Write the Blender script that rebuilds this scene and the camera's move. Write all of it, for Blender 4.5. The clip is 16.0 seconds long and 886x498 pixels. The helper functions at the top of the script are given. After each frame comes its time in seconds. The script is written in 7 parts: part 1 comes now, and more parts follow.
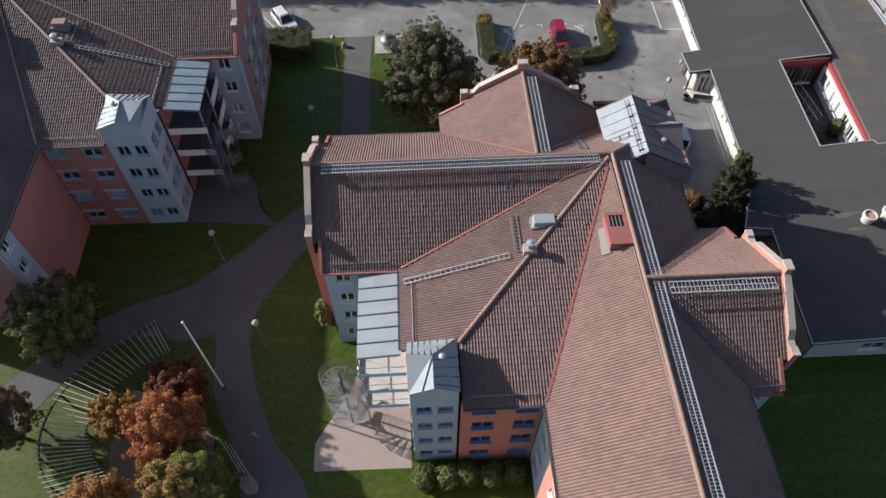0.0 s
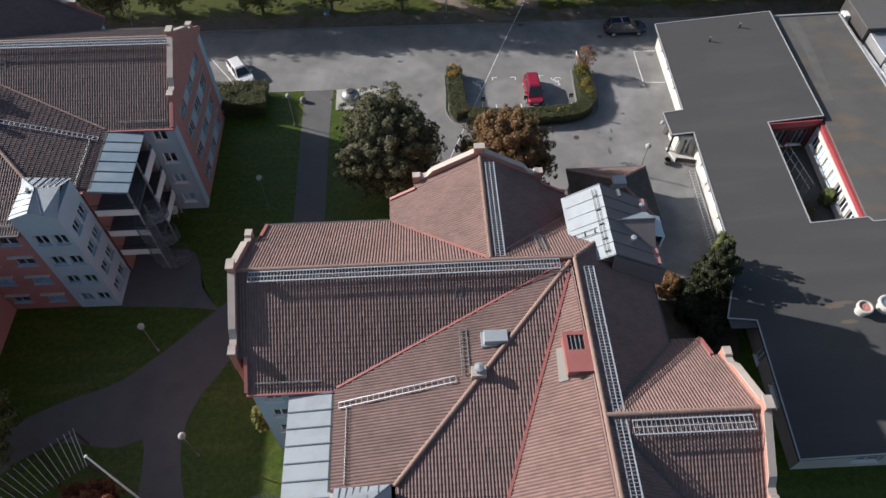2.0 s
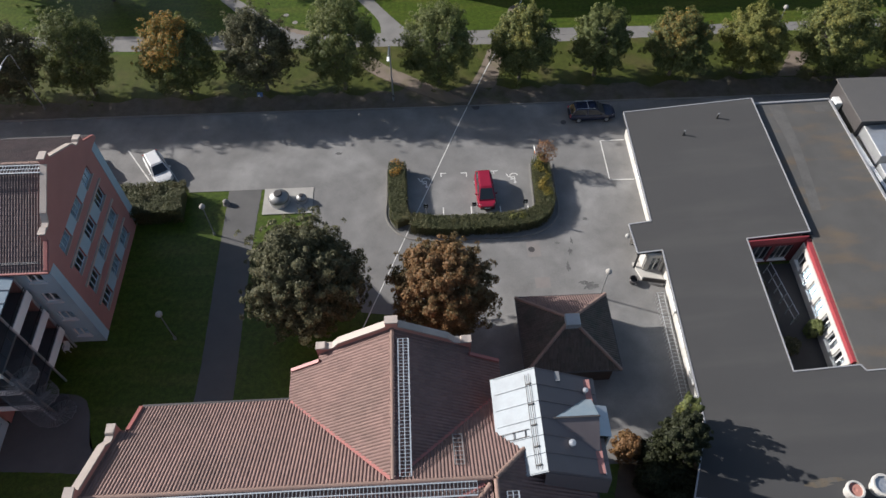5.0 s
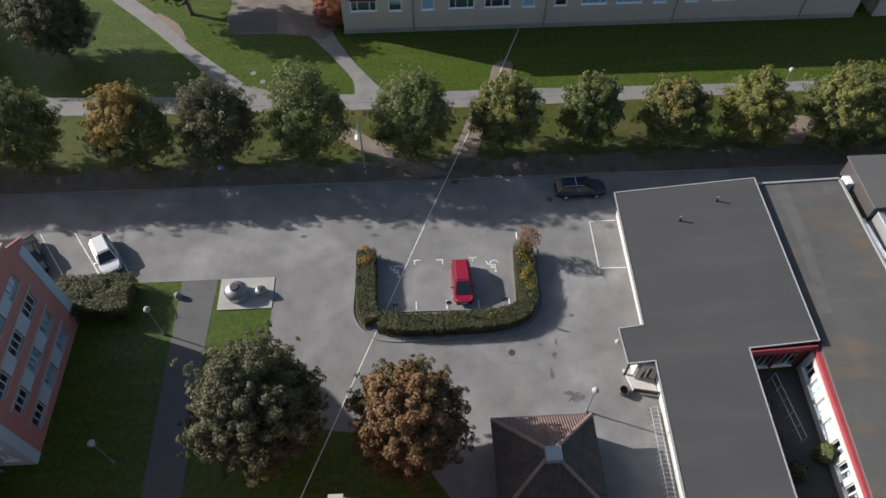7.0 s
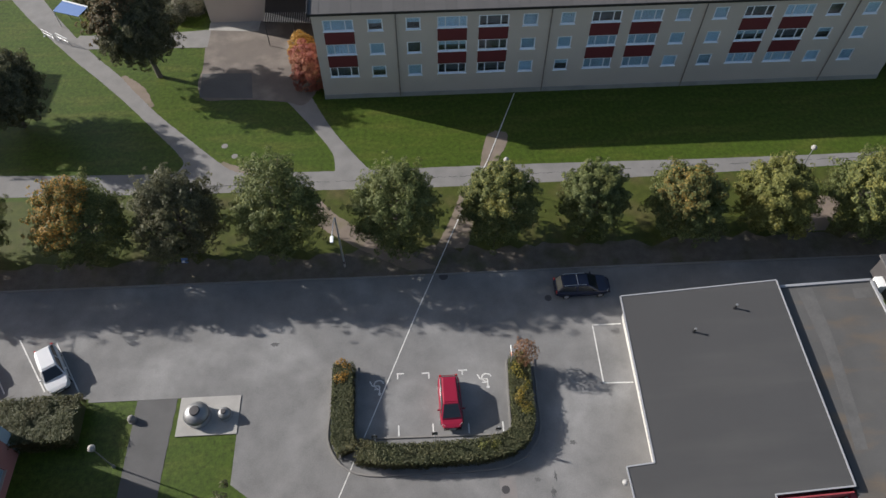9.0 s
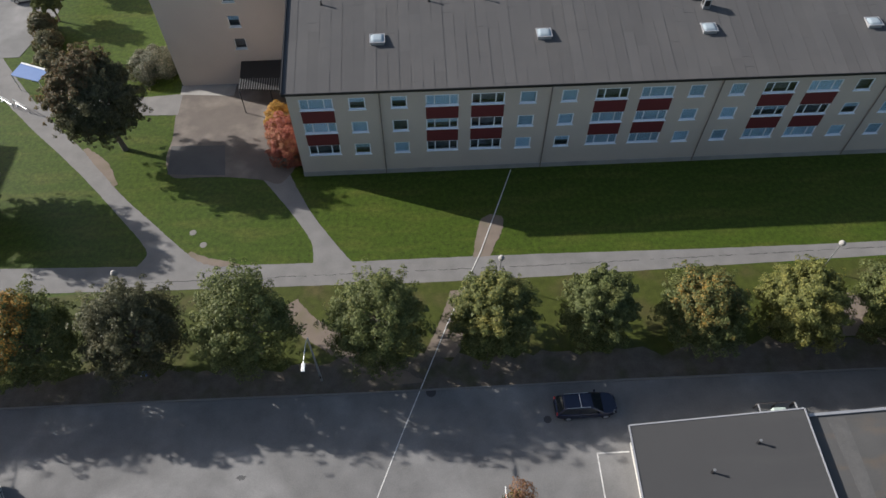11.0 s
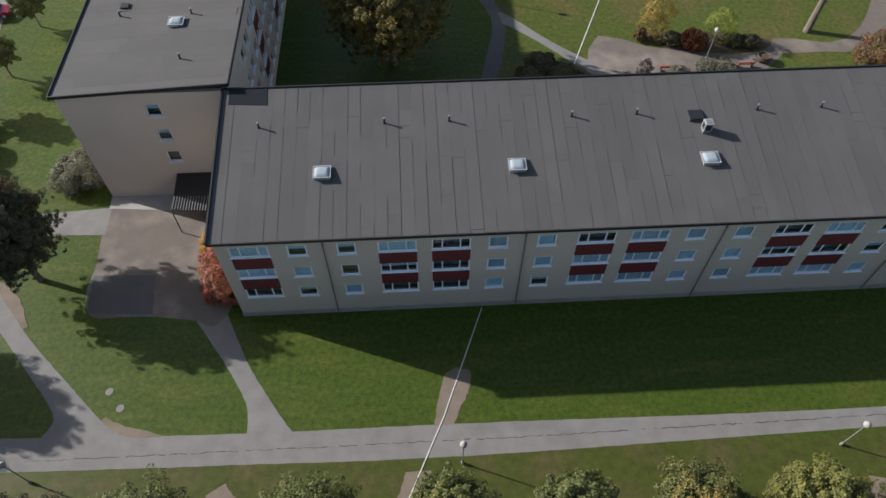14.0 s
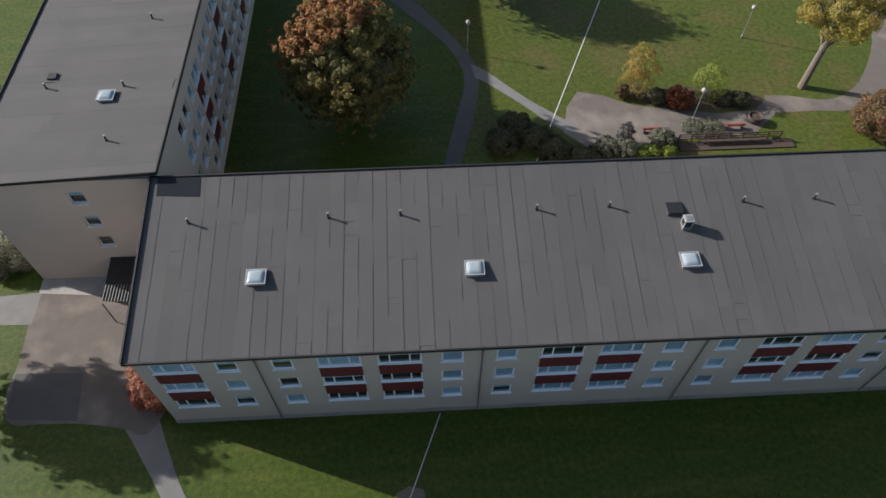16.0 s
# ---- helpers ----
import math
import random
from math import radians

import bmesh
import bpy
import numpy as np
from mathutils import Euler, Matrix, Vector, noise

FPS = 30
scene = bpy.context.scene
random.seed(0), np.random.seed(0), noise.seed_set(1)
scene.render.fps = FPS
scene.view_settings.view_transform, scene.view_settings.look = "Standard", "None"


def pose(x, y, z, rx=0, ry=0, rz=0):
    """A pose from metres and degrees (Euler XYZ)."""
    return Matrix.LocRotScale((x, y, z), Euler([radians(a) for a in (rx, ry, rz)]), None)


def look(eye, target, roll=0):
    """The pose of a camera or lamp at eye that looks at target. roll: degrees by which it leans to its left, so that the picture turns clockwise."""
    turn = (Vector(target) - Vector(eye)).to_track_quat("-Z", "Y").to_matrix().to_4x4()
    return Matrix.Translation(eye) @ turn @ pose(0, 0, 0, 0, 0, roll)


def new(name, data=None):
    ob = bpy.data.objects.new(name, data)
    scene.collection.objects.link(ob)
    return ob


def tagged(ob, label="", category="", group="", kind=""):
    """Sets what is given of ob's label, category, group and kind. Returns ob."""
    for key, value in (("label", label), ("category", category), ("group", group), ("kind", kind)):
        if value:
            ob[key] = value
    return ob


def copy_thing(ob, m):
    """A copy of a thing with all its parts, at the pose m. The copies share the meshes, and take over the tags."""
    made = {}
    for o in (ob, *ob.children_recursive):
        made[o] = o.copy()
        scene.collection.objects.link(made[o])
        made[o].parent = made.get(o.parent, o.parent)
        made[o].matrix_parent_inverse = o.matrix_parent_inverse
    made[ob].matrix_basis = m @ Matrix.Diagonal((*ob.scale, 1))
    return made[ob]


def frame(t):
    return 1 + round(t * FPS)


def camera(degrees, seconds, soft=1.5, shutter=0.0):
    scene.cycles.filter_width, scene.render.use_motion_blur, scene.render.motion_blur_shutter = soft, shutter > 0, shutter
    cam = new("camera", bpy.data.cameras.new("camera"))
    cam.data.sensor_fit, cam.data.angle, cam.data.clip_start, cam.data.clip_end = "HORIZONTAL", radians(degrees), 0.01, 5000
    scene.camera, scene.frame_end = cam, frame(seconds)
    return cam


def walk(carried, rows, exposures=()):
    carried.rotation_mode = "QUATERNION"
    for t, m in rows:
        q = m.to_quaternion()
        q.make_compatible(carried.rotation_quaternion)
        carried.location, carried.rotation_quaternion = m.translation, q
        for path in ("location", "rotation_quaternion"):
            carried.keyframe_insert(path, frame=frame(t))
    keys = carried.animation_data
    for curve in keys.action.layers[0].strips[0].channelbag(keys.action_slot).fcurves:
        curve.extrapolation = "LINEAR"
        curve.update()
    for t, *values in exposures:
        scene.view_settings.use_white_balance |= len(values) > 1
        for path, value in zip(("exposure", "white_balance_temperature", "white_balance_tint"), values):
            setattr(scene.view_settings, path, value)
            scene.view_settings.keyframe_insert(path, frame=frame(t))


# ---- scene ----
cam = camera(65.6, 16.0)

# seconds, eye, target, roll
PATH = [
    (0, (-8.483, -66.453, 49.93), (-8.422, -65.296, 48.299), 0.0),
    (0.5, (-7.518, -64.413, 49.959), (-7.458, -63.256, 48.328), 0.0),
    (1, (-6.445, -62.203, 49.969), (-6.385, -61.045, 48.34), -0.0),
    (1.5, (-5.449, -60.118, 49.922), (-5.389, -58.958, 48.293), -0.0),
    (2, (-4.339, -57.88, 49.899), (-4.28, -56.719, 48.271), -0.0),
    (2.5, (-3.313, -55.82, 49.896), (-3.255, -54.658, 48.268), -0.1),
    (3, (-2.224, -53.555, 49.854), (-2.165, -52.393, 48.227), -0.1),
    (3.5, (-1.205, -51.419, 49.841), (-1.146, -50.256, 48.215), -0.1),
    (4, (-0.113, -49.062, 49.824), (-0.054, -47.899, 48.198), -0.1),
    (6.5, (4.272, -36.976, 50.191), (4.329, -35.818, 48.561), -0.1),
    (7, (4.803, -34.304, 50.225), (4.86, -33.146, 48.595), -0.1),
    (7.5, (5.262, -31.705, 50.185), (5.32, -30.547, 48.555), -0.1),
    (8, (5.691, -28.942, 50.25), (5.749, -27.784, 48.62), -0.1),
    (8.5, (6.051, -26.316, 50.246), (6.109, -25.158, 48.617), -0.1),
    (9, (6.431, -23.477, 50.225), (6.489, -22.319, 48.596), -0.2),
    (11.5, (8.517, -10.137, 50.403), (8.575, -8.978, 48.774), -0.2),
    (12, (9.157, -7.455, 50.448), (9.215, -6.296, 48.819), -0.1),
    (12.5, (9.761, -4.971, 50.459), (9.819, -3.812, 48.83), -0.1),
    (13, (10.451, -2.368, 50.547), (10.51, -1.21, 48.918), -0.1),
    (13.5, (11.226, 0.027, 50.577), (11.284, 1.185, 48.948), -0.1),
    (14, (12.118, 2.523, 50.56), (12.176, 3.682, 48.931), -0.1),
    (14.5, (13.026, 4.771, 50.595), (13.084, 5.93, 48.966), -0.0),
    (15, (14.035, 7.188, 50.538), (14.093, 8.348, 48.909), -0.1),
    (15.5, (15.066, 9.353, 50.575), (15.122, 10.513, 48.947), -0.1),
    (16, (16.142, 11.69, 50.585), (16.198, 12.851, 48.957), -0.1),
]
walk(cam, [(t, look(eye, target, roll)) for t, eye, target, roll in PATH])

# ---- light: low autumn sun from the west-north-west, clear sky ----
SUN_DIR = Vector((-21.1, 8.2, 10.6)).normalized()
world = bpy.data.worlds.new("world")
scene.world = world
world.use_nodes = True
wn = world.node_tree
wn.nodes.clear()
sky = wn.nodes.new("ShaderNodeTexSky")
sky.sky_type = "NISHITA"
sky.sun_disc = False
sky.air_density, sky.dust_density, sky.ozone_density = 1.0, 1.6, 1.0
sky.sun_elevation = math.asin(SUN_DIR.z)
sky.sun_rotation = math.atan2(SUN_DIR.x, SUN_DIR.y)
back = wn.nodes.new("ShaderNodeBackground")
back.inputs["Strength"].default_value = 0.072
wout = wn.nodes.new("ShaderNodeOutputWorld")
wn.links.new(sky.outputs[0], back.inputs[0])
wn.links.new(back.outputs[0], wout.inputs[0])
sun = new("sun", bpy.data.lights.new("sun", "SUN"))
sun.data.energy = 4.05
sun.data.angle = radians(0.6)
sun.data.color = (0.99, 0.95, 0.915)
sun.matrix_basis = look(SUN_DIR * 200, (0, 0, 0))
scene.view_settings.exposure = 0.9


# ---- mesh and tagging helpers ----
class M:
    """Collects the faces of one mesh."""

    def __init__(self):
        self.v, self.f = [], []

    def poly(self, pts):
        n = len(self.v)
        self.v += [tuple(p) for p in pts]
        self.f.append(tuple(range(n, n + len(pts))))
        return self

    def box(self, x0, y0, z0, x1, y1, z1):
        n = len(self.v)
        self.v += [(x, y, z) for z in (z0, z1) for x, y in ((x0, y0), (x1, y0), (x1, y1), (x0, y1))]
        self.f += [tuple(n + i for i in q) for q in ((3, 2, 1, 0), (4, 5, 6, 7), (0, 1, 5, 4), (1, 2, 6, 5), (2, 3, 7, 6), (3, 0, 4, 7))]
        return self

    def prism(self, pts, z0, z1):
        """pts: outline in plan; z0, z1: numbers."""
        n, k = len(self.v), len(pts)
        self.v += [(p[0], p[1], z0) for p in pts] + [(p[0], p[1], z1) for p in pts]
        self.f += [tuple(n + i for i in range(k))[::-1], tuple(n + k + i for i in range(k))]
        self.f += [(n + i, n + (i + 1) % k, n + k + (i + 1) % k, n + k + i) for i in range(k)]
        return self

    def slab(self, pts, off):
        """A plate from an outline in space, thickened by the vector off."""
        n, k = len(self.v), len(pts)
        self.v += [tuple(p) for p in pts] + [tuple(Vector(p) + Vector(off)) for p in pts]
        self.f += [tuple(n + i for i in range(k))[::-1], tuple(n + k + i for i in range(k))]
        self.f += [(n + i, n + (i + 1) % k, n + k + (i + 1) % k, n + k + i) for i in range(k)]
        return self

    def tube(self, a, b, r0, r1=None, n=8):
        a, b = Vector(a), Vector(b)
        r1 = r0 if r1 is None else r1
        d = (b - a).normalized()
        u = d.orthogonal().normalized()
        w = d.cross(u)
        s = len(self.v)
        for p, r in ((a, r0), (b, r1)):
            for i in range(n):
                t = 2 * math.pi * i / n
                self.v.append(tuple(p + (u * math.cos(t) + w * math.sin(t)) * r))
        self.f += [(s + i, s + (i + 1) % n, s + n + (i + 1) % n, s + n + i) for i in range(n)]
        self.f += [tuple(s + i for i in range(n))[::-1], tuple(s + n + i for i in range(n))]
        return self

    def path(self, pts, r, n=6):
        for a, b in zip(pts, pts[1:]):
            self.tube(a, b, r, n=n)
        return self

    def bar(self, a, b, w, h):
        """A beam of width w and height h between two points."""
        a, b = Vector(a), Vector(b)
        d = (b - a).normalized()
        side = d.cross(Vector((0, 0, 1)))
        side = side.normalized() if side.length > 1e-4 else Vector((1, 0, 0))
        up = side.cross(d)
        s = len(self.v)
        for p in (a, b):
            for i, j in ((-1, -1), (1, -1), (1, 1), (-1, 1)):
                self.v.append(tuple(p + side * i * w / 2 + up * j * h / 2))
        self.f += [(s + i, s + (i + 1) % 4, s + 4 + (i + 1) % 4, s + 4 + i) for i in range(4)]
        self.f += [(s + 3, s + 2, s + 1, s), (s + 4, s + 5, s + 6, s + 7)]
        return self

    def lathe(self, prof, c=(0, 0, 0), n=16):
        s, k = len(self.v), len(prof)
        for i in range(n):
            t = 2 * math.pi * i / n
            self.v += [(c[0] + r * math.cos(t), c[1] + r * math.sin(t), c[2] + z) for r, z in prof]
        for i in range(n):
            j = (i + 1) % n
            self.f += [(s + i * k + q, s + j * k + q, s + j * k + q + 1, s + i * k + q + 1) for q in range(k - 1)]
        return self

    def weld(self):
        """Joins corners that lie on one spot, so that the mesh is one piece."""
        spot, to, keep = {}, [], []
        for p in self.v:
            k = tuple(round(c, 4) for c in p)
            if k not in spot:
                spot[k] = len(keep)
                keep.append(p)
            to.append(spot[k])
        self.v, self.f = keep, [tuple(to[i] for i in f) for f in self.f]
        return self

    def mesh(self, name, smooth=False):
        me = bpy.data.meshes.new(name)
        me.from_pydata(self.v, [], self.f)
        if smooth:
            me.shade_smooth()
        return me


def thing(name, label, category, at=(0, 0, 0), group="", kind=""):
    ob = new(name)
    ob.empty_display_size = 0.2
    ob.location = at
    return tagged(ob, label, category, group, kind)


def part(name, m, material, parent=None, label="", smooth=False, bevel=0.0, kind=""):
    """One mesh object under a thing or a part; its coordinates are the world's, less the places of its parents."""
    off = Vector((0, 0, 0))
    up = parent
    while up is not None:
        off += up.location
        up = up.parent
    if isinstance(m, M):
        if off.length > 0:
            m.v = [(x - off.x, y - off.y, z - off.z) for x, y, z in m.v]
        me = m.mesh(name, smooth)
    else:
        me = m
    if not me.materials:
        me.materials.append(material)
    ob = new(name, me)
    ob.parent = parent
    if bevel:
        mod = ob.modifiers.new("bevel", "BEVEL")
        mod.width, mod.segments, mod.limit_method, mod.angle_limit = bevel, 2, "ANGLE", radians(35)
    return tagged(ob, label, kind=kind)


def solid(name, m, material, label, category, group="", kind="", smooth=False, bevel=0.0):
    """A thing of a single mesh."""
    ob = part(name, m, material, None, label, smooth, bevel)
    return tagged(ob, label, category, group, kind)


def place_copies(ob, poses):
    """Puts a thing built at the origin at the first pose and copies of it at the others."""
    out = [ob]
    for m in poses[1:]:
        out.append(copy_thing(ob, m))
    ob.matrix_basis = poses[0]
    return out


def inside(px, py, poly):
    """Which of the points lie inside a polygon (numpy arrays)."""
    ok = np.zeros(px.shape, bool)
    n = len(poly)
    for i in range(n):
        (x0, y0), (x1, y1) = poly[i], poly[(i + 1) % n]
        cross = ((y0 > py) != (y1 > py)) & (px < (x1 - x0) * (py - y0) / (y1 - y0 + 1e-12) + x0)
        ok ^= cross
    return ok


# ---- materials ----
def material(name, base, rough=0.8, metal=0.0, var=0.12, scale=3.0, fine=40.0, bump=0.3, bump_scale=None, tint=None, tint_scale=0.4,
             tint_amount=0.5, rand=0.0, spec=0.4, island=0.0, depth=0.02, stretch=None, mottle=0.0):
    """A surface of base colour with coarse and fine variation, stains of a second colour, and relief. Sizes are per metre."""
    mat = bpy.data.materials.new(name)
    mat.use_nodes = True
    nt = mat.node_tree
    n, l = nt.nodes, nt.links
    bsdf = n["Principled BSDF"]
    bsdf.inputs["Roughness"].default_value = rough
    bsdf.inputs["Metallic"].default_value = metal
    bsdf.inputs["Specular IOR Level"].default_value = spec
    geo = n.new("ShaderNodeNewGeometry")
    def noise_of(sc, detail=4.0):
        t = n.new("ShaderNodeTexNoise")
        t.inputs["Scale"].default_value = sc
        t.inputs["Detail"].default_value = detail
        l.new(geo.outputs["Position"], t.inputs["Vector"])
        return t
    def math_of(op, a, b):
        t = n.new("ShaderNodeMath")
        t.operation = op
        for k, v in enumerate((a, b)):
            if isinstance(v, (int, float)):
                t.inputs[k].default_value = v
            else:
                l.new(v, t.inputs[k])
        return t.outputs[0]
    coarse, grain = noise_of(scale), noise_of(fine, 3.0)
    s = math_of("ADD", math_of("MULTIPLY", coarse.outputs["Fac"], 1.2), math_of("MULTIPLY", grain.outputs["Fac"], 0.8))
    s = math_of("MULTIPLY", math_of("SUBTRACT", s, 1.0), 2 * var)
    if rand:
        info = n.new("ShaderNodeObjectInfo")
        s = math_of("ADD", s, math_of("MULTIPLY", math_of("SUBTRACT", info.outputs["Random"], 0.5), 2 * rand))
    if island:
        s = math_of("ADD", s, math_of("MULTIPLY", math_of("SUBTRACT", geo.outputs["Random Per Island"], 0.5), 2 * island))
    s = math_of("ADD", s, 1.0)
    col = n.new("ShaderNodeMix")
    col.data_type = "RGBA"
    col.inputs[6].default_value = (*base, 1)
    col.inputs[7].default_value = (*(tint or base), 1)
    if tint:
        st = noise_of(tint_scale, 5.0)
        if stretch:
            pull = n.new("ShaderNodeVectorMath")
            pull.operation = "MULTIPLY"
            pull.inputs[1].default_value = (*stretch, 1)
            l.new(geo.outputs["Position"], pull.inputs[0])
            l.new(pull.outputs[0], st.inputs["Vector"])
        ramp = n.new("ShaderNodeMapRange")
        ramp.inputs["From Min"].default_value = 0.48
        ramp.inputs["From Max"].default_value = 0.68
        ramp.inputs["To Max"].default_value = tint_amount
        l.new(st.outputs["Fac"], ramp.inputs["Value"])
        share = ramp.outputs[0]
        if mottle:
            share = math_of("ADD", share, math_of("MULTIPLY", math_of("SUBTRACT", geo.outputs["Random Per Island"], 0.4), mottle))
        l.new(share, col.inputs[0])
    else:
        col.inputs[0].default_value = 0.0
    mul = n.new("ShaderNodeVectorMath")
    mul.operation = "SCALE"
    l.new(col.outputs[2], mul.inputs[0])
    l.new(s, mul.inputs["Scale"])
    l.new(mul.outputs[0], bsdf.inputs["Base Color"])
    if bump:
        b = n.new("ShaderNodeBump")
        b.inputs["Strength"].default_value = bump
        b.inputs["Distance"].default_value = depth
        bt = noise_of(bump_scale or fine, 3.0)
        l.new(bt.outputs["Fac"], b.inputs["Height"])
        l.new(b.outputs[0], bsdf.inputs["Normal"])
    return mat


def leaf_material(name, base, tint, amount=0.5):
    mat = material(name, base, rough=0.6, var=0.18, scale=0.8, fine=6.0, bump=0.0, tint=tint, tint_scale=0.5, tint_amount=amount, island=0.3, spec=0.3, mottle=0.9)
    n, l = mat.node_tree.nodes, mat.node_tree.links
    bsdf, out = n["Principled BSDF"], n["Material Output"]
    thin, mix = n.new("ShaderNodeBsdfTranslucent"), n.new("ShaderNodeMixShader")
    l.new(bsdf.inputs["Base Color"].links[0].from_socket, thin.inputs["Color"])
    mix.inputs[0].default_value = 0.38
    l.new(bsdf.outputs[0], mix.inputs[1])
    l.new(thin.outputs[0], mix.inputs[2])
    l.new(mix.outputs[0], out.inputs["Surface"])
    return mat


ASPHALT = material("asphalt", (0.168, 0.164, 0.159), 0.9, var=0.24, scale=0.7, fine=11.0, bump=0.3, bump_scale=50, tint=(0.25, 0.244, 0.236), tint_scale=0.16, tint_amount=0.85)
COURT_ASPHALT = material("court_asphalt", (0.105, 0.102, 0.1), 0.92, var=0.13, scale=0.7, fine=10.0, bump=0.3, bump_scale=50, tint=(0.085, 0.083, 0.08), tint_scale=0.25, tint_amount=0.6)
PATH_ASPHALT = material("path_asphalt", (0.19, 0.183, 0.175), 0.9, var=0.2, scale=0.8, fine=11.0, bump=0.3, bump_scale=50, tint=(0.15, 0.145, 0.138), tint_scale=0.25, tint_amount=0.5)
GRASS = material("grass", (0.048, 0.076, 0.008), 0.95, var=0.6, scale=2.4, fine=6.5, bump=0.8, bump_scale=14, tint=(0.072, 0.088, 0.014), tint_scale=0.8, tint_amount=0.9, depth=0.06, spec=0.1, stretch=(0.2, 0.9))
LITTER_GRASS = material("leaf_strewn_grass", (0.068, 0.087, 0.015), 0.95, var=0.6, scale=2.0, fine=6.5, bump=0.7, bump_scale=14, tint=(0.105, 0.088, 0.03), tint_scale=0.17, tint_amount=0.75, depth=0.05, spec=0.1)
DRY_GRASS = material("dry_grass", (0.058, 0.07, 0.013), 0.95, var=0.4, scale=1.6, fine=7.0, bump=0.8, bump_scale=14, tint=(0.088, 0.075, 0.03), tint_scale=0.35, tint_amount=0.8, depth=0.06, spec=0.1)
TRACK = material("trodden_earth", (0.19, 0.152, 0.122), 0.95, var=0.2, scale=1.2, fine=16, bump=0.5, bump_scale=22, tint=(0.11, 0.1, 0.05), tint_scale=0.6, tint_amount=0.6)
STAIR_STEEL = material("dark_stair_steel", (0.12, 0.125, 0.13), 0.5, metal=0.3, var=0.1, scale=2, fine=15, bump=0.05)
for some in (GRASS, LITTER_GRASS, DRY_GRASS):
    blades = some.node_tree.nodes["Principled BSDF"]
    blades.inputs["Coat Weight"].default_value = 0.28
    blades.inputs["Coat Roughness"].default_value = 0.42
    blades.inputs["Coat IOR"].default_value = 1.6
SOIL = material("soil", (0.075, 0.055, 0.04), 0.95, var=0.25, scale=1.5, fine=14, bump=0.9, bump_scale=18, tint=(0.11, 0.085, 0.055), tint_amount=0.6, depth=0.06)
BARE_EARTH = material("bare_earth", (0.125, 0.105, 0.085), 0.95, var=0.35, scale=1.2, fine=8, bump=0.7, bump_scale=14, tint=(0.075, 0.075, 0.035), tint_scale=0.5, tint_amount=0.8, depth=0.05)
GRAVEL = material("gravel", (0.14, 0.12, 0.105), 0.95, var=0.15, scale=0.8, fine=18, bump=0.5, bump_scale=40, tint=(0.3, 0.26, 0.22), tint_scale=0.2, tint_amount=0.5)
REPAIR = material("asphalt_repair", (0.205, 0.186, 0.176), 0.92, var=0.12, scale=1.2, fine=16, bump=0.3, bump_scale=40, tint=(0.175, 0.168, 0.162), tint_scale=0.9, tint_amount=0.8)
PAVING = material("paving", (0.3, 0.24, 0.21), 0.9, var=0.12, scale=1.0, fine=12, bump=0.4, bump_scale=30, rand=0.1)
KERB = material("kerb_stone", (0.2, 0.19, 0.178), 0.9, var=0.1, scale=2, fine=20)
CONCRETE = material("concrete", (0.34, 0.325, 0.3), 0.9, var=0.1, scale=1.2, fine=15, tint=(0.22, 0.21, 0.2), tint_amount=0.5)
PAINT_WHITE = material("road_paint", (0.62, 0.61, 0.58), 0.8, var=0.15, scale=3, fine=20, tint=(0.3, 0.29, 0.28), tint_scale=2.5, tint_amount=0.5)
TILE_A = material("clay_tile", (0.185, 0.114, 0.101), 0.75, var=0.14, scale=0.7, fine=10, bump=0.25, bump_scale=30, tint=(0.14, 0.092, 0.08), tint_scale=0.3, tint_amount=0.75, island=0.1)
# Darker copy of the clay tile: less sunlit slopes get their dimness from colour.
TILE_B = material("dim_clay_tile", (0.155, 0.1, 0.092), 0.75, var=0.15, scale=0.7, fine=10, bump=0.25, bump_scale=30, tint=(0.115, 0.08, 0.07), tint_scale=0.3, tint_amount=0.7, island=0.1)
RIDGE = material("ridge_tile", (0.25, 0.165, 0.135), 0.8, var=0.15, scale=1, fine=12, tint=(0.2, 0.15, 0.13), tint_amount=0.6)
RED_METAL = material("red_sheet_metal", (0.29, 0.105, 0.095), 0.5, var=0.1, scale=1, fine=10, bump=0.05)
CRIMSON = material("crimson_sheet_metal", (0.29, 0.05, 0.058), 0.5, var=0.1, scale=1, fine=10, bump=0.05)
# Clay tile darkened to carry the shade on three of the shed's slopes.
TILE_D = material("shaded_clay_tile", (0.085, 0.068, 0.058), 0.85, var=0.25, scale=1.2, fine=8, bump=0.3, bump_scale=20, tint=(0.055, 0.055, 0.045), tint_scale=0.7, tint_amount=0.8, island=0.15)
DARK_METAL = material("dark_sheet_metal", (0.06, 0.055, 0.055), 0.5, var=0.12, scale=1, fine=10, bump=0.05)
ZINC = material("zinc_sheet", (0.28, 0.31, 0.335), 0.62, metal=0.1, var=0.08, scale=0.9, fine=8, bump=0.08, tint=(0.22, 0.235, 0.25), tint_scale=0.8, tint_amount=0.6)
# Zinc with blue sky shade and sky reflection mixed into its colour.
BLUE_ZINC = material("sky_tinted_zinc", (0.19, 0.25, 0.3), 0.4, metal=0.2, var=0.08, scale=0.9, fine=8, bump=0.05, tint=(0.27, 0.31, 0.34), tint_scale=0.5, tint_amount=0.8)
PALE_STEEL = material("pale_galvanised_grating", (0.42, 0.45, 0.48), 0.45, metal=0.35, var=0.1, scale=2, fine=15, bump=0.05)
STEEL = material("galvanised_steel", (0.55, 0.56, 0.57), 0.4, metal=0.7, var=0.1, scale=2, fine=15, bump=0.05)
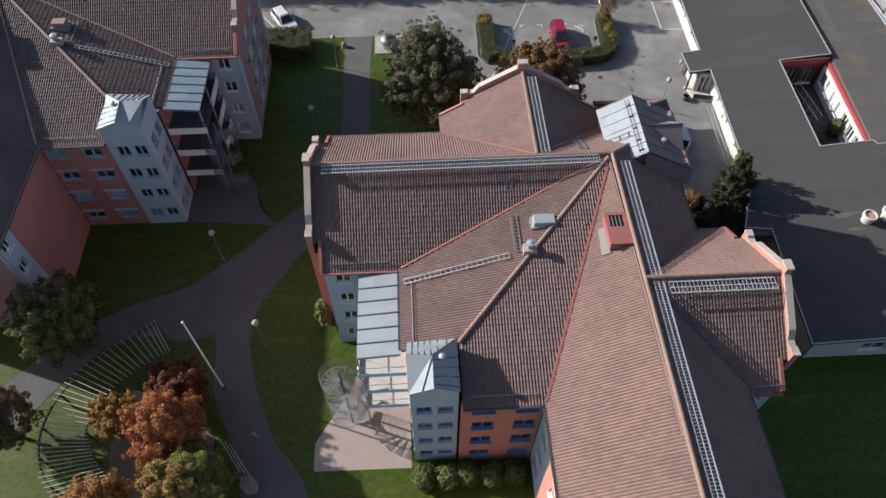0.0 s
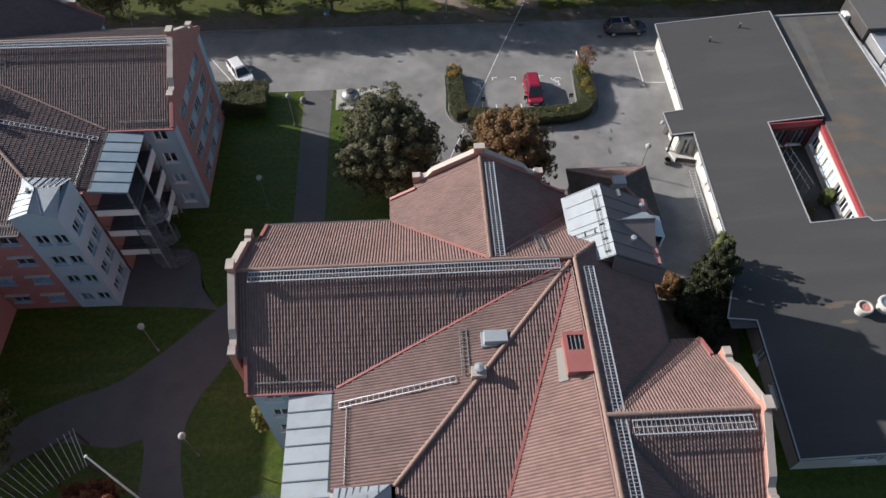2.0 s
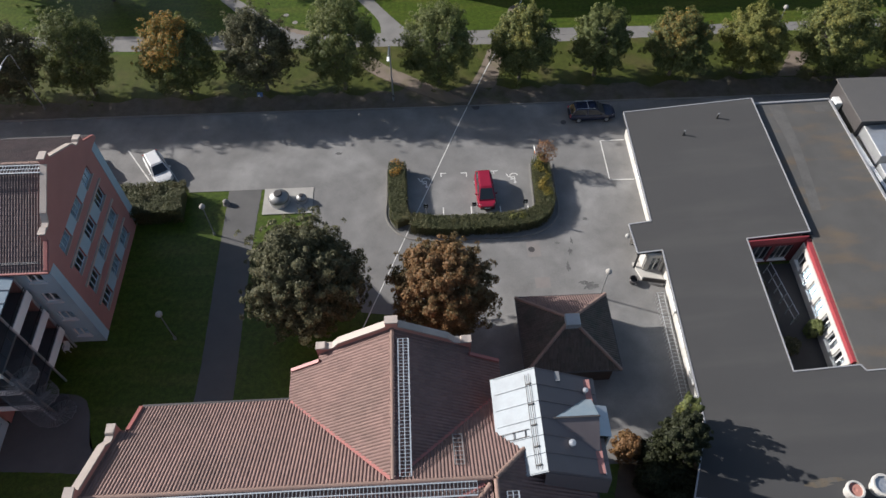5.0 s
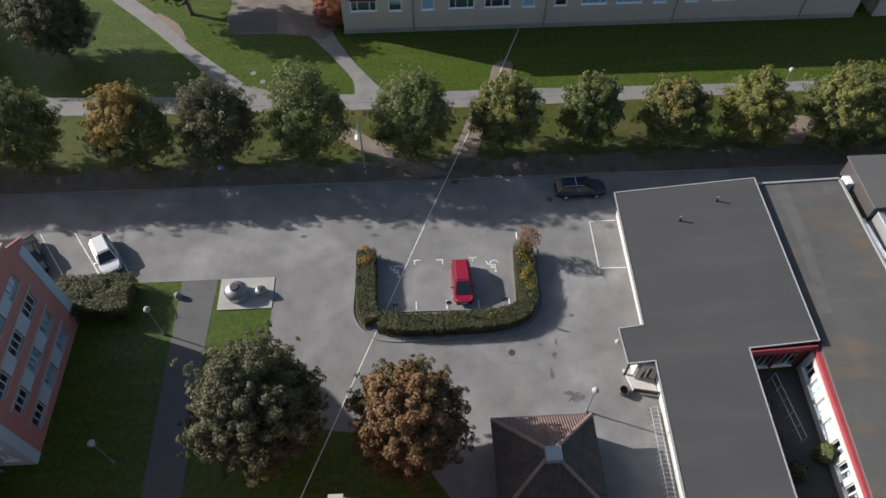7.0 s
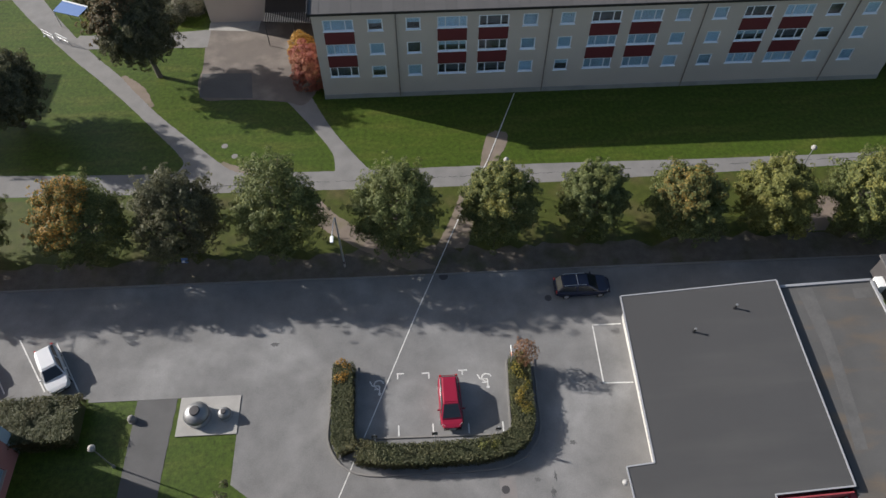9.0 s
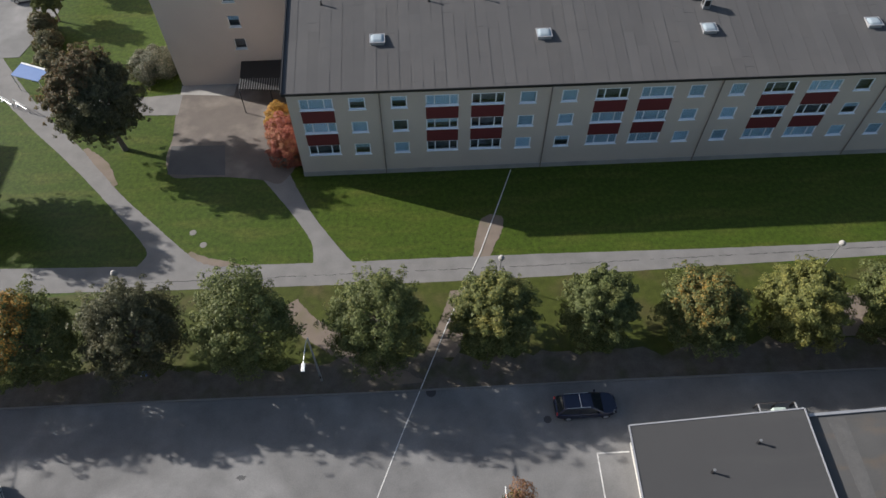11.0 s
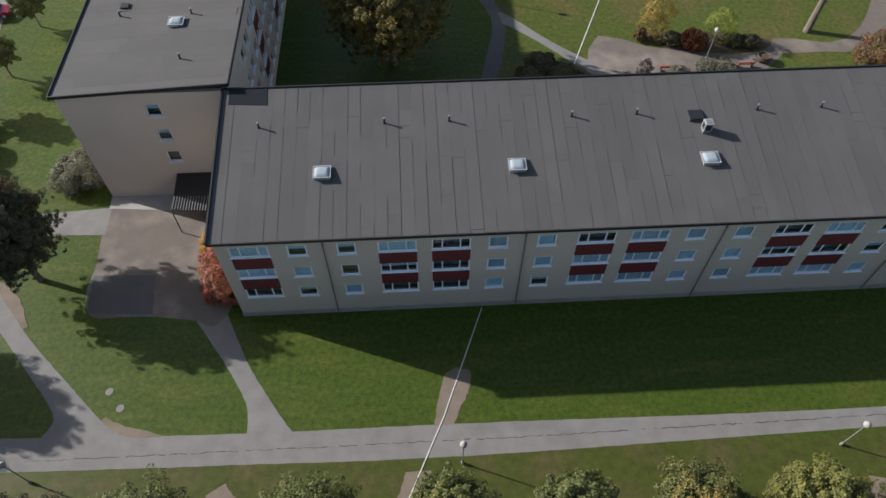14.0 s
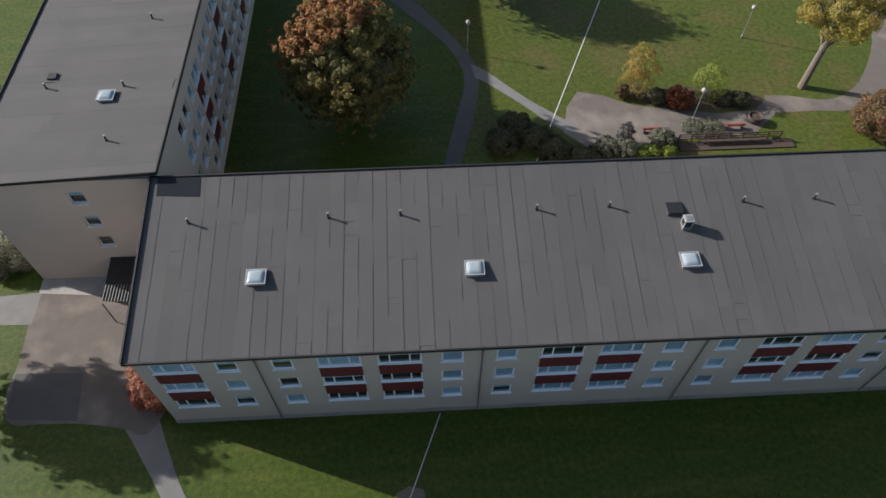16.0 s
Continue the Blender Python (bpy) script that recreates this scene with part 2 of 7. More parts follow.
TILE_C = material("dark_weathered_tile", (0.12, 0.084, 0.081), 0.78, var=0.15, scale=0.7, fine=10, bump=0.25, bump_scale=30, tint=(0.08, 0.064, 0.06), tint_scale=0.3, tint_amount=0.7, island=0.1)
# Mauve metal with the shade of its slopes worked into the colour.
MAUVE_METAL = material("shaded_mauve_metal", (0.15, 0.125, 0.127), 0.55, metal=0.0, var=0.1, scale=1, fine=10, bump=0.05)
DULL_STEEL = material("dull_galvanised_steel", (0.24, 0.245, 0.25), 0.5, metal=0.4, var=0.1, scale=2, fine=15, bump=0.05)
COPING = material("pale_coping", (0.4, 0.34, 0.3), 0.7, var=0.1, scale=1.5, fine=10, tint=(0.27, 0.235, 0.215), tint_amount=0.6)
CORAL = material("coral_render", (0.43, 0.2, 0.16), 0.88, var=0.06, scale=0.8, fine=18, bump=0.15, bump_scale=40, tint=(0.4, 0.175, 0.135), tint_scale=0.35, tint_amount=0.6)
DEEP_RED = material("deep_red_render", (0.36, 0.175, 0.158), 0.88, var=0.06, scale=0.8, fine=18, bump=0.15, bump_scale=40, tint=(0.32, 0.155, 0.14), tint_scale=0.35, tint_amount=0.6)
PALE_BLUE = material("pale_blue_render", (0.33, 0.44, 0.51), 0.85, var=0.05, scale=0.8, fine=18, bump=0.12, bump_scale=40, tint=(0.3, 0.39, 0.45), tint_scale=0.4, tint_amount=0.6)
WHITE = material("white_paint", (0.74, 0.74, 0.72), 0.6, var=0.05, scale=2, fine=15, bump=0.05)
BRIGHT_FRAME = material("bright_window_frame", (0.8, 0.84, 0.88), 0.45, var=0.04, bump=0.0)
OFF_WHITE = material("off_white_render", (0.47, 0.455, 0.425), 0.8, var=0.07, scale=1, fine=15, bump=0.1, tint=(0.4, 0.385, 0.36), tint_amount=0.5)
BLUE_FRAME = material("blue_window_frame", (0.1, 0.18, 0.38), 0.5, var=0.06, bump=0.0)
GREY_BRICK = material("grey_beige_brick", (0.53, 0.455, 0.39), 0.92, var=0.07, scale=0.5, fine=9, bump=0.3, bump_scale=14, tint=(0.48, 0.41, 0.35), tint_scale=0.25, tint_amount=0.6)
PANEL_RED = material("dark_red_panel", (0.13, 0.023, 0.027), 0.6, var=0.08, scale=1.5, fine=12, bump=0.05)
FELT = material("roofing_felt", (0.086, 0.083, 0.082), 0.92, var=0.07, scale=0.35, fine=14, bump=0.25, bump_scale=40, tint=(0.1, 0.095, 0.091), tint_scale=0.2, tint_amount=0.6, rand=0.06)
FELT_PALE = material("weathered_felt", (0.105, 0.101, 0.096), 0.92, var=0.2, scale=0.7, fine=9, bump=0.2, tint=(0.085, 0.083, 0.08), tint_scale=0.9, tint_amount=0.8)
DARK_SHEET = material("smooth_blackish_sheet", (0.022, 0.024, 0.03), 0.95, var=0.1, scale=0.6, fine=10, bump=0.1, spec=0.1)
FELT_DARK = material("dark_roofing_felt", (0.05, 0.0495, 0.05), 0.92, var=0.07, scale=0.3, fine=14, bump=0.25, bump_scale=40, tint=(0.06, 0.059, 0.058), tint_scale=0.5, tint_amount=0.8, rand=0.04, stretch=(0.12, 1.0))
RUST_FELT = material("rusty_roofing_felt", (0.106, 0.087, 0.064), 0.92, var=0.22, scale=0.8, fine=7, bump=0.25, bump_scale=40, tint=(0.09, 0.088, 0.083), tint_scale=1.3, tint_amount=1.0)
EDGING = material("dull_roof_edging", (0.36, 0.36, 0.37), 0.5, metal=0.3, var=0.1, scale=2, fine=12, bump=0.05)
FELT_STAINED = material("stained_roofing_felt", (0.086, 0.083, 0.079), 0.92, var=0.2, scale=0.4, fine=12, bump=0.25, bump_scale=40, tint=(0.15, 0.105, 0.062), tint_scale=0.75, tint_amount=0.55, stretch=(0.3, 1.0))
BARK = material("bark", (0.14, 0.12, 0.1), 0.95, var=0.2, scale=3, fine=20, bump=0.8, bump_scale=18, depth=0.05)
RUBBER = material("rubber", (0.025, 0.025, 0.026), 0.85, var=0.1, bump=0.0)
BLACK = material("black_paint", (0.02, 0.02, 0.021), 0.5, var=0.08, bump=0.0)
CAR_RED = material("red_car_paint", (0.24, 0.01, 0.03), 0.25, var=0.03, bump=0.0, spec=0.6)
CAR_WHITE = material("white_car_paint", (0.6, 0.6, 0.6), 0.25, var=0.02, bump=0.0, spec=0.6)
CAR_NAVY = material("navy_car_paint", (0.012, 0.017, 0.04), 0.22, var=0.03, bump=0.0, spec=0.6)
CAR_BLACK = material("black_car_paint", (0.014, 0.015, 0.018), 0.22, var=0.03, bump=0.0, spec=0.6)
RED_WOOD = material("red_painted_wood", (0.3, 0.1, 0.075), 0.8, var=0.12, scale=2, fine=18, bump=0.15)
DARK_WOOD = material("dark_wood", (0.07, 0.05, 0.04), 0.85, var=0.15, scale=2, fine=18, bump=0.2)
# White cloth tinted blue, so the colour holds the skylight of shaded facades.
CURTAIN = material("curtain", (0.5, 0.66, 0.78), 0.9, var=0.1, scale=2, fine=8, bump=0.1, rand=0.22)
ROOM = material("dark_room", (0.2, 0.205, 0.215), 0.95, var=0.2, scale=1, fine=5, bump=0.0)
SEAM = material("blue_grey_seam", (0.1, 0.125, 0.16), 0.5, metal=0.2, var=0.08, bump=0.0)
PIPE = material("brown_downpipe", (0.2, 0.165, 0.145), 0.6, var=0.08, bump=0.0)
LAP = material("bitumen_lap", (0.074, 0.072, 0.071), 0.9, var=0.1, bump=0.1)
GLOBE = material("opal_globe", (0.36, 0.355, 0.34), 0.3, var=0.03, bump=0.0)
ORANGE_LAMP = material("orange_plastic", (0.5, 0.14, 0.03), 0.5, bump=0.0)

GLASS = bpy.data.materials.new("window_glass")
GLASS.use_nodes = True
gb = GLASS.node_tree.nodes["Principled BSDF"]
gb.inputs["Base Color"].default_value = (0.82, 0.9, 0.95, 1)
gb.inputs["Roughness"].default_value = 0.03
gb.inputs["Transmission Weight"].default_value = 1.0
gb.inputs["IOR"].default_value = 1.45
CAR_GLASS = material("tinted_car_glass", (0.018, 0.022, 0.026), 0.06, var=0.0, bump=0.0, spec=0.8)

LEAF_GREEN = leaf_material("green_leaves", (0.118, 0.142, 0.052), (0.175, 0.185, 0.062), 0.7)
LEAF_DARK = leaf_material("dark_green_leaves", (0.108, 0.11, 0.06), (0.152, 0.14, 0.075), 0.6)
LEAF_YELLOW = leaf_material("yellow_green_leaves", (0.165, 0.18, 0.055), (0.26, 0.23, 0.062), 0.8)
LEAF_ORANGE = leaf_material("orange_leaves", (0.35, 0.17, 0.055), (0.3, 0.2, 0.06), 0.7)
LEAF_FLAME = leaf_material("flame_orange_leaves", (0.36, 0.13, 0.055), (0.34, 0.17, 0.06), 0.7)
LEAF_MIXED = leaf_material("green_orange_leaves", (0.11, 0.115, 0.04), (0.3, 0.19, 0.045), 0.9)
LEAF_OLIVE = leaf_material("olive_leaves", (0.155, 0.15, 0.055), (0.29, 0.215, 0.06), 0.9)
LEAF_AMBER = leaf_material("amber_leaves", (0.4, 0.22, 0.05), (0.33, 0.22, 0.05), 0.8)
LEAF_GOLD = leaf_material("golden_leaves", (0.25, 0.23, 0.055), (0.36, 0.25, 0.06), 0.8)
LEAF_TAN = leaf_material("tan_leaves", (0.24, 0.12, 0.07), (0.2, 0.14, 0.07), 0.7)
LEAF_RUST = leaf_material("rust_leaves", (0.25, 0.135, 0.06), (0.18, 0.12, 0.055), 0.8)
LEAF_BROWN = leaf_material("brown_orange_leaves", (0.165, 0.105, 0.05), (0.11, 0.1, 0.05), 0.8)
LEAF_RED = leaf_material("red_leaves", (0.34, 0.11, 0.085), (0.3, 0.15, 0.075), 0.8)
LEAF_WINE = leaf_material("wine_red_leaves", (0.17, 0.055, 0.03), (0.2, 0.09, 0.04), 0.7)
LEAF_SILVER = leaf_material("silver_green_leaves", (0.16, 0.165, 0.115), (0.22, 0.21, 0.15), 0.7)
LEAF_DUSK = leaf_material("dusky_purple_leaves", (0.1, 0.085, 0.085), (0.07, 0.075, 0.06), 0.6)
LEAF_YEW = leaf_material("black_green_needles", (0.03, 0.037, 0.017), (0.055, 0.06, 0.026), 0.5)
LEAF_LIME = leaf_material("lime_leaves", (0.24, 0.28, 0.05), (0.17, 0.21, 0.045), 0.6)


# ---- ground ----
def sheet(name, pts, z, mat, label, category="ground", thick=0.3):
    z -= 0.028 if z > 0.025 else 0.0
    return solid(name, M().prism(pts, z - thick, z), mat, label, category, kind="structure")


def smooth_line(pts, n=6):
    """A Catmull-Rom curve through plan points."""
    out = []
    for i in range(len(pts) - 1):
        p = [Vector(pts[max(0, min(len(pts) - 1, i + k))]) for k in (-1, 0, 1, 2)]
        for j in range(n):
            t = j / n
            out.append(tuple(0.5 * (2 * p[1] + (p[2] - p[0]) * t + (2 * p[0] - 5 * p[1] + 4 * p[2] - p[3]) * t * t + (3 * p[1] - p[0] - 3 * p[2] + p[3]) * t ** 3)))
    return out + [tuple(pts[-1])]


def ragged(line, amount=0.05):
    """A line with the slightly uneven run of a grass edge."""
    return [(x + amount * noise.noise((x * 2.1, y * 2.1, 0)), y + amount * noise.noise((x * 2.1, y * 2.1, 7)) + 0.5 * amount * noise.noise((x * 6, y * 6, 2))) for x, y in line]


def ribbon(name, left, right, z, mat, label, category="path", rough=0.05):
    """A path between two smooth edges, let into the grass."""
    z -= 0.028 if z > 0.025 else 0.0
    a, b = (ragged(smooth_line(side, 26), rough) for side in (left, right))
    m = M()
    n = len(a)
    m.v = [(x, y, z) for x, y in a] + [(x, y, z) for x, y in b] + [(x, y, z - 0.3) for x, y in a] + [(x, y, z - 0.3) for x, y in b]
    for i in range(n - 1):
        m.f += [(i, n + i, n + i + 1, i + 1), (i, i + 1, 2 * n + i + 1, 2 * n + i), (n + i, 3 * n + i, 3 * n + i + 1, n + i + 1)]
    return solid(name, m, mat, label, category, kind="structure")


gm = M()
GN, GS = 120, 1800.0
for j in range(GN + 1):
    for i in range(GN + 1):
        x, y = ((2 * i / GN - 1), (2 * j / GN - 1))
        x, y = (math.copysign(abs(x) ** 2.2, x) * GS, math.copysign(abs(y) ** 2.2, y) * GS)
        gm.v.append((x, y, 0.006 * noise.noise((x * 0.15, y * 0.15, 0)) - 0.013))
gm.f = [(j * (GN + 1) + i, j * (GN + 1) + i + 1, (j + 1) * (GN + 1) + i + 1, (j + 1) * (GN + 1) + i) for j in range(GN) for i in range(GN)]
solid("ground", gm, GRASS, "mown green lawn with worn yellowish patches", "ground", kind="structure")

KERB_LINE = [(-120, 9.9), (-29.5, 9.72), (-12, 9.64), (3, 9.5), (13, 9.5), (24, 9.53), (44, 9.4), (120, 9.3)]
sheet("road", KERB_LINE[:1] + [(-120, -0.6), (-20.0, -0.6), (-20.0, -0.9), (-8.2, -0.9), (-8.2, -7.8), (-5.2, -10), (-4.2, -13), (-3.4, -14.9), (-0.7, -15.3), (1.4, -17.6), (4.6, -18.4), (6.0, -20.4), (6.6, -26),
               (14.5, -26), (14.5, -28.6), (18.6, -28.6), (24.5, -28.6), (24.5, 4.4), (34, 4.9), (120, 4.9)] + KERB_LINE[:0:-1], 0.02, ASPHALT,
      "worn grey asphalt road and parking lot with patches", "road")
ribbon("footpath", [(-90, 21.4), (-45, 20.8), (-27, 20.25), (-3.6, 19.75), (15.6, 19.55), (48.6, 20.2), (100, 20.8)],
       [(-90, 24.0), (-45, 23.6), (-27, 22.9), (-3.6, 22.15), (15.6, 22.05), (48.6, 21.75), (100, 22.6)], 0.03, PATH_ASPHALT, "light grey asphalt footpath with a long crack")
ribbon("diagonal_path", [(-17.9, 21.6), (-17.2, 22.8), (-16.75, 23.9), (-17.5, 25.2), (-19.63, 27.7), (-24.1, 32.75), (-27.7, 36.5), (-32.3, 41.1), (-40, 49.6), (-48, 60)],
       [(-9.4, 21.6), (-10.6, 22.3), (-11.8, 22.75), (-13.15, 23.75), (-16.0, 26.5), (-20.8, 31.3), (-25.3, 36.7), (-30.9, 42.6), (-37.5, 51), (-45, 62)], 0.036, PATH_ASPHALT, "light grey asphalt path crossing the lawn")
ribbon("narrow_path", [(-1.8, 21.5), (-1.83, 22.6), (-2.2, 24.6), (-4.1, 27.8), (-7.4, 32.5)],
       [(2.2, 21.5), (1.15, 22.65), (-0.7, 25.3), (-2.5, 28.2), (-4.8, 33.0)], 0.038, PATH_ASPHALT, "narrow grey asphalt path to the entrance")
ribbon("worn_edge", [(-13.1, 23.7), (-11.8, 22.72), (-10.4, 22.26), (-8.4, 22.14)], [(-12.9, 24.0), (-11.5, 23.3), (-10.0, 22.85), (-8.3, 22.3)], 0.012, TRACK, "bare earth worn beside the path's bend", "track", 0.12)
ribbon("worn_edge", [(-25.7, 37.2), (-23.9, 34.9), (-21.5, 32.1)], [(-25.3, 37.4), (-22.9, 35.4), (-21.2, 32.4)], 0.012, TRACK, "bare earth worn along the path", "track", 0.12)
sheet("entrance_yard", [(-17.3, 44.9), (-17.2, 41.45)] + smooth_line([(-17.1, 40.2), (-16.95, 38.1), (-17.1, 35.4), (-16.1, 33.05), (-13.6, 32.85), (-10.9, 32.75), (-7.4, 32.2), (-5.6, 31.6), (-4.5, 33.0), (-3.8, 35)], 6) + [(-3.6, 46.5), (-11.6, 46.5), (-11.6, 44.4)],
      0.04, GRAVEL, "tan gravelled yard at the apartment entrance", "yard")
sheet("yard_patch", [(-16.6, 33.4), (-16.9, 37.2), (-11.5, 37.0), (-10.95, 32.95)], 0.046, COURT_ASPHALT, "darker asphalt patch in the gravelled yard", "paving")
ribbon("yard_path", [(-33, 42.2), (-24, 41.9), (-17, 41.7)], [(-32, 44.6), (-24, 44.5), (-17, 44.9)], 0.042, PATH_ASPHALT, "grey asphalt path to the entrance yard")
sheet("gravel_strip", [(-17.3, 46.2), (-17.25, 44.8), (-11.5, 44.3), (-11.4, 46.2)], 0.05, CONCRETE, "pale concrete strip along the wall", "paving")
ribbon("worn_track", [(-4.3, 17.6), (-3.2, 15.6), (0.2, 13.0), (3.6, 10.9), (5.2, 10.15)], [(-3.0, 18.4), (-1.2, 16.4), (2.0, 14.1), (5.6, 11.6), (7.8, 10.15)], 0.02, TRACK, "trodden bare earth track through the verge", "track", 0.14)
ribbon("worn_track", [(41.2, 12.4), (42.6, 14.4), (44.0, 16.6)], [(43.2, 12.4), (44.6, 14.0), (46.2, 16.0)], 0.02, TRACK, "trodden bare earth patch between the trees", "track", 0.14)
ribbon("garden_walk", [(-16.2, -0.8), (-16.2, -8), (-16.2, -22), (-17.5, -26.2)], [(-13.1, -0.8), (-13.3, -8), (-13.2, -22), (-13.3, -27)], 0.03, COURT_ASPHALT, "grey asphalt walk beside the lawn")
ribbon("courtyard_walk", [(-13.3, -24.8), (-18.8, -25.2), (-22, -27.8), (-24.8, -30.6), (-28.6, -33.8), (-33, -35.5), (-37.5, -38.2), (-42, -43), (-47, -50)],
       [(-13.3, -27.5), (-16.6, -27.6), (-19.0, -30.6), (-22.6, -36), (-27, -39), (-32, -38.6), (-35.8, -41.0), (-39.5, -46), (-44.5, -54)], 0.034, COURT_ASPHALT, "grey asphalt courtyard walk")
ribbon("courtyard_branch", [(-27.5, -35.5), (-25.6, -39), (-25.0, -44), (-22.6, -49.5), (-21.5, -56), (-21, -66)],
       [(-20.0, -31.6), (-22.6, -37), (-22.4, -41.5), (-20.2, -47.5), (-17.2, -52.5), (-15.5, -66)], 0.038, COURT_ASPHALT, "grey asphalt courtyard walk in shade")
sheet("terrace", [(-17.0, -48.2), (-17.0, -50.3), (-9.9, -50.4), (-9.9, -40.2), (-13.2, -40.2), (-14.4, -44)], 0.045, PAVING, "pinkish paved terrace below the balconies", "paving")
ribbon("stair_yard", [(-30.5, -26.8), (-25, -27.2), (-21.6, -27.6)], [(-29.4, -21), (-24.8, -21.4), (-23.4, -25.2)], 0.026, COURT_ASPHALT, "paved yard below the balconies", "paving")
ribbon("park_path", [(17.0, 52), (18.4, 57.5), (19.1, 60.6), (20.4, 65.8), (21.25, 69.5), (21.1, 72.7), (19.3, 77.0), (15.0, 83), (9, 91)],
       [(19.0, 52), (20.1, 57.5), (20.8, 60.5), (21.9, 64.5), (22.75, 68.7), (22.85, 72.2), (21.3, 76.5), (17.2, 83.4), (11, 92)], 0.03, COURT_ASPHALT, "curved grey park path")
ribbon("park_link", [(22.2, 72.9), (23.6, 72.0), (27.3, 67.7), (29.7, 65.3), (32.2, 63.0)], [(22.6, 70.6), (23.5, 70.0), (26.75, 66.7), (29.4, 63.7), (32.2, 61.0)], 0.036, PATH_ASPHALT, "narrow grey park path")
sheet("park_yard", [(31.0, 61.8), (31.9, 65.6), (33.4, 67.9), (36.0, 67.2), (38.8, 65.6), (43, 64.6), (48, 63.8), (51.8, 64.2), (53.6, 66.3), (55.6, 66.2), (59.5, 65.2), (61, 65.0), (61, 63.4), (58.9, 63.7),
                    (53.8, 63.6), (50.5, 60.6), (43, 60.2), (38.4, 59.8), (36.2, 57.6), (33.6, 59.2)], 0.033, GRAVEL, "pinkish gravelled sitting yard in the park", "yard")
ribbon("park_walk", [(59.0, 65.3), (62.0, 66.0), (65.4, 69.2), (69.2, 76), (71, 86)], [(59.0, 63.6), (63.4, 64.0), (67.6, 67.6), (71.8, 75), (74, 85)], 0.04, GRAVEL, "pinkish gravel park walk")
edge = [(18.2, 46.5), (19.0, 55), (21.0, 61), (22.5, 68.5), (22.4, 73), (18, 81), (12, 91), (9, 110)]
sheet("park_lawn", smooth_line(edge, 16) + [(130, 110), (130, 46.5)], -0.004, LITTER_GRASS, "park lawn strewn with fallen yellow leaves", "lawn", 0.2)
sheet("shrub_bed", ragged(smooth_line([(38.0, 67.0), (41.0, 65.3), (44.8, 64.3), (51.8, 64.7), (52.6, 66.2), (47, 67.9), (42, 68.0), (38.6, 68.9), (38.0, 67.0)], 10), 0.2), 0.045, SOIL, "bare earth shrub bed with fallen leaves", "bed", 0.2)
sheet("car_park", [(-80, 52), (-36.4, 52), (-34.2, 60), (-34.8, 64.5), (-39, 90), (-80, 90)], 0.02, ASPHALT, "asphalt car park beyond the lawn", "road")
ribbon("trench_scar", [(12.35, 22.0), (12.6, 23.2), (13.0, 24.8), (13.4, 26.1), (14.3, 26.8)], [(13.9, 22.0), (14.3, 22.9), (15.0, 24.3), (15.5, 25.6), (15.4, 26.5)], 0.003, TRACK, "brown earth scar across the lawn", "track", 0.12)
ribbon("verge_scar", [(7.5, 12.3), (9.0, 15.4), (10.2, 18.6)], [(10.4, 12.2), (11.2, 15.2), (12.0, 18.6)], 0.003, TRACK, "brown earth scar across the verge", "track", 0.12)

wave = lambda y, a, s: [(x, y + a * noise.noise((x * 0.35, s, 0)) + a * 0.5 * noise.noise((x * 1.3, s, 3))) for x in np.arange(-90, 91, 0.75)]
sheet("verge", [(-90, 9.84)] + KERB_LINE[1:-1] + [(90, 9.35)] + wave(19.9, 0.25, 5.0)[::-1], -0.004, DRY_GRASS, "dry yellowish grass verge under the street trees", "verge", 0.2)
sheet("bare_verge", [(-90, 9.84)] + KERB_LINE[1:-1] + [(90, 9.35)] + wave(12.2, 1.5, 1.0)[::-1], 0.004, BARE_EARTH, "bare brown earth along the kerb under the trees", "verge", 0.2)

# Dark sheet laid where the ground beside the house is only in shade.
sheet("yew_bed", ragged(smooth_line([(15.6, -28.5), (17.2, -26.9), (19.0, -26.2), (20.9, -26.4), (21.2, -30), (20.6, -34), (17.5, -34.5), (14.5, -33), (15.6, -28.5)], 10), 0.15), 0.028, SOIL, "dark ground sheet standing for shade between house and school", "bed", 0.2)

# pale line of the filled cable trench
cm = M()
for a, b in (((-6.1, -23.4), (5.65, 5.75)), ((5.65, 5.75), (9.82, 15.55)), ((9.82, 15.55), (13.16, 22.65)), ((13.16, 22.65), (16.9, 32.2)), ((25.0, 51.5), (30.5, 64.6)), ((30.5, 64.6), (45.0, 98.5))):
    w = 0.04 if b[1] < 34 else 0.05
    d = (Vector(b) - Vector(a)).normalized() * w
    cm.prism([(a[0] - d.y, a[1] + d.x), (a[0] + d.y, a[1] - d.x), (b[0] + d.y, b[1] - d.x), (b[0] - d.y, b[1] + d.x)], -0.1, 0.034)
solid("pale_ground_line", cm, PAINT_WHITE, "thin pale line running straight over paths and grass", "ground line", kind="structure")

# kerb along the verge and round the paved areas
def kerb(name, pts, label="grey stone kerb", w=0.14, h=0.12):
    return solid(name, kerb_mesh(pts, w, h), KERB, label, "kerb", kind="structure")


def kerb_mesh(pts, w, h):
    m = M()
    for a, b in zip(pts, pts[1:]):
        m.bar((*a, h / 2 - 0.05), (*b, h / 2 - 0.05), w, h + 0.1)
    return m


kerb("kerb", KERB_LINE)

# painted markings
def paint_line(m, a, b, w=0.1, z=0.031):
    d = (Vector(b) - Vector(a)).normalized() * w / 2
    m.prism([(a[0] - d.y, a[1] + d.x), (a[0] + d.y, a[1] - d.x), (b[0] + d.y, b[1] - d.x), (b[0] - d.y, b[1] + d.x)], z - 0.02, z)


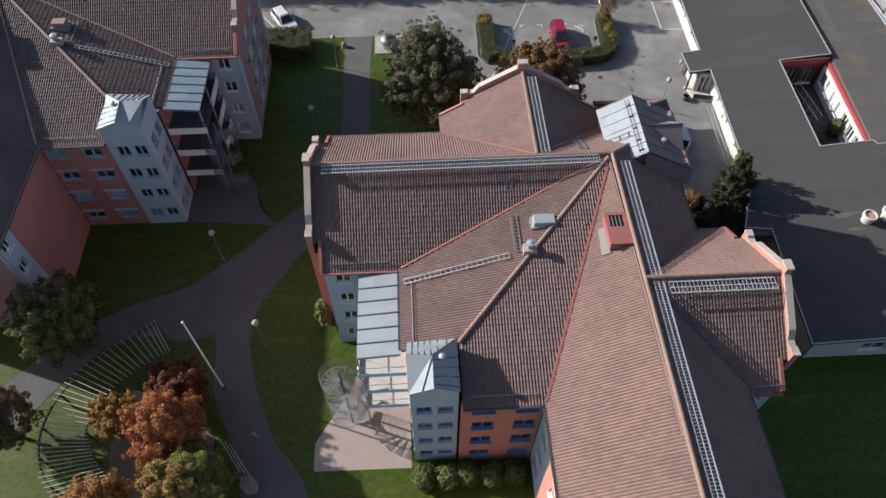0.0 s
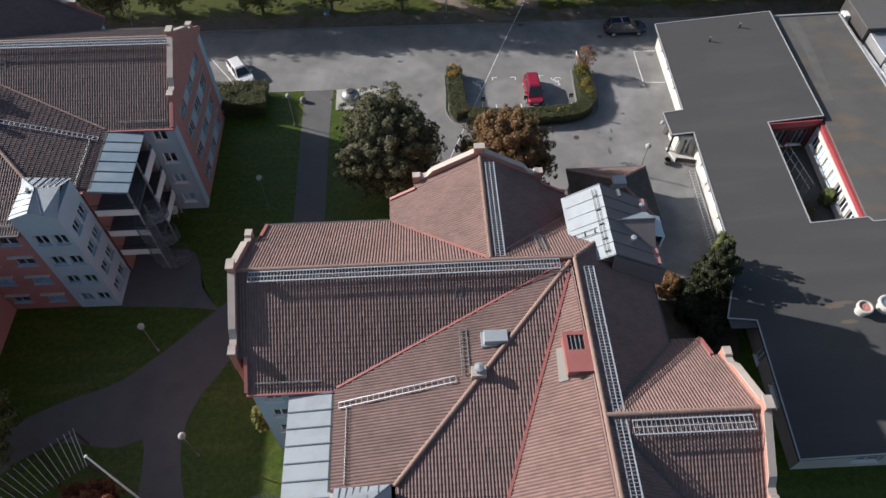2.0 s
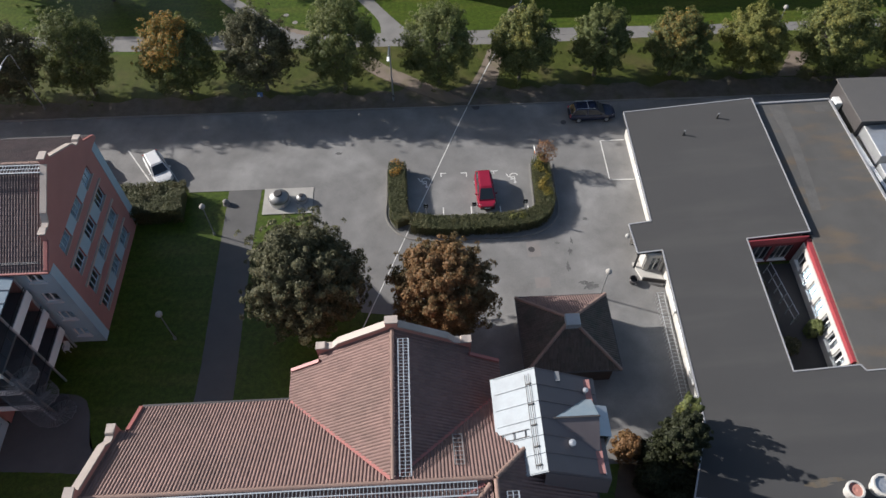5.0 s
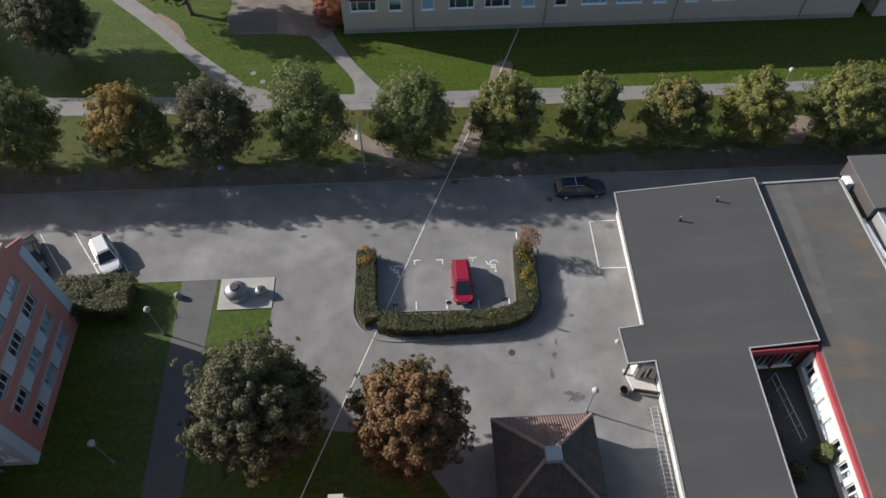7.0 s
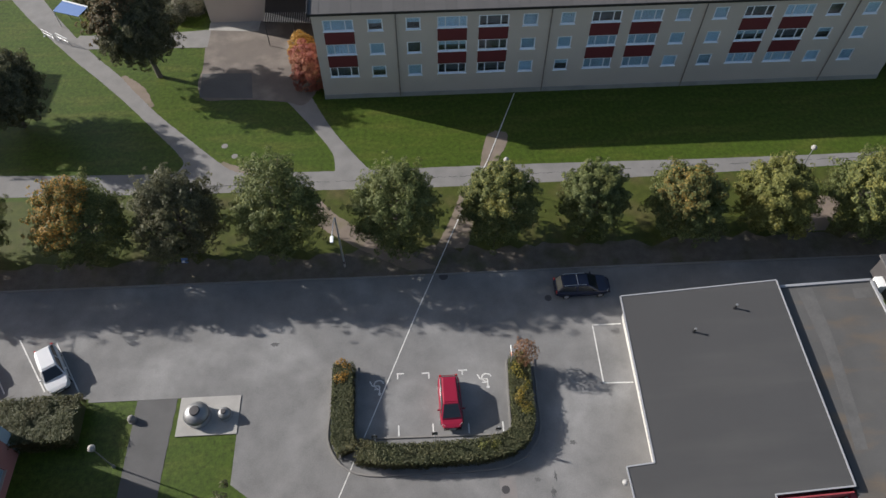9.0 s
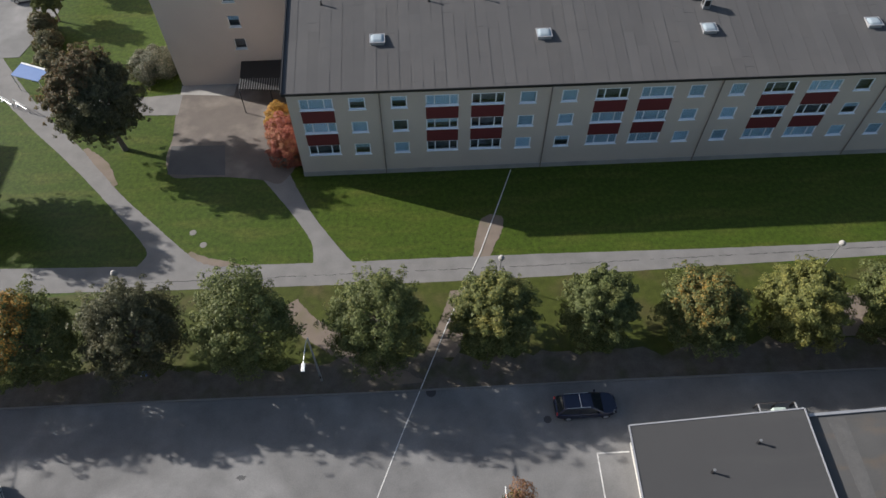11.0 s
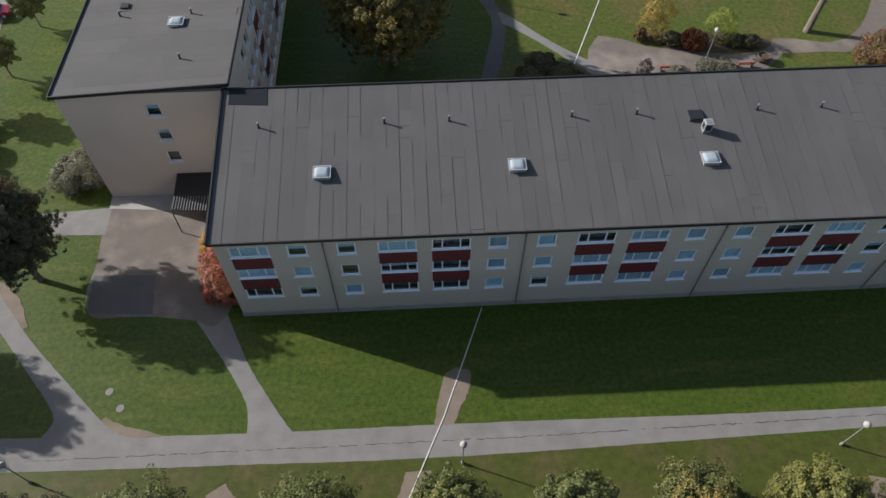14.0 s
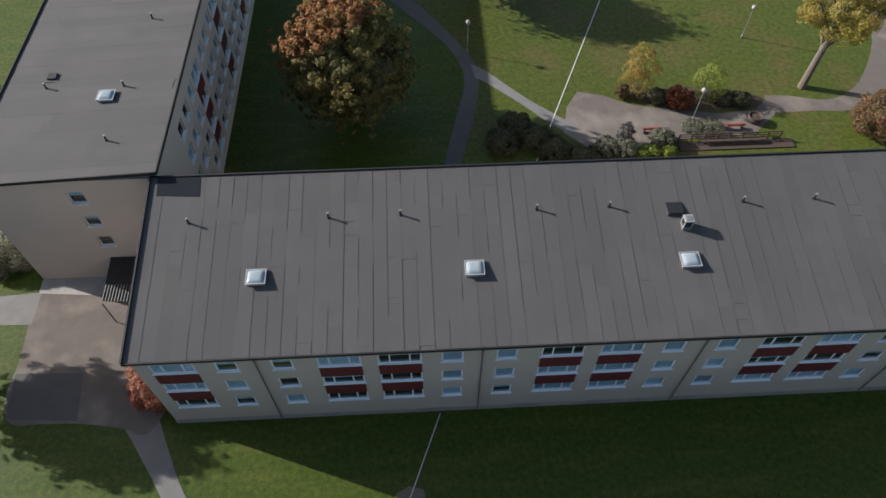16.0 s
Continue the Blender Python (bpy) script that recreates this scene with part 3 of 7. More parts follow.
pm = M()
for a, b in (((20.2, 3.8), (22.6, 3.8)), ((20.2, 3.85), (20.15, -1.45)), ((20.1, -1.4), (22.5, -1.45)), ((-26.9, 4.9), (-23.6, 0.2)), ((-23.84, 4.5), (-20.9, 0.0)),
             ((-30.0, 4.9), (-26.7, 0.2)), ((-33.1, 4.9), (-29.8, 0.2)), ((3.9, 0.25), (4.5, 0.25)), ((3.98, 0.25), (3.98, -0.2)), ((5.9, 0.2), (6.5, 0.2)), ((6.45, 0.2), (6.45, -0.3)),
             ((8.8, 0.3), (9.5, 0.3)), ((9.1, 0.3), (9.1, -0.1)), ((4.0, -4.0), (4.0, -4.9)), ((6.6, -4.0), (6.6, -4.9)), ((9.3, -4.1), (9.3, -4.9)), ((11.9, -4.1), (11.9, -4.9))):
    paint_line(pm, a, b)
solid("parking_marking", pm, PAINT_WHITE, "worn white painted parking lines", "road marking", kind="structure")
for ox, oy in ((11.0, -0.55), (2.5, -0.71)):
    cx, cy = 0, 0
    sm = M()
    ring = [(cx + 0.38 * math.cos(t), cy - 0.12 + 0.34 * math.sin(t)) for t in np.linspace(-2.9, 1.4, 12)]
    for a, b in zip(ring, ring[1:]):
        paint_line(sm, a, b, 0.1)
    for a, b in (((cx - 0.05, cy + 0.55), (cx - 0.05, cy)), ((cx - 0.05, cy), (cx + 0.5, cy - 0.02)), ((cx + 0.5, cy), (cx + 0.72, cy - 0.42)), ((cx - 0.05, cy + 0.28), (cx + 0.38, cy + 0.28))):
        paint_line(sm, a, b, 0.1)
    sm.prism([(cx - 0.05 + 0.13 * math.cos(t), cy + 0.68 + 0.13 * math.sin(t)) for t in np.linspace(0, 5.9, 10)], 0.011, 0.031)
    sm.v = [(ox - x, oy - y, z) for x, y, z in sm.v]
    solid("wheelchair_marking", sm, PAINT_WHITE, "white painted wheelchair marking on asphalt", "road marking", kind="structure")
# dark repairs and manhole covers on the asphalt
OIL = material("oil_stain", (0.095, 0.094, 0.092), 0.8, var=0.25, scale=3, fine=12, tint=(0.15, 0.147, 0.142), tint_scale=1.6, tint_amount=0.9)
for k, (x, y, a, b) in enumerate(((16.2, -13.3, 0.9, 0.5), (15.7, -12.9, 0.5, 0.25), (14.6, -11.2, 0.2, 0.6), (15.0, -9.6, 0.18, 0.5), (14.0, -8.6, 0.3, 0.2), (-6.0, 3.4, 0.4, 0.25), (17.0, -6.0, 0.35, 0.2), (15.3, -8.4, 0.15, 0.5))):
    edge = [(x + a * math.cos(t) * (0.7 + 0.8 * noise.noise((2.5 * math.cos(t), 2.5 * math.sin(t), k + 3))), y + b * math.sin(t) * (0.7 + 0.8 * noise.noise((2.5 * math.cos(t), 2.5 * math.sin(t), k + 60)))) for t in np.linspace(0, 6.1, 34)]
    solid("asphalt_patch", M().prism(edge, 0, 0.0245 + 0.0005 * k), OIL, "dark oil stain on asphalt", "stain", kind="structure")
for x, y in ((-13.0, 26.1), (-11.85, 24.65)):
    solid("lawn_cover", M().lathe([(0.0, 0.005), (0.29, 0.005), (0.32, -0.01), (0.32, -0.05)], (x, y, 0), 18), KERB, "round concrete cover set in the lawn", "cover")
for x, y, r in ((8.1, 9.3, 0.4), (11.6, -9.2, 0.3), (16.9, 6.6, 0.3)):
    m = M().lathe([(0.0, 0.034), (r * 0.8, 0.034), (r * 0.85, 0.03), (r, 0.03), (r, 0.0)], (x, y, 0), 18)
    solid("manhole_cover", m, DARK_METAL, "round dark iron cover in the asphalt", "manhole cover")
solid("asphalt_repair", M().prism([(11.2, -8.3), (12.4, -8.3), (12.4, -10.0), (11.2, -10.0)], 0, 0.025), REPAIR, "square lighter repair in the asphalt", "stain", kind="structure")
solid("asphalt_repair", M().prism([(11.5, -12.2), (12.8, -12.2), (12.8, -13.3), (11.5, -13.3)], 0, 0.025), REPAIR, "square lighter repair in the asphalt", "stain", kind="structure")


# ---- walls and windows ----
class Frame:
    """A wall's own axes: u along it, z up, d outwards."""

    def __init__(self, o, u, nrm):
        self.o, self.u, self.n = Vector((*o, 0)), Vector((*u, 0)).normalized(), Vector((*nrm, 0)).normalized()

    def at(self, u, z, d=0.0):
        return tuple(self.o + self.u * u + self.n * d + Vector((0, 0, z)))

    def box(self, m, u0, z0, d0, u1, z1, d1):
        n = len(m.v)
        m.v += [self.at(u, z, d) for z in (z0, z1) for u, d in ((u0, d0), (u1, d0), (u1, d1), (u0, d1))]
        faces = [tuple(n + i for i in q) for q in ((3, 2, 1, 0), (4, 5, 6, 7), (0, 1, 5, 4), (1, 2, 6, 5), (2, 3, 7, 6), (3, 0, 4, 7))]
        left = (self.u.x * self.n.y - self.u.y * self.n.x) * (u1 - u0) * (d1 - d0) * (z1 - z0) < 0
        m.f += [f[::-1] for f in faces] if left else faces


def wall_mesh(fr, length, z0, z1, openings, thick=0.35, start=0.0):
    """A wall with openings (u0, z0, u1, z1) cut right through it."""
    us = sorted({start, length, *(v for o in openings for v in (o[0], o[2]))})
    zs = sorted({z0, z1, *(v for o in openings for v in (o[1], o[3]))})
    m = M()
    for ua, ub in zip(us, us[1:]):
        for za, zb in zip(zs, zs[1:]):
            um, zm = (ua + ub) / 2, (za + zb) / 2
            if any(o[0] < um < o[2] and o[1] < zm < o[3] for o in openings):
                continue
            m.poly([fr.at(ua, za), fr.at(ub, za), fr.at(ub, zb), fr.at(ua, zb)])
            m.poly([fr.at(ua, za, -thick), fr.at(ua, zb, -thick), fr.at(ub, zb, -thick), fr.at(ub, za, -thick)])
    for a, b, c, e in openings:
        for p, q in (((a, b), (c, b)), ((c, b), (c, e)), ((c, e), (a, e)), ((a, e), (a, b))):
            m.poly([fr.at(*p), fr.at(*p, -thick), fr.at(*q, -thick), fr.at(*q)])
    for p, q in (((start, z0), (length, z0)), ((length, z1), (start, z1))):
        m.poly([fr.at(*p), fr.at(*p, -thick), fr.at(*q, -thick), fr.at(*q)])
    return m


def window(put, parent, fr, u0, z0, u1, z1, frame_mat, posts=(), sill=None, curtain=0.6, recess=0.12, t=0.085):
    """A framed window in an opening: window (frame) > pane, sill, curtain, room."""
    cuts = [u0 + t] + [v for p in posts for v in (u0 + (u1 - u0) * p - 0.05, u0 + (u1 - u0) * p + 0.05)] + [u1 - t]
    back = Frame((fr.o - fr.n * recess).xy, fr.u.xy, fr.n.xy)
    m = wall_mesh(back, u1, z0, z1, [(a, z0 + t, b, z1 - t) for a, b in zip(cuts[::2], cuts[1::2])], 0.07, u0)
    m.poly([back.at(u0, z0), back.at(u0, z1), back.at(u0, z1, -0.07), back.at(u0, z0, -0.07)]).poly([back.at(u1, z0), back.at(u1, z0, -0.07), back.at(u1, z1, -0.07), back.at(u1, z1)])
    m.weld()
    w = put("window", m, frame_mat, parent)
    m = M()
    fr.box(m, u0 + 0.05, z0 + 0.05, -recess - 0.045, u1 - 0.05, z1 - 0.05, -recess - 0.03)
    put("pane", m, GLASS, w).visible_shadow = False
    if sill:
        m = M()
        fr.box(m, u0 - 0.06, z0 - 0.05, -recess - 0.07, u1 + 0.06, z0 + 0.012, 0.09)
        put("sill", m, sill, w)
    r = random.random()
    if r < curtain:
        m = M()
        drop = z1 - (z1 - z0) * random.choice((0.45, 1.0, 1.0, 1.0, 1.0))
        fr.box(m, u0 + 0.02, drop, -recess - 0.14, u1 - 0.02, z1 - 0.02, -recess - 0.11)
        put("curtain", m, CURTAIN, w)
    m = M()
    a, b, d = u0 - 0.1, u1 + 0.1, -recess - 0.6
    for q in (((a, z0 - 0.1, d), (b, z0 - 0.1, d), (b, z1 + 0.1, d), (a, z1 + 0.1, d)), ((a, z0 - 0.1, d), (b, z0 - 0.1, d), (b, z0 - 0.1, -0.36), (a, z0 - 0.1, -0.36)),
              ((a, z0 - 0.1, d), (a, z1 + 0.1, d), (a, z1 + 0.1, -0.36), (a, z0 - 0.1, -0.36)), ((b, z0 - 0.1, d), (b, z1 + 0.1, d), (b, z1 + 0.1, -0.36), (b, z0 - 0.1, -0.36)),
              ((a, z1 + 0.1, d), (b, z1 + 0.1, d), (b, z1 + 0.1, -0.36), (a, z1 + 0.1, -0.36))):
        m.poly([fr.at(u, z, dd) for u, z, dd in q])
    put("room", m, ROOM, w)
    return w


# ---- tiled roofs ----
def tile_field(p0, e, s, poly, w=0.195, course=0.37):
    """Overlapping pantiles on a roof plane. p0: a corner; e, s: unit vectors along the eave and up the slope; poly: outline in (e, s) metres."""
    e, s, p0 = np.array(e, float), np.array(s, float), np.array(p0, float)
    nrm = np.cross(e, s)
    if nrm[2] < 0:
        nrm = -nrm
    q = np.array(poly)
    na, nb = int((q[:, 0].max() - q[:, 0].min()) / w) + 1, int((q[:, 1].max() - q[:, 1].min()) / course) + 1
    a, b = np.meshgrid(q[:, 0].min() + w * (np.arange(na) + 0.5), q[:, 1].min() + course * (np.arange(nb) + 0.5))
    ok = inside(a, b, poly)
    a, b = a[ok], b[ok]
    rng = np.random.default_rng(5)
    prof_a = np.array([-0.5, -0.38, -0.22, 0.0, 0.2, 0.36, 0.49]) * w
    prof_h = np.array([0.0, 0.006, 0.034, 0.05, 0.036, 0.01, 0.0])
    k = len(prof_a)
    va = a[:, None] + prof_a[None]
    lift = rng.normal(0, 0.004, len(a))[:, None]
    low = p0 + va[..., None] * e + (b[:, None, None] - course * 0.56) * s + (prof_h + 0.032 + lift)[..., None] * nrm
    high = p0 + va[..., None] * e + (b[:, None, None] + course * 0.5) * s + (prof_h + 0.006 + lift)[..., None] * nrm
    lip = p0 + va[..., None] * e + (b[:, None, None] - course * 0.56) * s + (prof_h * 0 + 0.0 + lift)[..., None] * nrm
    v = np.concatenate([lip, low, high], 1).reshape(-1, 3)
    base = (np.arange(len(a)) * 3 * k)[:, None, None]
    quad = np.array([[r * k + i, r * k + i + 1, (r + 1) * k + i + 1, (r + 1) * k + i] for r in (0, 1) for i in range(k - 1)])[None]
    me = bpy.data.meshes.new("tiles")
    me.from_pydata(v, [], (base + quad).reshape(-1, 4))
    return me


ZE, ZR, K = 10.35, 14.3, 0.607
rm = M()
for xx, r in ((0.0, 0.15), (0.54, 0.125)):
    rm.v += [(xx, r * math.cos(t), r * 0.9 * math.sin(t) - 0.02) for t in np.linspace(-0.3, math.pi + 0.3, 8)]
rm.f = [(i, i + 1, 9 + i, 8 + i) for i in range(7)] + [tuple(range(8)), tuple(range(15, 7, -1))]
RIDGE_MESH = rm.mesh("ridge_tile")
RIDGE_MESH.materials.append(RIDGE)


def house(label, ox, sx, oy, gx, wall_mat, south_end, long_gable, tile_lit, tile_shade, proj):
    """A four-storey house of crossing gabled wings. sx = -1 mirrors it; gx: the long wing's gable; proj: how far the gables' middles stand out; local plan as for sx = 1, ox = oy = 0."""
    root = thing("apartment_house", label, "house", (ox + sx * -2, oy - 36, 0))

    # the mirrored house is a little longer
    grow = 1.0 if sx > 0 else 1.038
    wide = lambda x: gx + (x - gx) * grow
    narrow = lambda x: gx + (x - gx) / grow

    def put(name, m, mat, parent=None, lab="", smooth=False, bevel=0.0, kind=""):
        m.v = [(ox + sx * wide(x), oy + y, z) for x, y, z in m.v]
        if sx < 0:
            m.f = [f[::-1] for f in m.f]
        return part(name, m, mat, parent or root, lab, smooth, bevel, kind)

    # roof planes: outline in plan, height function, direction of the eave, upslope
    zw = lambda x, y: ZR - K * abs(y + 33.5)
    zn = lambda x, y: ZR - K * abs(x + 0.1)
    zs = lambda x, y: ZR - K * abs(x - 5.2)
    ze = lambda x, y: ZR - K * abs(y + 44.0)
    za = lambda x, y: ZE + 0.259 * (x + 10.1)
    zb = lambda x, y: ZE + 0.236 * (y + 50.3)
    q3 = (5.0, -33.7)
    # tile_shade paints the shaded look of the southern slopes into their tiles.
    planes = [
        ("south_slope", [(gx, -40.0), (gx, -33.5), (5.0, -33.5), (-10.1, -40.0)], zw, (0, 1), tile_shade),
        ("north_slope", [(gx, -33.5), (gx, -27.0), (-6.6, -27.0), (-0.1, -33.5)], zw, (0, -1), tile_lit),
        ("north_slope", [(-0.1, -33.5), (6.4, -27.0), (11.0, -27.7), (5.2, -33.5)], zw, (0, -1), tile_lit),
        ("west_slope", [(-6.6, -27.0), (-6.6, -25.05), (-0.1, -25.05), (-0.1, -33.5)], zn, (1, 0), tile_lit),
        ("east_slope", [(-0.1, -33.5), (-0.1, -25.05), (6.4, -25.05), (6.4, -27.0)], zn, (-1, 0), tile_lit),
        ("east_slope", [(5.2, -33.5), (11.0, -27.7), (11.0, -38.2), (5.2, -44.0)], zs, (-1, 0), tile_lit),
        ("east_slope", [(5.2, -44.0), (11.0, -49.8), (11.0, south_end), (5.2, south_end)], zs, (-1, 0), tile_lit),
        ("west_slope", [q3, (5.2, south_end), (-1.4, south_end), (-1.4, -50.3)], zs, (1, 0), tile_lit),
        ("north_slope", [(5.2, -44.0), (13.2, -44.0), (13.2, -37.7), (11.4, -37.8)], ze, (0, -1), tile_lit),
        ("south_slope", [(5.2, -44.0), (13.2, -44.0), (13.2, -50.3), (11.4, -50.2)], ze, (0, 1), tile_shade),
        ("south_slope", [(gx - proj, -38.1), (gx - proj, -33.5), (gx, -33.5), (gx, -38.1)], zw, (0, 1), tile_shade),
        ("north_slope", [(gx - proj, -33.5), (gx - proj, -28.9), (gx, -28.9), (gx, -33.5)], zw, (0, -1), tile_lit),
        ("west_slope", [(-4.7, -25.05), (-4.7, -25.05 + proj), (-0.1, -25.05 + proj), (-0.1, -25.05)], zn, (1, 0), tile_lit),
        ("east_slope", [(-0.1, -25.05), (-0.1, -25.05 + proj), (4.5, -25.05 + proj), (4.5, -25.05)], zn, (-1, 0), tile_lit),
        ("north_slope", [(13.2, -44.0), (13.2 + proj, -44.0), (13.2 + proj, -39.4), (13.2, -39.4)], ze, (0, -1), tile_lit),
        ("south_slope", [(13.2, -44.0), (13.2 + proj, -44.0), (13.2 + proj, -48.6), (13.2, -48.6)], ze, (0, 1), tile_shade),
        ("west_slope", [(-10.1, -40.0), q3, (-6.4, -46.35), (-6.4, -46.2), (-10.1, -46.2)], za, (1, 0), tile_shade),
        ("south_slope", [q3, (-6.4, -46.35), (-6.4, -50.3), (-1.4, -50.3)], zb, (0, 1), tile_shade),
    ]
    for name, poly, zf, up, mat in planes:
        deck = put(name, M().slab([(x, y, zf(x, y)) for x, y in poly], (0, 0, -0.22)), mat, lab="clay tiled roof slope")
        up = Vector((*up, 0))
        poly = [(wide(x), y) for x, y in poly]
        zg = lambda x, y: zf(narrow(x), y)
        x0, y0 = poly[0]
        x1, y1 = [sum(p[i] for p in poly) / len(poly) for i in (0, 1)]
        g = zg(x1 + up.x * 0.01, y1 + up.y * 0.01) - zg(x1, y1)
        s = Vector((up.x, up.y, g / 0.01)).normalized()
        e = Vector((-up.y, up.x, 0))
        p0 = Vector((x0, y0, zg(x0, y0)))
        flat = [((Vector((x, y, zg(x, y))) - p0).dot(e), (Vector((x, y, zg(x, y))) - p0).dot(s)) for x, y in poly]
        wp0, we, ws = (Vector((ox + sx * p0.x, oy + p0.y, p0.z)), Vector((sx * e.x, e.y, 0)), Vector((sx * s.x, s.y, s.z)))
        me = tile_field(wp0 - root.location, we, ws, flat)
        part("tile_field", me, mat, deck, "overlapping clay pantiles", kind="stuff")

    def ridge(a, b, name="ridge_tile", r=0.13, lift=0.05):
        """A row of half-round tiles, each an object on one shared mesh."""
        a = Vector((ox + sx * wide(a[0]), oy + a[1], a[2] + lift)) - root.location
        b = Vector((ox + sx * wide(b[0]), oy + b[1], b[2] + lift)) - root.location
        n = max(2, int((b - a).length / 0.5))
        turn = (b - a).to_track_quat("X", "Z").to_matrix().to_4x4()
        for i in range(n):
            ob = new(name, RIDGE_MESH)
            ob.parent = root
            ob.matrix_basis = Matrix.Translation(a.lerp(b, i / n)) @ turn @ Matrix.Diagonal(((b - a).length / n / 0.5, 1, 1, 1))

    def flash(a, b, mat=None, w=0.26):
        mat = mat or (RED_METAL if sx > 0 else RIDGE)
        a, b = Vector(a), Vector(b)
        put("valley_flashing", M().bar(a + Vector((0, 0, 0.1)), b + Vector((0, 0, 0.1)), w * 0.7, 0.06), mat)

    ridge((gx - proj + 0.2, -33.5, ZR), (5.0, -33.5, ZR))
    ridge((-0.1, -25.2 + proj, ZR), (-0.1, -33.3, ZR))
    ridge((5.2, -33.6, ZR), (5.2, south_end, ZR))
    ridge((5.2, -44.0, ZR), (13.0 + proj, -44.0, ZR))
    ridge((5.2, -33.5, ZR), (10.9, -27.8, ZR - K * 5.7))
    ridge((4.9, -33.8, 14.2), (-6.4, -46.3, za(-6.4, 0) + 0.05), "hip_tile")
    flash((-10.0, -39.9, ZE + 0.03), (4.6, -33.75, 14.1))
    flash((-1.3, -50.1, ZE + 0.03), (4.7, -34.6, 14.05))
    flash((-6.5, -27.1, ZE), (-0.2, -33.3, ZR - 0.1))
    flash((6.3, -27.1, ZE), (0.0, -33.3, ZR - 0.1))
    flash((11.0, -38.2, ZE + 0.4), (5.4, -43.8, ZR - 0.1), DARK_METAL)
    flash((11.0, -49.8, ZE + 0.4), (5.4, -44.2, ZR - 0.1), DARK_METAL)
    # eaves: fascia and gutter
    for a, b, mat in (((gx, -40.1), (-10.1, -40.1), RED_METAL), ((-10.2, -40.1), (-10.2, -46.2), DARK_METAL), ((-6.4, -50.4), (-1.5, -50.4), DARK_METAL), ((-1.5, -50.4), (-1.5, south_end), DARK_METAL),
                      ((gx, -26.9), (-6.6, -26.9), DARK_METAL), ((11.6, -50.4), (13.3, -50.4), RED_METAL)):
        m = M().bar((*a, ZE - 0.02), (*b, ZE - 0.02), 0.16, 0.13)
        put("gutter", m, mat)

    for y0, y1 in ((-27.8, -38.1), (-49.9, south_end)):
        put("gutter", M().bar((11.1, y0, ZE + 0.36), (11.1, y1, ZE + 0.36), 0.16, 0.13), DARK_METAL)

    # walls
    rows = [0.95 + 2.62 * i for i in range(4)]
    def storeys(cols, w=1.35, h=1.3):
        return [(c - w / 2, z, c + w / 2, z + h) for c in cols for z in rows]

    def wall(name, a, b, nrm, openings, mat, z1=ZE - 0.05, frame_mat=WHITE, sill=WHITE, posts=(0.5,), curtain=0.22):
        length = (Vector(b) - Vector(a)).length
        fr = Frame(a, Vector(b) - Vector(a), nrm)
        w = put(name, wall_mesh(fr, length, -0.3, z1, openings), mat)
        for o in openings:
            window(put, w, fr, *o, frame_mat, posts, sill, curtain)
        return fr

    g = gx + 0.15
    wall("wall", (g, -39.85), (g, -27.15), (-1, 0), storeys((3.2, 6.3, 9.4), 1.7, 1.5), wall_mat, frame_mat=PALE_BLUE, sill=COPING, posts=(0.33, 0.66), curtain=0.6)
    wall("wall", (g, -39.85), (-12.4, -39.85), (0, -1), storeys((1.25,), 1.1, 1.2), PALE_BLUE)
    wall("wall", (-12.4, -39.85), (-9.8, -39.85), (0, -1), [], wall_mat)
    wall("wall", (-9.8, -39.85), (-9.8, -46.6), (-1, 0), [(1.0, z - 0.7, 2.0, z + 1.35) for z in rows] + [(3.2, z, 4.6, z + 1.3) for z in rows], wall_mat)
    court = wall("wall", (-6.5, -50.05), (-1.3, -50.05), (0, -1), storeys((1.45, 4.2), 1.45, 1.15), wall_mat, frame_mat=BLUE_FRAME if sx > 0 else PALE_BLUE, sill=BLUE_FRAME if sx > 0 else PALE_BLUE, curtain=0.22 if sx > 0 else 0.5)
    if sx < 0:
        for u0, z0, u1, z1 in storeys((1.45, 4.2), 1.45, 1.15):
            m = M()
            court.box(m, u0 - 0.22, z1 + 0.03, -0.02, u1 + 0.18, z1 + 0.13, 0.22)
            put("window_hood", m, OFF_WHITE)
    if sx > 0:
        wall("wall", (-1.25, -50.05), (-1.25, -53.0), (-1, 0), storeys((1.5,), 1.2, 1.2), PALE_BLUE, frame_mat=BLUE_FRAME)
        wall("wall", (-1.25, -53.0), (-1.25, south_end), (-1, 0), storeys(np.arange(2.0, -south_end - 54, 3.0), 1.3, 1.2), wall_mat)
    else:
        wall("wall", (-1.25, -50.05), (-1.25, -57.9), (-1, 0), [], wall_mat)
        wall("wall", (-1.22, -57.9), (-1.22, south_end), (-1, 0), storeys((1.2,), 1.0, 1.2), PALE_BLUE)
    wall("wall", (10.75, -50.05), (10.75, south_end), (1, 0), [], wall_mat)
    wall("wall", (-1.25, south_end), (10.75, south_end), (0, -1), [], wall_mat)
    wall("wall", (10.75, -27.35), (10.75, -37.9), (1, 0), storeys((2.5, 5.5), 1.3, 1.2), wall_mat)
    wall("wall", (10.75, -37.95), (13.05, -37.95), (0, 1), storeys((1.1,), 1.1, 1.2), PALE_BLUE)
    wall("wall", (13.05, -37.95), (13.05, -50.05), (1, 0), storeys((3, 6, 9), 1.7, 1.5), wall_mat)
    wall("wall", (10.75, -50.05), (13.05, -50.05), (0, -1), storeys((1.1,), 1.1, 1.2), PALE_BLUE)
    wall("wall", (g, -27.25), (-6.3, -27.25), (0, 1), storeys((2.5, 5.5, 8.2), 1.3, 1.2), wall_mat)
    wall("wall", (-6.3, -27.25), (-6.3, -25.2), (-1, 0), [], PALE_BLUE)
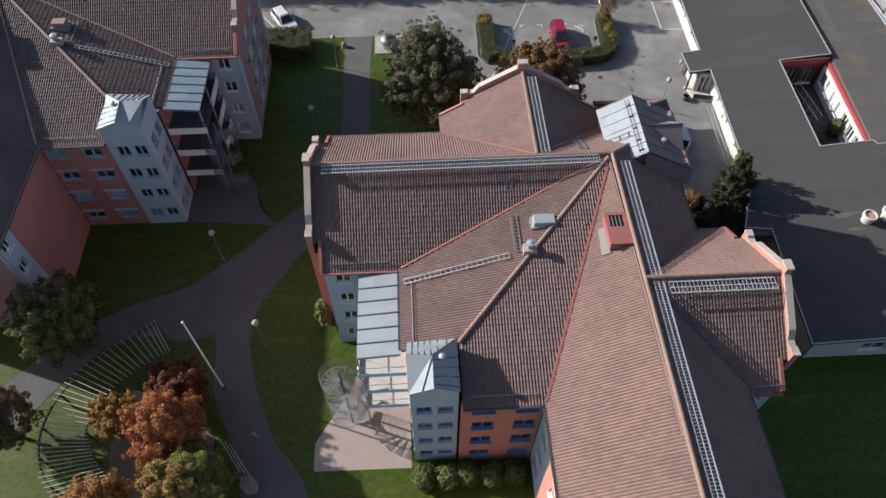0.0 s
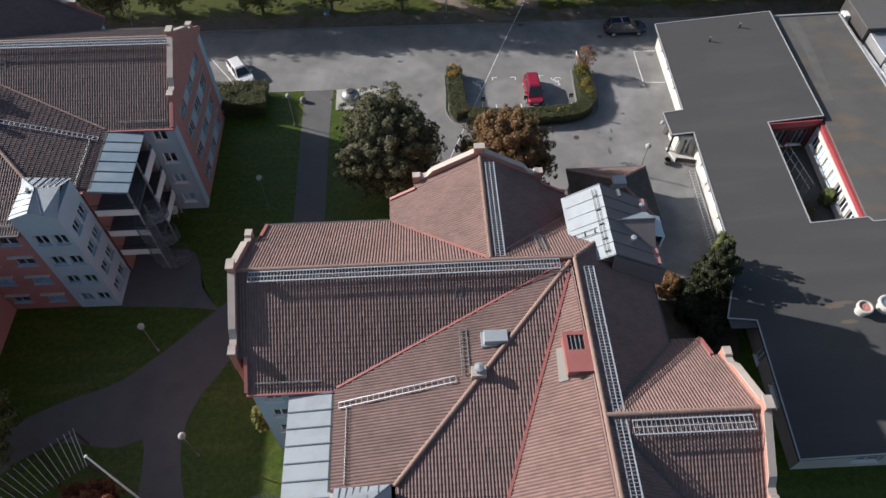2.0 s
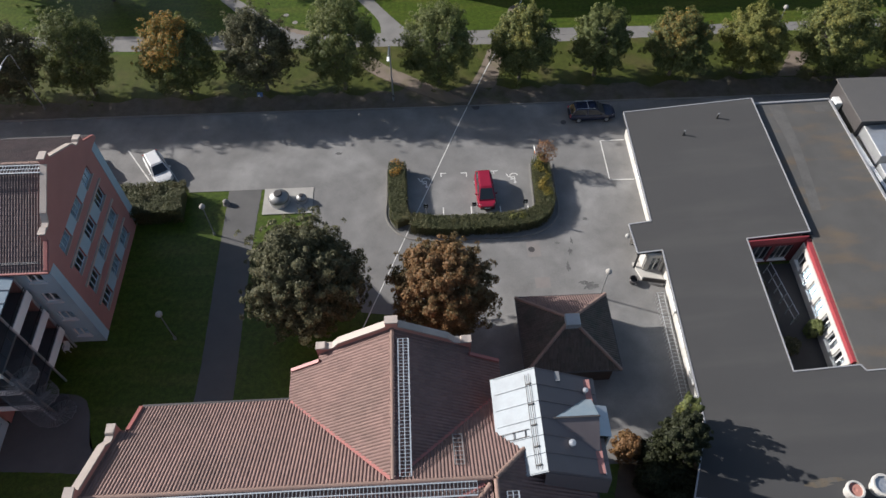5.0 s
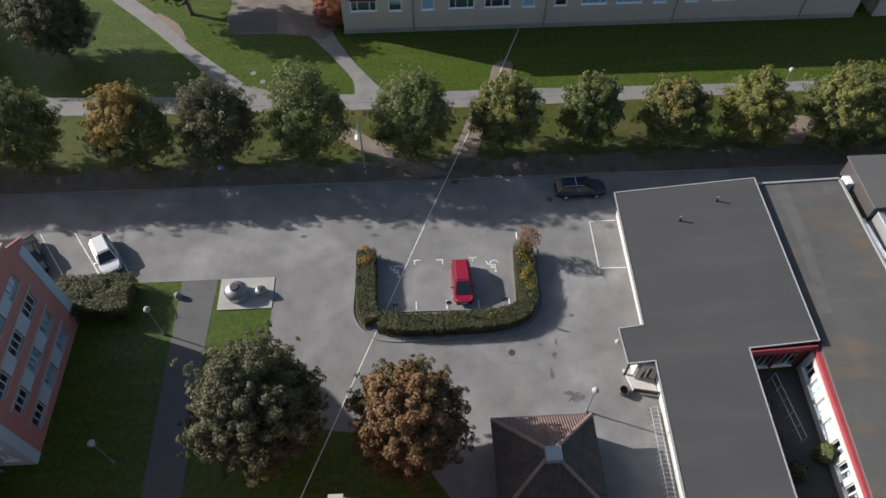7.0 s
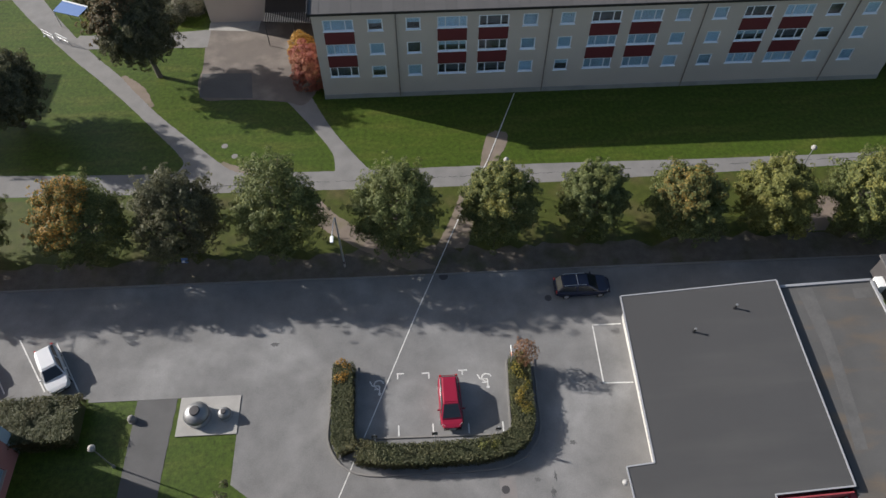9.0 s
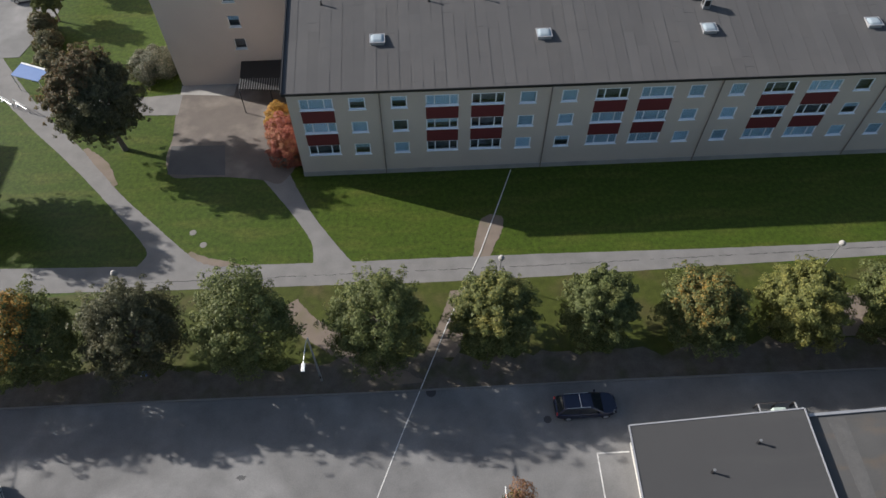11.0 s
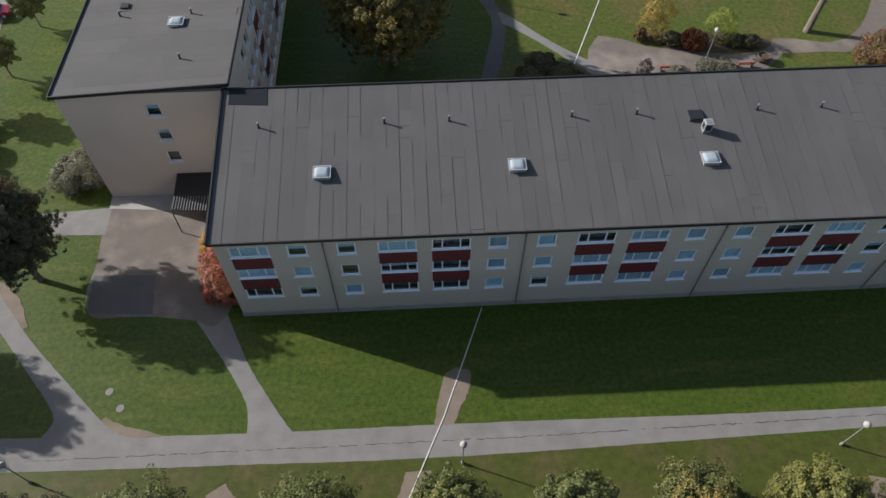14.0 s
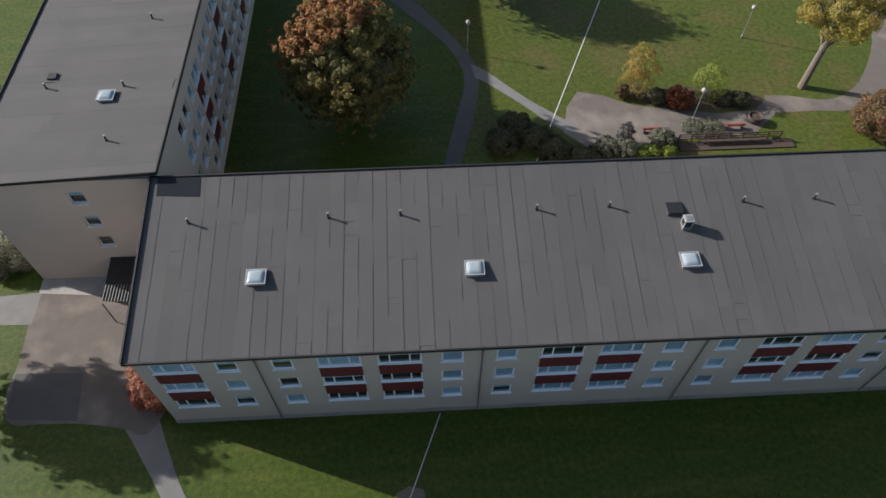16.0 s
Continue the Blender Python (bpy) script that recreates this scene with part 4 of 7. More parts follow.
    wall("wall", (-6.3, -25.2), (6.1, -25.2), (0, 1), storeys((3.1, 6.2, 9.3), 1.7, 1.5), wall_mat)
    wall("wall", (6.1, -25.2), (6.1, -27.25), (1, 0), [], wall_mat)
    wall("wall", (6.1, -27.25), (10.75, -27.25), (0, 1), [], wall_mat)

    # gables with stepped parapets
    def gable(axis, c, at, half, out):
        """axis: 'x' for a gable across y = c at x = at; out: +1 or -1."""
        prof = [(0.0, 15.0), (0.36, 15.0), (0.36, 14.52), (3.3, 12.78), (3.7, 12.22), (4.1, 12.12), (4.2, 12.28), (4.75, 12.2), (4.75, ZR - K * 4.75 + 0.12), *(((half, ZR - K * half + 0.12), (half, ZE - 0.06)) if proj < 0.3 else ((4.76, ZE - 0.1),))]
        full = [(-u, z) for u, z in reversed(prof[1:])] + prof
        def p3(u, z, d):
            return (at + d * out, c + u, z) if axis == "x" else (c + u, at + d * out, z)
        m = M()
        n = len(full)
        m.v = [p3(u, z, 0.0) for u, z in full] + [p3(u, z, -0.4) for u, z in full]
        m.f = [tuple(range(n)), tuple(range(n, 2 * n))[::-1]] + [(i, (i + 1) % n, n + (i + 1) % n, n + i) for i in range(n)]
        top = put("gable", m, wall_mat)
        for side in (-1, 1):
            line = [(side * u, z) for u, z in prof[1:9]]
            for a, b in zip(line, line[1:]):
                if abs(a[0] - b[0]) < 0.01 and b[1] < a[1]:
                    continue
                put("coping", M().bar(p3(a[0], a[1] + 0.05, -0.2), p3(b[0], b[1] + 0.05, -0.2), 0.44, 0.1), COPING, top)
            d = -0.2 if proj < 0.3 else -proj - 0.1
            put("verge_trim", M().bar(p3(side * 4.6, ZR - K * 4.6 + 0.14, d), p3(side * half, ZR - K * half + 0.14, d), 0.22, 0.14), RED_METAL, top)
        for u, z, w in ((0, 15.0, 0.38), (-4.48, 12.22, 0.29), (4.48, 12.22, 0.29)):
            q = p3(u, z, -0.2)
            put("cap_stone", M().box(q[0] - (0.25 if axis == "x" else w), q[1] - (w if axis == "x" else 0.25), z, q[0] + (0.25 if axis == "x" else w), q[1] + (w if axis == "x" else 0.25), z + 0.11), COPING, top)

    gable("x", -33.5, gx - proj - 0.1, 6.5, -1)
    gable("y", -0.1, -24.95 + proj, 6.5, 1)
    gable("x", -44.0, 13.3 + proj, 6.3, 1)
    # the middles of the gables stand out from the side walls
    if proj > 0.3:
        put("gable_pier", M().box(gx - proj - 0.08, -38.2, -0.2, gx + 0.3, -28.8, ZE - 0.1), wall_mat)
        put("gable_pier", M().box(-4.8, -25.4, -0.2, 4.6, -24.97 + proj, ZE - 0.1), wall_mat)
        put("gable_pier", M().box(12.9, -48.7, -0.2, 13.28 + proj, -39.3, ZE - 0.1), wall_mat)

    if proj < 0.3:
        for y0, y1 in ((-39.85, -39.0), (-28.0, -27.15)):
            put("pilaster", M().box(g - 0.04, y0, -0.2, g + 0.1, y1, ZE - 0.1), PALE_BLUE)
        for z in rows:
            put("lintel_band", M().box(g - 0.12, -39.85 + 1.9, z + 1.5, g + 0.1, -39.85 + 10.7, z + 1.68), COPING)
            for a, b in ((4.08, 5.42), (7.18, 8.52)):
                put("infill_panel", M().box(g - 0.03, -39.85 + a, z, g + 0.1, -39.85 + b, z + 1.48), PALE_BLUE)
    # stair tower at the inner corner
    zt = 12.0
    ta, tb, tf, th = (-9.6, -6.65, -49.85, -46.6) if sx > 0 else (-9.65, -6.5, -50.15, -46.6)
    tw, tz = (0.48, 0.95) if sx > 0 else (0.5, 1.15)
    for a, b, nrm, cols in (((ta, tf), (tb, tf), (0, -1), (0.82, 2.14)), ((ta, th), (ta, tf), (-1, 0), (0.9, 2.3)), ((tb, tf), (tb, th), (1, 0), ())):
        wall("tower_wall", a, b, nrm, [(c - tw, z, c + tw, z + tz) for c in cols for z in rows], PALE_BLUE, z1=zt, frame_mat=BLUE_FRAME if sx > 0 else PALE_BLUE, sill=PALE_BLUE, curtain=0.7 if sx > 0 else 0.2)
    m = M()
    x0, x1, y0, y1, xc, yc, zp = ta - 0.08, tb + 0.08, tf - 0.1, th + 0.1, (ta + tb) / 2, tf + 1.95, 12.95
    m.poly([(x0 + 0.85, y0, zt + 0.38), (xc, y0, zp - 0.25), (xc, yc, zp)]).poly([(x0, y0, zt), (x0 + 0.85, y0, zt + 0.38), (xc, yc, zp), (x0, yc + 0.2, zt + 0.9)])
    m.poly([(x1, y0, zt), (xc, yc, zp), (xc, y0, zp - 0.25)]).poly([(x1, y0, zt), (x1, yc + 0.9, zt), (xc, yc, zp)])
    m.poly([(x0, yc + 0.2, zt + 0.9), (xc, yc, zp), (x1, y1, zt + 0.25), (x0, y1, zt)]).poly([(x1, yc + 0.9, zt), (x1, y1, zt + 0.25), (xc, yc, zp)])
    roof = put("tower_roof", m, ZINC, lab="folded zinc sheet roof")
    m = M()
    peak, shoulder, back_l, back_r = Vector((xc, yc, zp)), Vector((x0, yc + 0.2, zt + 0.9)), Vector((x0, y1, zt)), Vector((x1, y1, zt + 0.25))
    up = Vector((0, 0, 0.035))
    for t in (0.1, 0.22, 0.34, 0.46, 0.6, 0.78):
        head = shoulder.lerp(peak, t * 2) if t < 0.5 else peak.lerp(back_r, t * 2 - 1)
        m.bar(back_l.lerp(back_r, t) + up, head + up, 0.04, 0.05)
    for t in (0.12, 0.36, 0.6, 0.84):
        m.bar(Vector((x1, y0 + (yc + 0.7 - y0) * t, zt)) + up, Vector((xc, y0, zp - 0.25)).lerp(peak, t) + up, 0.04, 0.05)
    for a, b in ((peak, (x0 + 0.85, y0, zt + 0.38)), (peak, (xc, y0, zp - 0.25)), (peak, back_r)):
        m.bar(a + up, Vector(b) + up, 0.05, 0.06)
    put("seam", m, SEAM, roof)
    put("vent", M().lathe([(0.14, 0), (0.14, 0.5), (0.2, 0.52), (0.2, 0.62), (0.0, 0.7)], (xc + 0.55, yc - 0.1, 12.35), 12), PALE_STEEL, roof)
    put("gable_wall", M().slab([(ta, tf, zt), (tb, tf, zt), (xc, tf, zp - 0.32)], (0, 0.25, 0)), PALE_BLUE)
    # balconies beside the tower, with their canopy
    m = M().slab([(-10.15, -40.15, 10.3), (-12.95, -40.15, 10.0), (-12.95, -46.55, 10.0), (-10.15, -46.55, 10.3)], (0, 0, 0.09))
    # On the mirrored house the canopy's blue stands for its sky-lit shade.
    can = put("balcony_canopy", m, ZINC if sx > 0 else BLUE_ZINC, lab="standing-seam zinc canopy roof")
    for i in range(7):
        y = -40.2 - i * 6.3 / 6
        put("seam", M().bar((-10.2, y, 10.42), (-12.95, y, 10.12), 0.07, 0.07), SEAM, can)
    for k in range(1, 4):
        z = 2.62 * k
        # The mirrored house's slabs get a near-black colour in place of shade.
        put("balcony_slab", M().box(-12.95, -46.55, z - 0.2, -9.8, -40.0, z), OFF_WHITE if sx > 0 else STAIR_STEEL)
        m = M().box(-13.05, -46.65, z - 0.25, -9.9, -46.57, z + (0.2 if sx > 0 else 0.42))
        put("balcony_parapet", m, PALE_BLUE if sx > 0 else WHITE)
        m = M().box(-13.05, -46.57 if sx > 0 else -43.3, z - 0.25, -12.97, -40.2, z + (0.2 if sx > 0 else 0.6))
        put("balcony_parapet", m, PALE_BLUE if sx > 0 else WHITE)
        m = M().tube((-13.0, -46.6, z + 0.98), (-9.9, -46.6, z + 0.98), 0.03).tube((-13.0, -46.6, z + 0.98), (-13.0, -40.2, z + 0.98), 0.03)
        for y in np.linspace(-46.6, -40.3, 6):
            m.tube((-13.0, y, z + 0.15), (-13.0, y, z + 0.98), 0.02)
        put("balcony_rail", m, STEEL if sx > 0 else BLACK)
    for y in (-46.5, -43.3, -40.3):
        put("post", M().box(-12.98, y - 0.06, 0, -12.86, y + 0.06, 10.0), STEEL)
    # wire-mesh spiral stair
    cx, cy, rr = (-14.25 if sx > 0 else -13.75), -46.7, 1.35
    col = put("stair_pole", M().tube((cx, cy, 0), (cx, cy, 8.9), 0.09, n=10), STAIR_STEEL, lab="steel pole of the spiral stair")
    for i in range(44):
        t0, t1, z = 0.39 * i, 0.39 * (i + 1), 0.3 + 0.18 * i
        m = M()
        for k in (0.0, 0.33, 0.66, 1.0):
            t = t0 + (t1 - t0) * k
            m.bar((cx + 0.09 * math.cos(t), cy + 0.09 * math.sin(t), z), (cx + rr * math.cos(t), cy + rr * math.sin(t), z), 0.025, 0.03)
        m.bar((cx + rr * math.cos(t0), cy + rr * math.sin(t0), z), (cx + rr * math.cos(t1), cy + rr * math.sin(t1), z), 0.03, 0.05)
        put("tread", m, DULL_STEEL, col)
    m = M()
    for k in (0.0, 0.26, 0.52, 0.78, 1.05):
        pts = [(cx + rr * math.cos(0.2 * i), cy + rr * math.sin(0.2 * i), 0.3 + 0.0923 * i + k) for i in range(86)]
        m.path(pts, 0.014, 4)
    for i in range(0, 86):
        t, z = 0.2 * i, 0.3 + 0.0923 * i
        m.tube((cx + rr * math.cos(t), cy + rr * math.sin(t), z), (cx + rr * math.cos(t), cy + rr * math.sin(t), z + 1.05), 0.007, n=3)
    put("stair_railing", m, STAIR_STEEL, col, "wire railing winding round the stair")
    # snow guards and ladders
    def guard(a, b, up):
        m = M()
        a, b = Vector(a), Vector(b)
        for h in (0.12, 0.26):
            m.tube(a + Vector((0, 0, h)), b + Vector((0, 0, h)), 0.022, n=5)
        n = int((b - a).length / 1.2)
        for i in range(n + 1):
            p = a.lerp(b, i / n)
            m.tube(p, p + Vector((0, 0, 0.32)), 0.02, n=4)
        put("snow_guard", m, DULL_STEEL)

    def ladder(a, b, w, step=0.35, mat=DULL_STEEL, name="roof_ladder"):
        a, b = Vector(a), Vector(b)
        d = (b - a).normalized()
        side = d.cross(Vector((0, 0, 1))).normalized() * w / 2
        walkway = name == "roof_walkway"
        up = Vector((0, 0, 0.38 if walkway else 0.2))
        mat = PALE_STEEL if walkway else mat
        rail = 0.075 if walkway else 0.045
        m = M().bar(a + side + up, b + side + up, rail, 0.05).bar(a - side + up, b - side + up, rail, 0.05)
        if walkway:
            m.bar(a + up, b + up, 0.05, 0.04)
        n = int((b - a).length / step)
        for i in range(n + 1):
            p = a.lerp(b, i / n) + up
            m.bar(p - side, p + side, 0.022 if walkway else 0.035, 0.03)
        put(name, m, mat)

    guard((gx + 0.6, -39.55, zw(0, -39.55)), (-11, -39.55, zw(0, -39.55)), 0)
    guard((-5.9, -49.7, zb(0, -49.7)), (-1.8, -49.7, zb(0, -49.7)), 0)
    ladder((gx + 0.3, -34.05, zw(0, -34.05)), (4.2, -34.0, zw(0, -34.0)), 0.7, 0.2, name="roof_walkway")
    ladder((6.0, -34.2, zs(6.0, 0)), (6.0, south_end + 1, zs(6.0, 0)), 0.6, 0.2, name="roof_walkway")
    if long_gable:
        ladder((6.6, -44.75, ze(0, -44.75)), (13.2, -44.75, ze(0, -44.75)), 0.8, 0.25, name="roof_walkway")
        ladder((0.55, -25.2, zn(0.55, 0)), (0.55, -33.2, zn(0.55, 0)), 0.6, 0.2, name="roof_walkway")
        ladder((3.4, -30.5, zw(0, -30.5)), (3.4, -32.6, zw(0, -32.6)), 0.5)
        guard((11.6, -50.0, ze(0, -50.0)), (13.3, -50.0, ze(0, -50.0)), 0)
    ladder((-9.8, -41.15, za(-9.8, 0)), (-2.7, -40.6, za(-2.7, 0)), 0.36, 0.36, STEEL)
    ladder((-2.2, -34.8, zw(0, -34.8)), (-2.2, -36.4, zw(0, -37.0)), 0.4, 0.3)
    ladder((-2.1, -37.4, za(-2.1, 0)), (-2.1, -40.4, za(-2.1, 0)), 0.45, 0.3)
    m = M().tube((-9.3, -41.3, za(-9.3, 0) + 0.25), (-9.3, -46.0, za(-9.3, 0) + 0.25), 0.025).tube((-9.3, -41.3, za(-9.3, 0) + 0.12), (-9.3, -46.0, za(-9.3, 0) + 0.12), 0.025)
    put("snow_guard", m, DULL_STEEL)
    # chimney, roof hatch and vent stack
    cz = 13.0
    ch = put("chimney", M().box(3.65, -41.3, cz - 1.0, 5.0, -38.9, cz + 1.2), RED_METAL if sx > 0 else CORAL, lab="sheet-clad chimney with an open dark top" if sx > 0 else "")
    m = M()
    for q in ((3.58, -41.38, 5.07, -40.0), (3.58, -39.05, 5.07, -38.82), (3.58, -40.0, 3.85, -39.05), (4.8, -40.0, 5.07, -39.05)):
        m.box(q[0], q[1], cz + 1.2, q[2], q[3], cz + 1.34)
    put("chimney_cap", m, RED_METAL, ch)
    put("flue", M().box(3.85, -40.0, cz + 1.16, 4.8, -39.05, cz + 1.23), BLACK, ch, "dark flue opening")
    for x in (4.05, 4.3, 4.55):
        put("flue_bar", M().box(x - 0.025, -40.0, cz + 1.26, x + 0.025, -39.05, cz + 1.31), DULL_STEEL, ch)
    put("chimney_flashing", M().slab([(3.2, -41.5, zs(3.2, 0) + 0.1), (3.7, -41.5, zs(3.7, 0) + 0.1), (3.7, -39.4, zs(3.7, 0) + 0.1), (3.3, -39.4, zs(3.3, 0) + 0.1)], (0, 0, 0.07)), KERB, ch)
    hz = za(-0.5, 0)
    h0, h1 = (-0.9, 0.55) if sx > 0 else (-1.75, -0.65)
    hatch = put("roof_hatch", M().box(h0, -38.75, hz - 0.1, h1, -37.95, hz + 0.55), ZINC if sx > 0 else RIDGE, lab="raised metal roof hatch", bevel=0.04)
    put("hatch_frame", M().box(h0 - 0.15, -38.85, hz - 0.2, h1 + 0.15, -37.85, hz + 0.16), STEEL if sx > 0 else DULL_STEEL, hatch)
    hz = za(-1.35, 0)
    st = put("vent_stack", M().box(-1.8, -40.75, hz - 0.2, -0.9, -40.1, hz + 0.4), COPING)
    put("vent_cowl", M().lathe([(0.22, 0.4), (0.22, 0.75), (0.3, 0.78), (0.3, 0.9), (0.0, 1.0)], (-1.35, -40.42, hz), 12), ZINC, st)
    return root, put


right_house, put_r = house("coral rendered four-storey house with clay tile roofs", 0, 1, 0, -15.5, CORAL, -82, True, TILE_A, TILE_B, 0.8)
left_house, put_l = house("deep red rendered four-storey house with clay tile roofs", -39.3, -1, 23.4, -15.3, DEEP_RED, -60.4, False, TILE_C, TILE_C, 0.0)


# ---- metal-roofed stair head on the coral house ----
m = M().box(5.9, -33.0, 8.5, 11.4, -27.45, 12.35)
head = put_r("stair_head_wall", m, DEEP_RED, lab="red stair head with a folded metal roof")
put_r("gable_wall", M().slab([(5.9, -33.0, 12.3), (11.4, -33.0, 12.0), (8.0, -33.0, 13.75)], (0, 0.2, 0)), DEEP_RED, head)
put_r("gable_wall", M().slab([(5.9, -27.65, 12.3), (11.4, -27.65, 12.0), (8.0, -27.65, 13.75)], (0, 0.2, 0)), DEEP_RED, head)
put_r("east_wall", M().box(10.8, -33.0, 0, 11.6, -27.4, 11.7), DEEP_RED, head)
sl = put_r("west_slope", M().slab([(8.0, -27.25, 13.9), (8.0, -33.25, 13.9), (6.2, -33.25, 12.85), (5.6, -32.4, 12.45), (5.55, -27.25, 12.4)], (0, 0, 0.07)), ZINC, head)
for i in range(7):
    y = -27.3 - i * 0.98
    put_r("seam", M().bar((8.0, y, 14.0), (5.7, y, 12.58), 0.04, 0.05), ZINC, sl)
for y in (-28.2, -29.4, -30.6, -31.8, -32.8):
    put_r("hook", M().bar((7.45, y, 13.66), (7.7, y, 13.88), 0.06, 0.1), BLACK, sl)
put_r("rail", M().tube((7.62, -27.6, 13.86), (7.62, -33.0, 13.86), 0.02).tube((7.42, -27.6, 13.74), (7.42, -33.0, 13.74), 0.02), DARK_METAL, sl)
m = M()
for x in (5.9, 6.5, 7.1):
    m.bar((x, -30.75, 12.55 + 0.583 * (x - 5.7) + 0.12), (x, -31.15, 12.55 + 0.583 * (x - 5.7) + 0.12), 0.04, 0.04)
for y in (-30.75, -31.15):
    m.tube((5.8, y, 12.72), (7.3, y, 13.6), 0.02, n=5)
put_r("slope_ladder", m, DARK_METAL, sl)
# East slope coloured darker than the zinc west slope, as the shaded side.
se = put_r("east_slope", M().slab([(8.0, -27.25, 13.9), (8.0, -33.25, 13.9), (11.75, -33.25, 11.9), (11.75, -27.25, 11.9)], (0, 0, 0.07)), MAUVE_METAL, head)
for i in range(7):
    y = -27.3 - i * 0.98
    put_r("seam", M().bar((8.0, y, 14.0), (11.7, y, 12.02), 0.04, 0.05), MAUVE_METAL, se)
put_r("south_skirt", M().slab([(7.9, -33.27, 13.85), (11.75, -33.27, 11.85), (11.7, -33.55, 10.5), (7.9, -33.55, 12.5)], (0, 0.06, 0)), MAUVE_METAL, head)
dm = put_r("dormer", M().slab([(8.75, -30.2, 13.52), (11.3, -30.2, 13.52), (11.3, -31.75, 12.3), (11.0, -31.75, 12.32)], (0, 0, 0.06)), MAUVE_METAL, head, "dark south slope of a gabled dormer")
# The blue is a painted sky reflection.
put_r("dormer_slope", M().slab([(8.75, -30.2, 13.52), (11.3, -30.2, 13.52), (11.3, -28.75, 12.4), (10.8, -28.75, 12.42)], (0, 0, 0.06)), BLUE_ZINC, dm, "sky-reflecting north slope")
put_r("dormer_ridge", M().bar((8.75, -30.2, 13.6), (11.35, -30.2, 13.6), 0.1, 0.06), DARK_METAL, dm)
front = put_r("dormer_front", M().slab([(11.15, -31.65, 11.4), (11.15, -28.85, 11.4), (11.15, -28.85, 12.45), (11.15, -30.2, 13.45), (11.15, -31.65, 12.35)], (0.12, 0, 0)), OFF_WHITE, dm, "pale dormer front")
put_r("bay_glazing", M().box(11.28, -30.95, 11.1, 11.95, -29.35, 12.5), CAR_GLASS, front, "dark bay glazing")
for y in (-31.0, -30.45, -29.85, -29.3):
    put_r("bay_post", M().box(11.91, y - 0.05, 11.0, 12.01, y + 0.05, 12.55), WHITE, front)
put_r("bay_roof", M().slab([(11.25, -31.05, 12.8), (12.05, -31.05, 12.53), (12.05, -29.25, 12.53), (11.25, -29.25, 12.8)], (0, 0, 0.05)), PALE_STEEL, front)
put_r("bay_sill", M().box(11.27, -31.05, 10.9, 12.05, -29.25, 11.05), WHITE, front)
put_r("snow_plate", M().box(9.2, -27.9, 12.9, 9.5, -27.3, 13.35), DULL_STEEL, se)
put_r("step_plate", M().slab([(11.2, -33.0, 12.1), (11.45, -33.0, 12.0), (11.45, -32.5, 12.0), (11.2, -32.5, 12.1)], (0, 0, 0.25)), WHITE, se)
put_r("vent", M().lathe([(0.12, -0.3), (0.12, 0.35), (0.2, 0.36), (0.2, 0.46), (0, 0.52)], (9.6, -31.6, 13.05), 10), STEEL, se)
put_r("vent", M().lathe([(0.1, -0.3), (0.1, 0.3), (0.16, 0.31), (0.16, 0.4), (0, 0.45)], (11.0, -28.3, 12.4), 10), STEEL, se)


# ---- grey brick apartment block with its wing ----
block = thing("apartment_block", "three-storey beige brick apartment block with felt roof", "house", (25, 39, 0))


def put_g(name, m, mat, parent=None, lab="", smooth=False, bevel=0.0, kind=""):
    return part(name, m, mat, parent or block, lab, smooth, bevel, kind)


SILLS = (2.85, 5.65, 8.45)
GX0, GX1 = -3.2, 56.4
ops, wide = [], []
for sec in range(-1, 6):
    x = 4.77 + 15.0 * sec
    for a, b in ((0.95, 2.38), (12.27, 13.75)):
        ops += [(x + a - GX0, z - 0.08, x + b - GX0, z + 1.28) for z in SILLS]
    for a, b in ((3.98, 6.9), (8.0, 10.95)):
        wide += [(x + a - GX0, z, x + b - GX0, z + 1.28) for z in SILLS]
ops, wide = ([o for o in some if o[0] > 0.4 and o[2] < GX1 - GX0 - 0.4] for some in (ops, wide))
fr = Frame((GX0, 32.46), (1, 0), (0, -1))
w = put_g("wall", wall_mesh(fr, GX1 - GX0, -0.3, 10.35, ops + wide), GREY_BRICK)
random.seed(4)
for o in ops:
    window(put_g, w, fr, *o, BRIGHT_FRAME, (), BRIGHT_FRAME, 0.85, 0.05, 0.12)
for o in wide:
    window(put_g, w, fr, *o, BRIGHT_FRAME, (0.27, 0.73), BRIGHT_FRAME, 0.5, 0.05, 0.12)
for o in wide:
    if o[1] > 3:
        m = M()
        fr.box(m, o[0] + 0.02, o[1] - 1.5, 0.0, o[2] - 0.02, o[1] - 0.06, 0.05)
        put_g("spandrel_panel", m, PANEL_RED, w)
for sec in range(0, 7):
    x = 4.77 + 15.0 * sec
    if x < GX1:
        m = M().tube((x, 32.36, 0.1), (x, 32.36, 10.3), 0.055, n=8)
        for z in (1.0, 4.0, 7.0, 9.8):
            m.tube((x, 32.36, z), (x, 32.36, z + 0.06), 0.08, n=8)
        put_g("downpipe", m, PIPE)
for a, b, nrm, z in (((GX0, 45.6), (GX0, 32.46), (-1, 0), 10.35), ((GX1, 32.46), (GX1, 45.6), (1, 0), 10.35), ((GX1, 45.6), (GX0, 45.6), (0, 1), 12.6)):
    f2 = Frame(a, Vector(b) - Vector(a), nrm)
    put_g("wall", wall_mesh(f2, (Vector(b) - Vector(a)).length, -0.3, z, []), GREY_BRICK)
put_g("plinth", M().box(GX0 - 0.03, 32.40, -0.2, GX1 + 0.03, 32.455, 0.55), CONCRETE)
RK = (12.95 - 10.6) / (45.9 - 32.2)
zr = lambda y: 10.6 + RK * (y - 32.2)
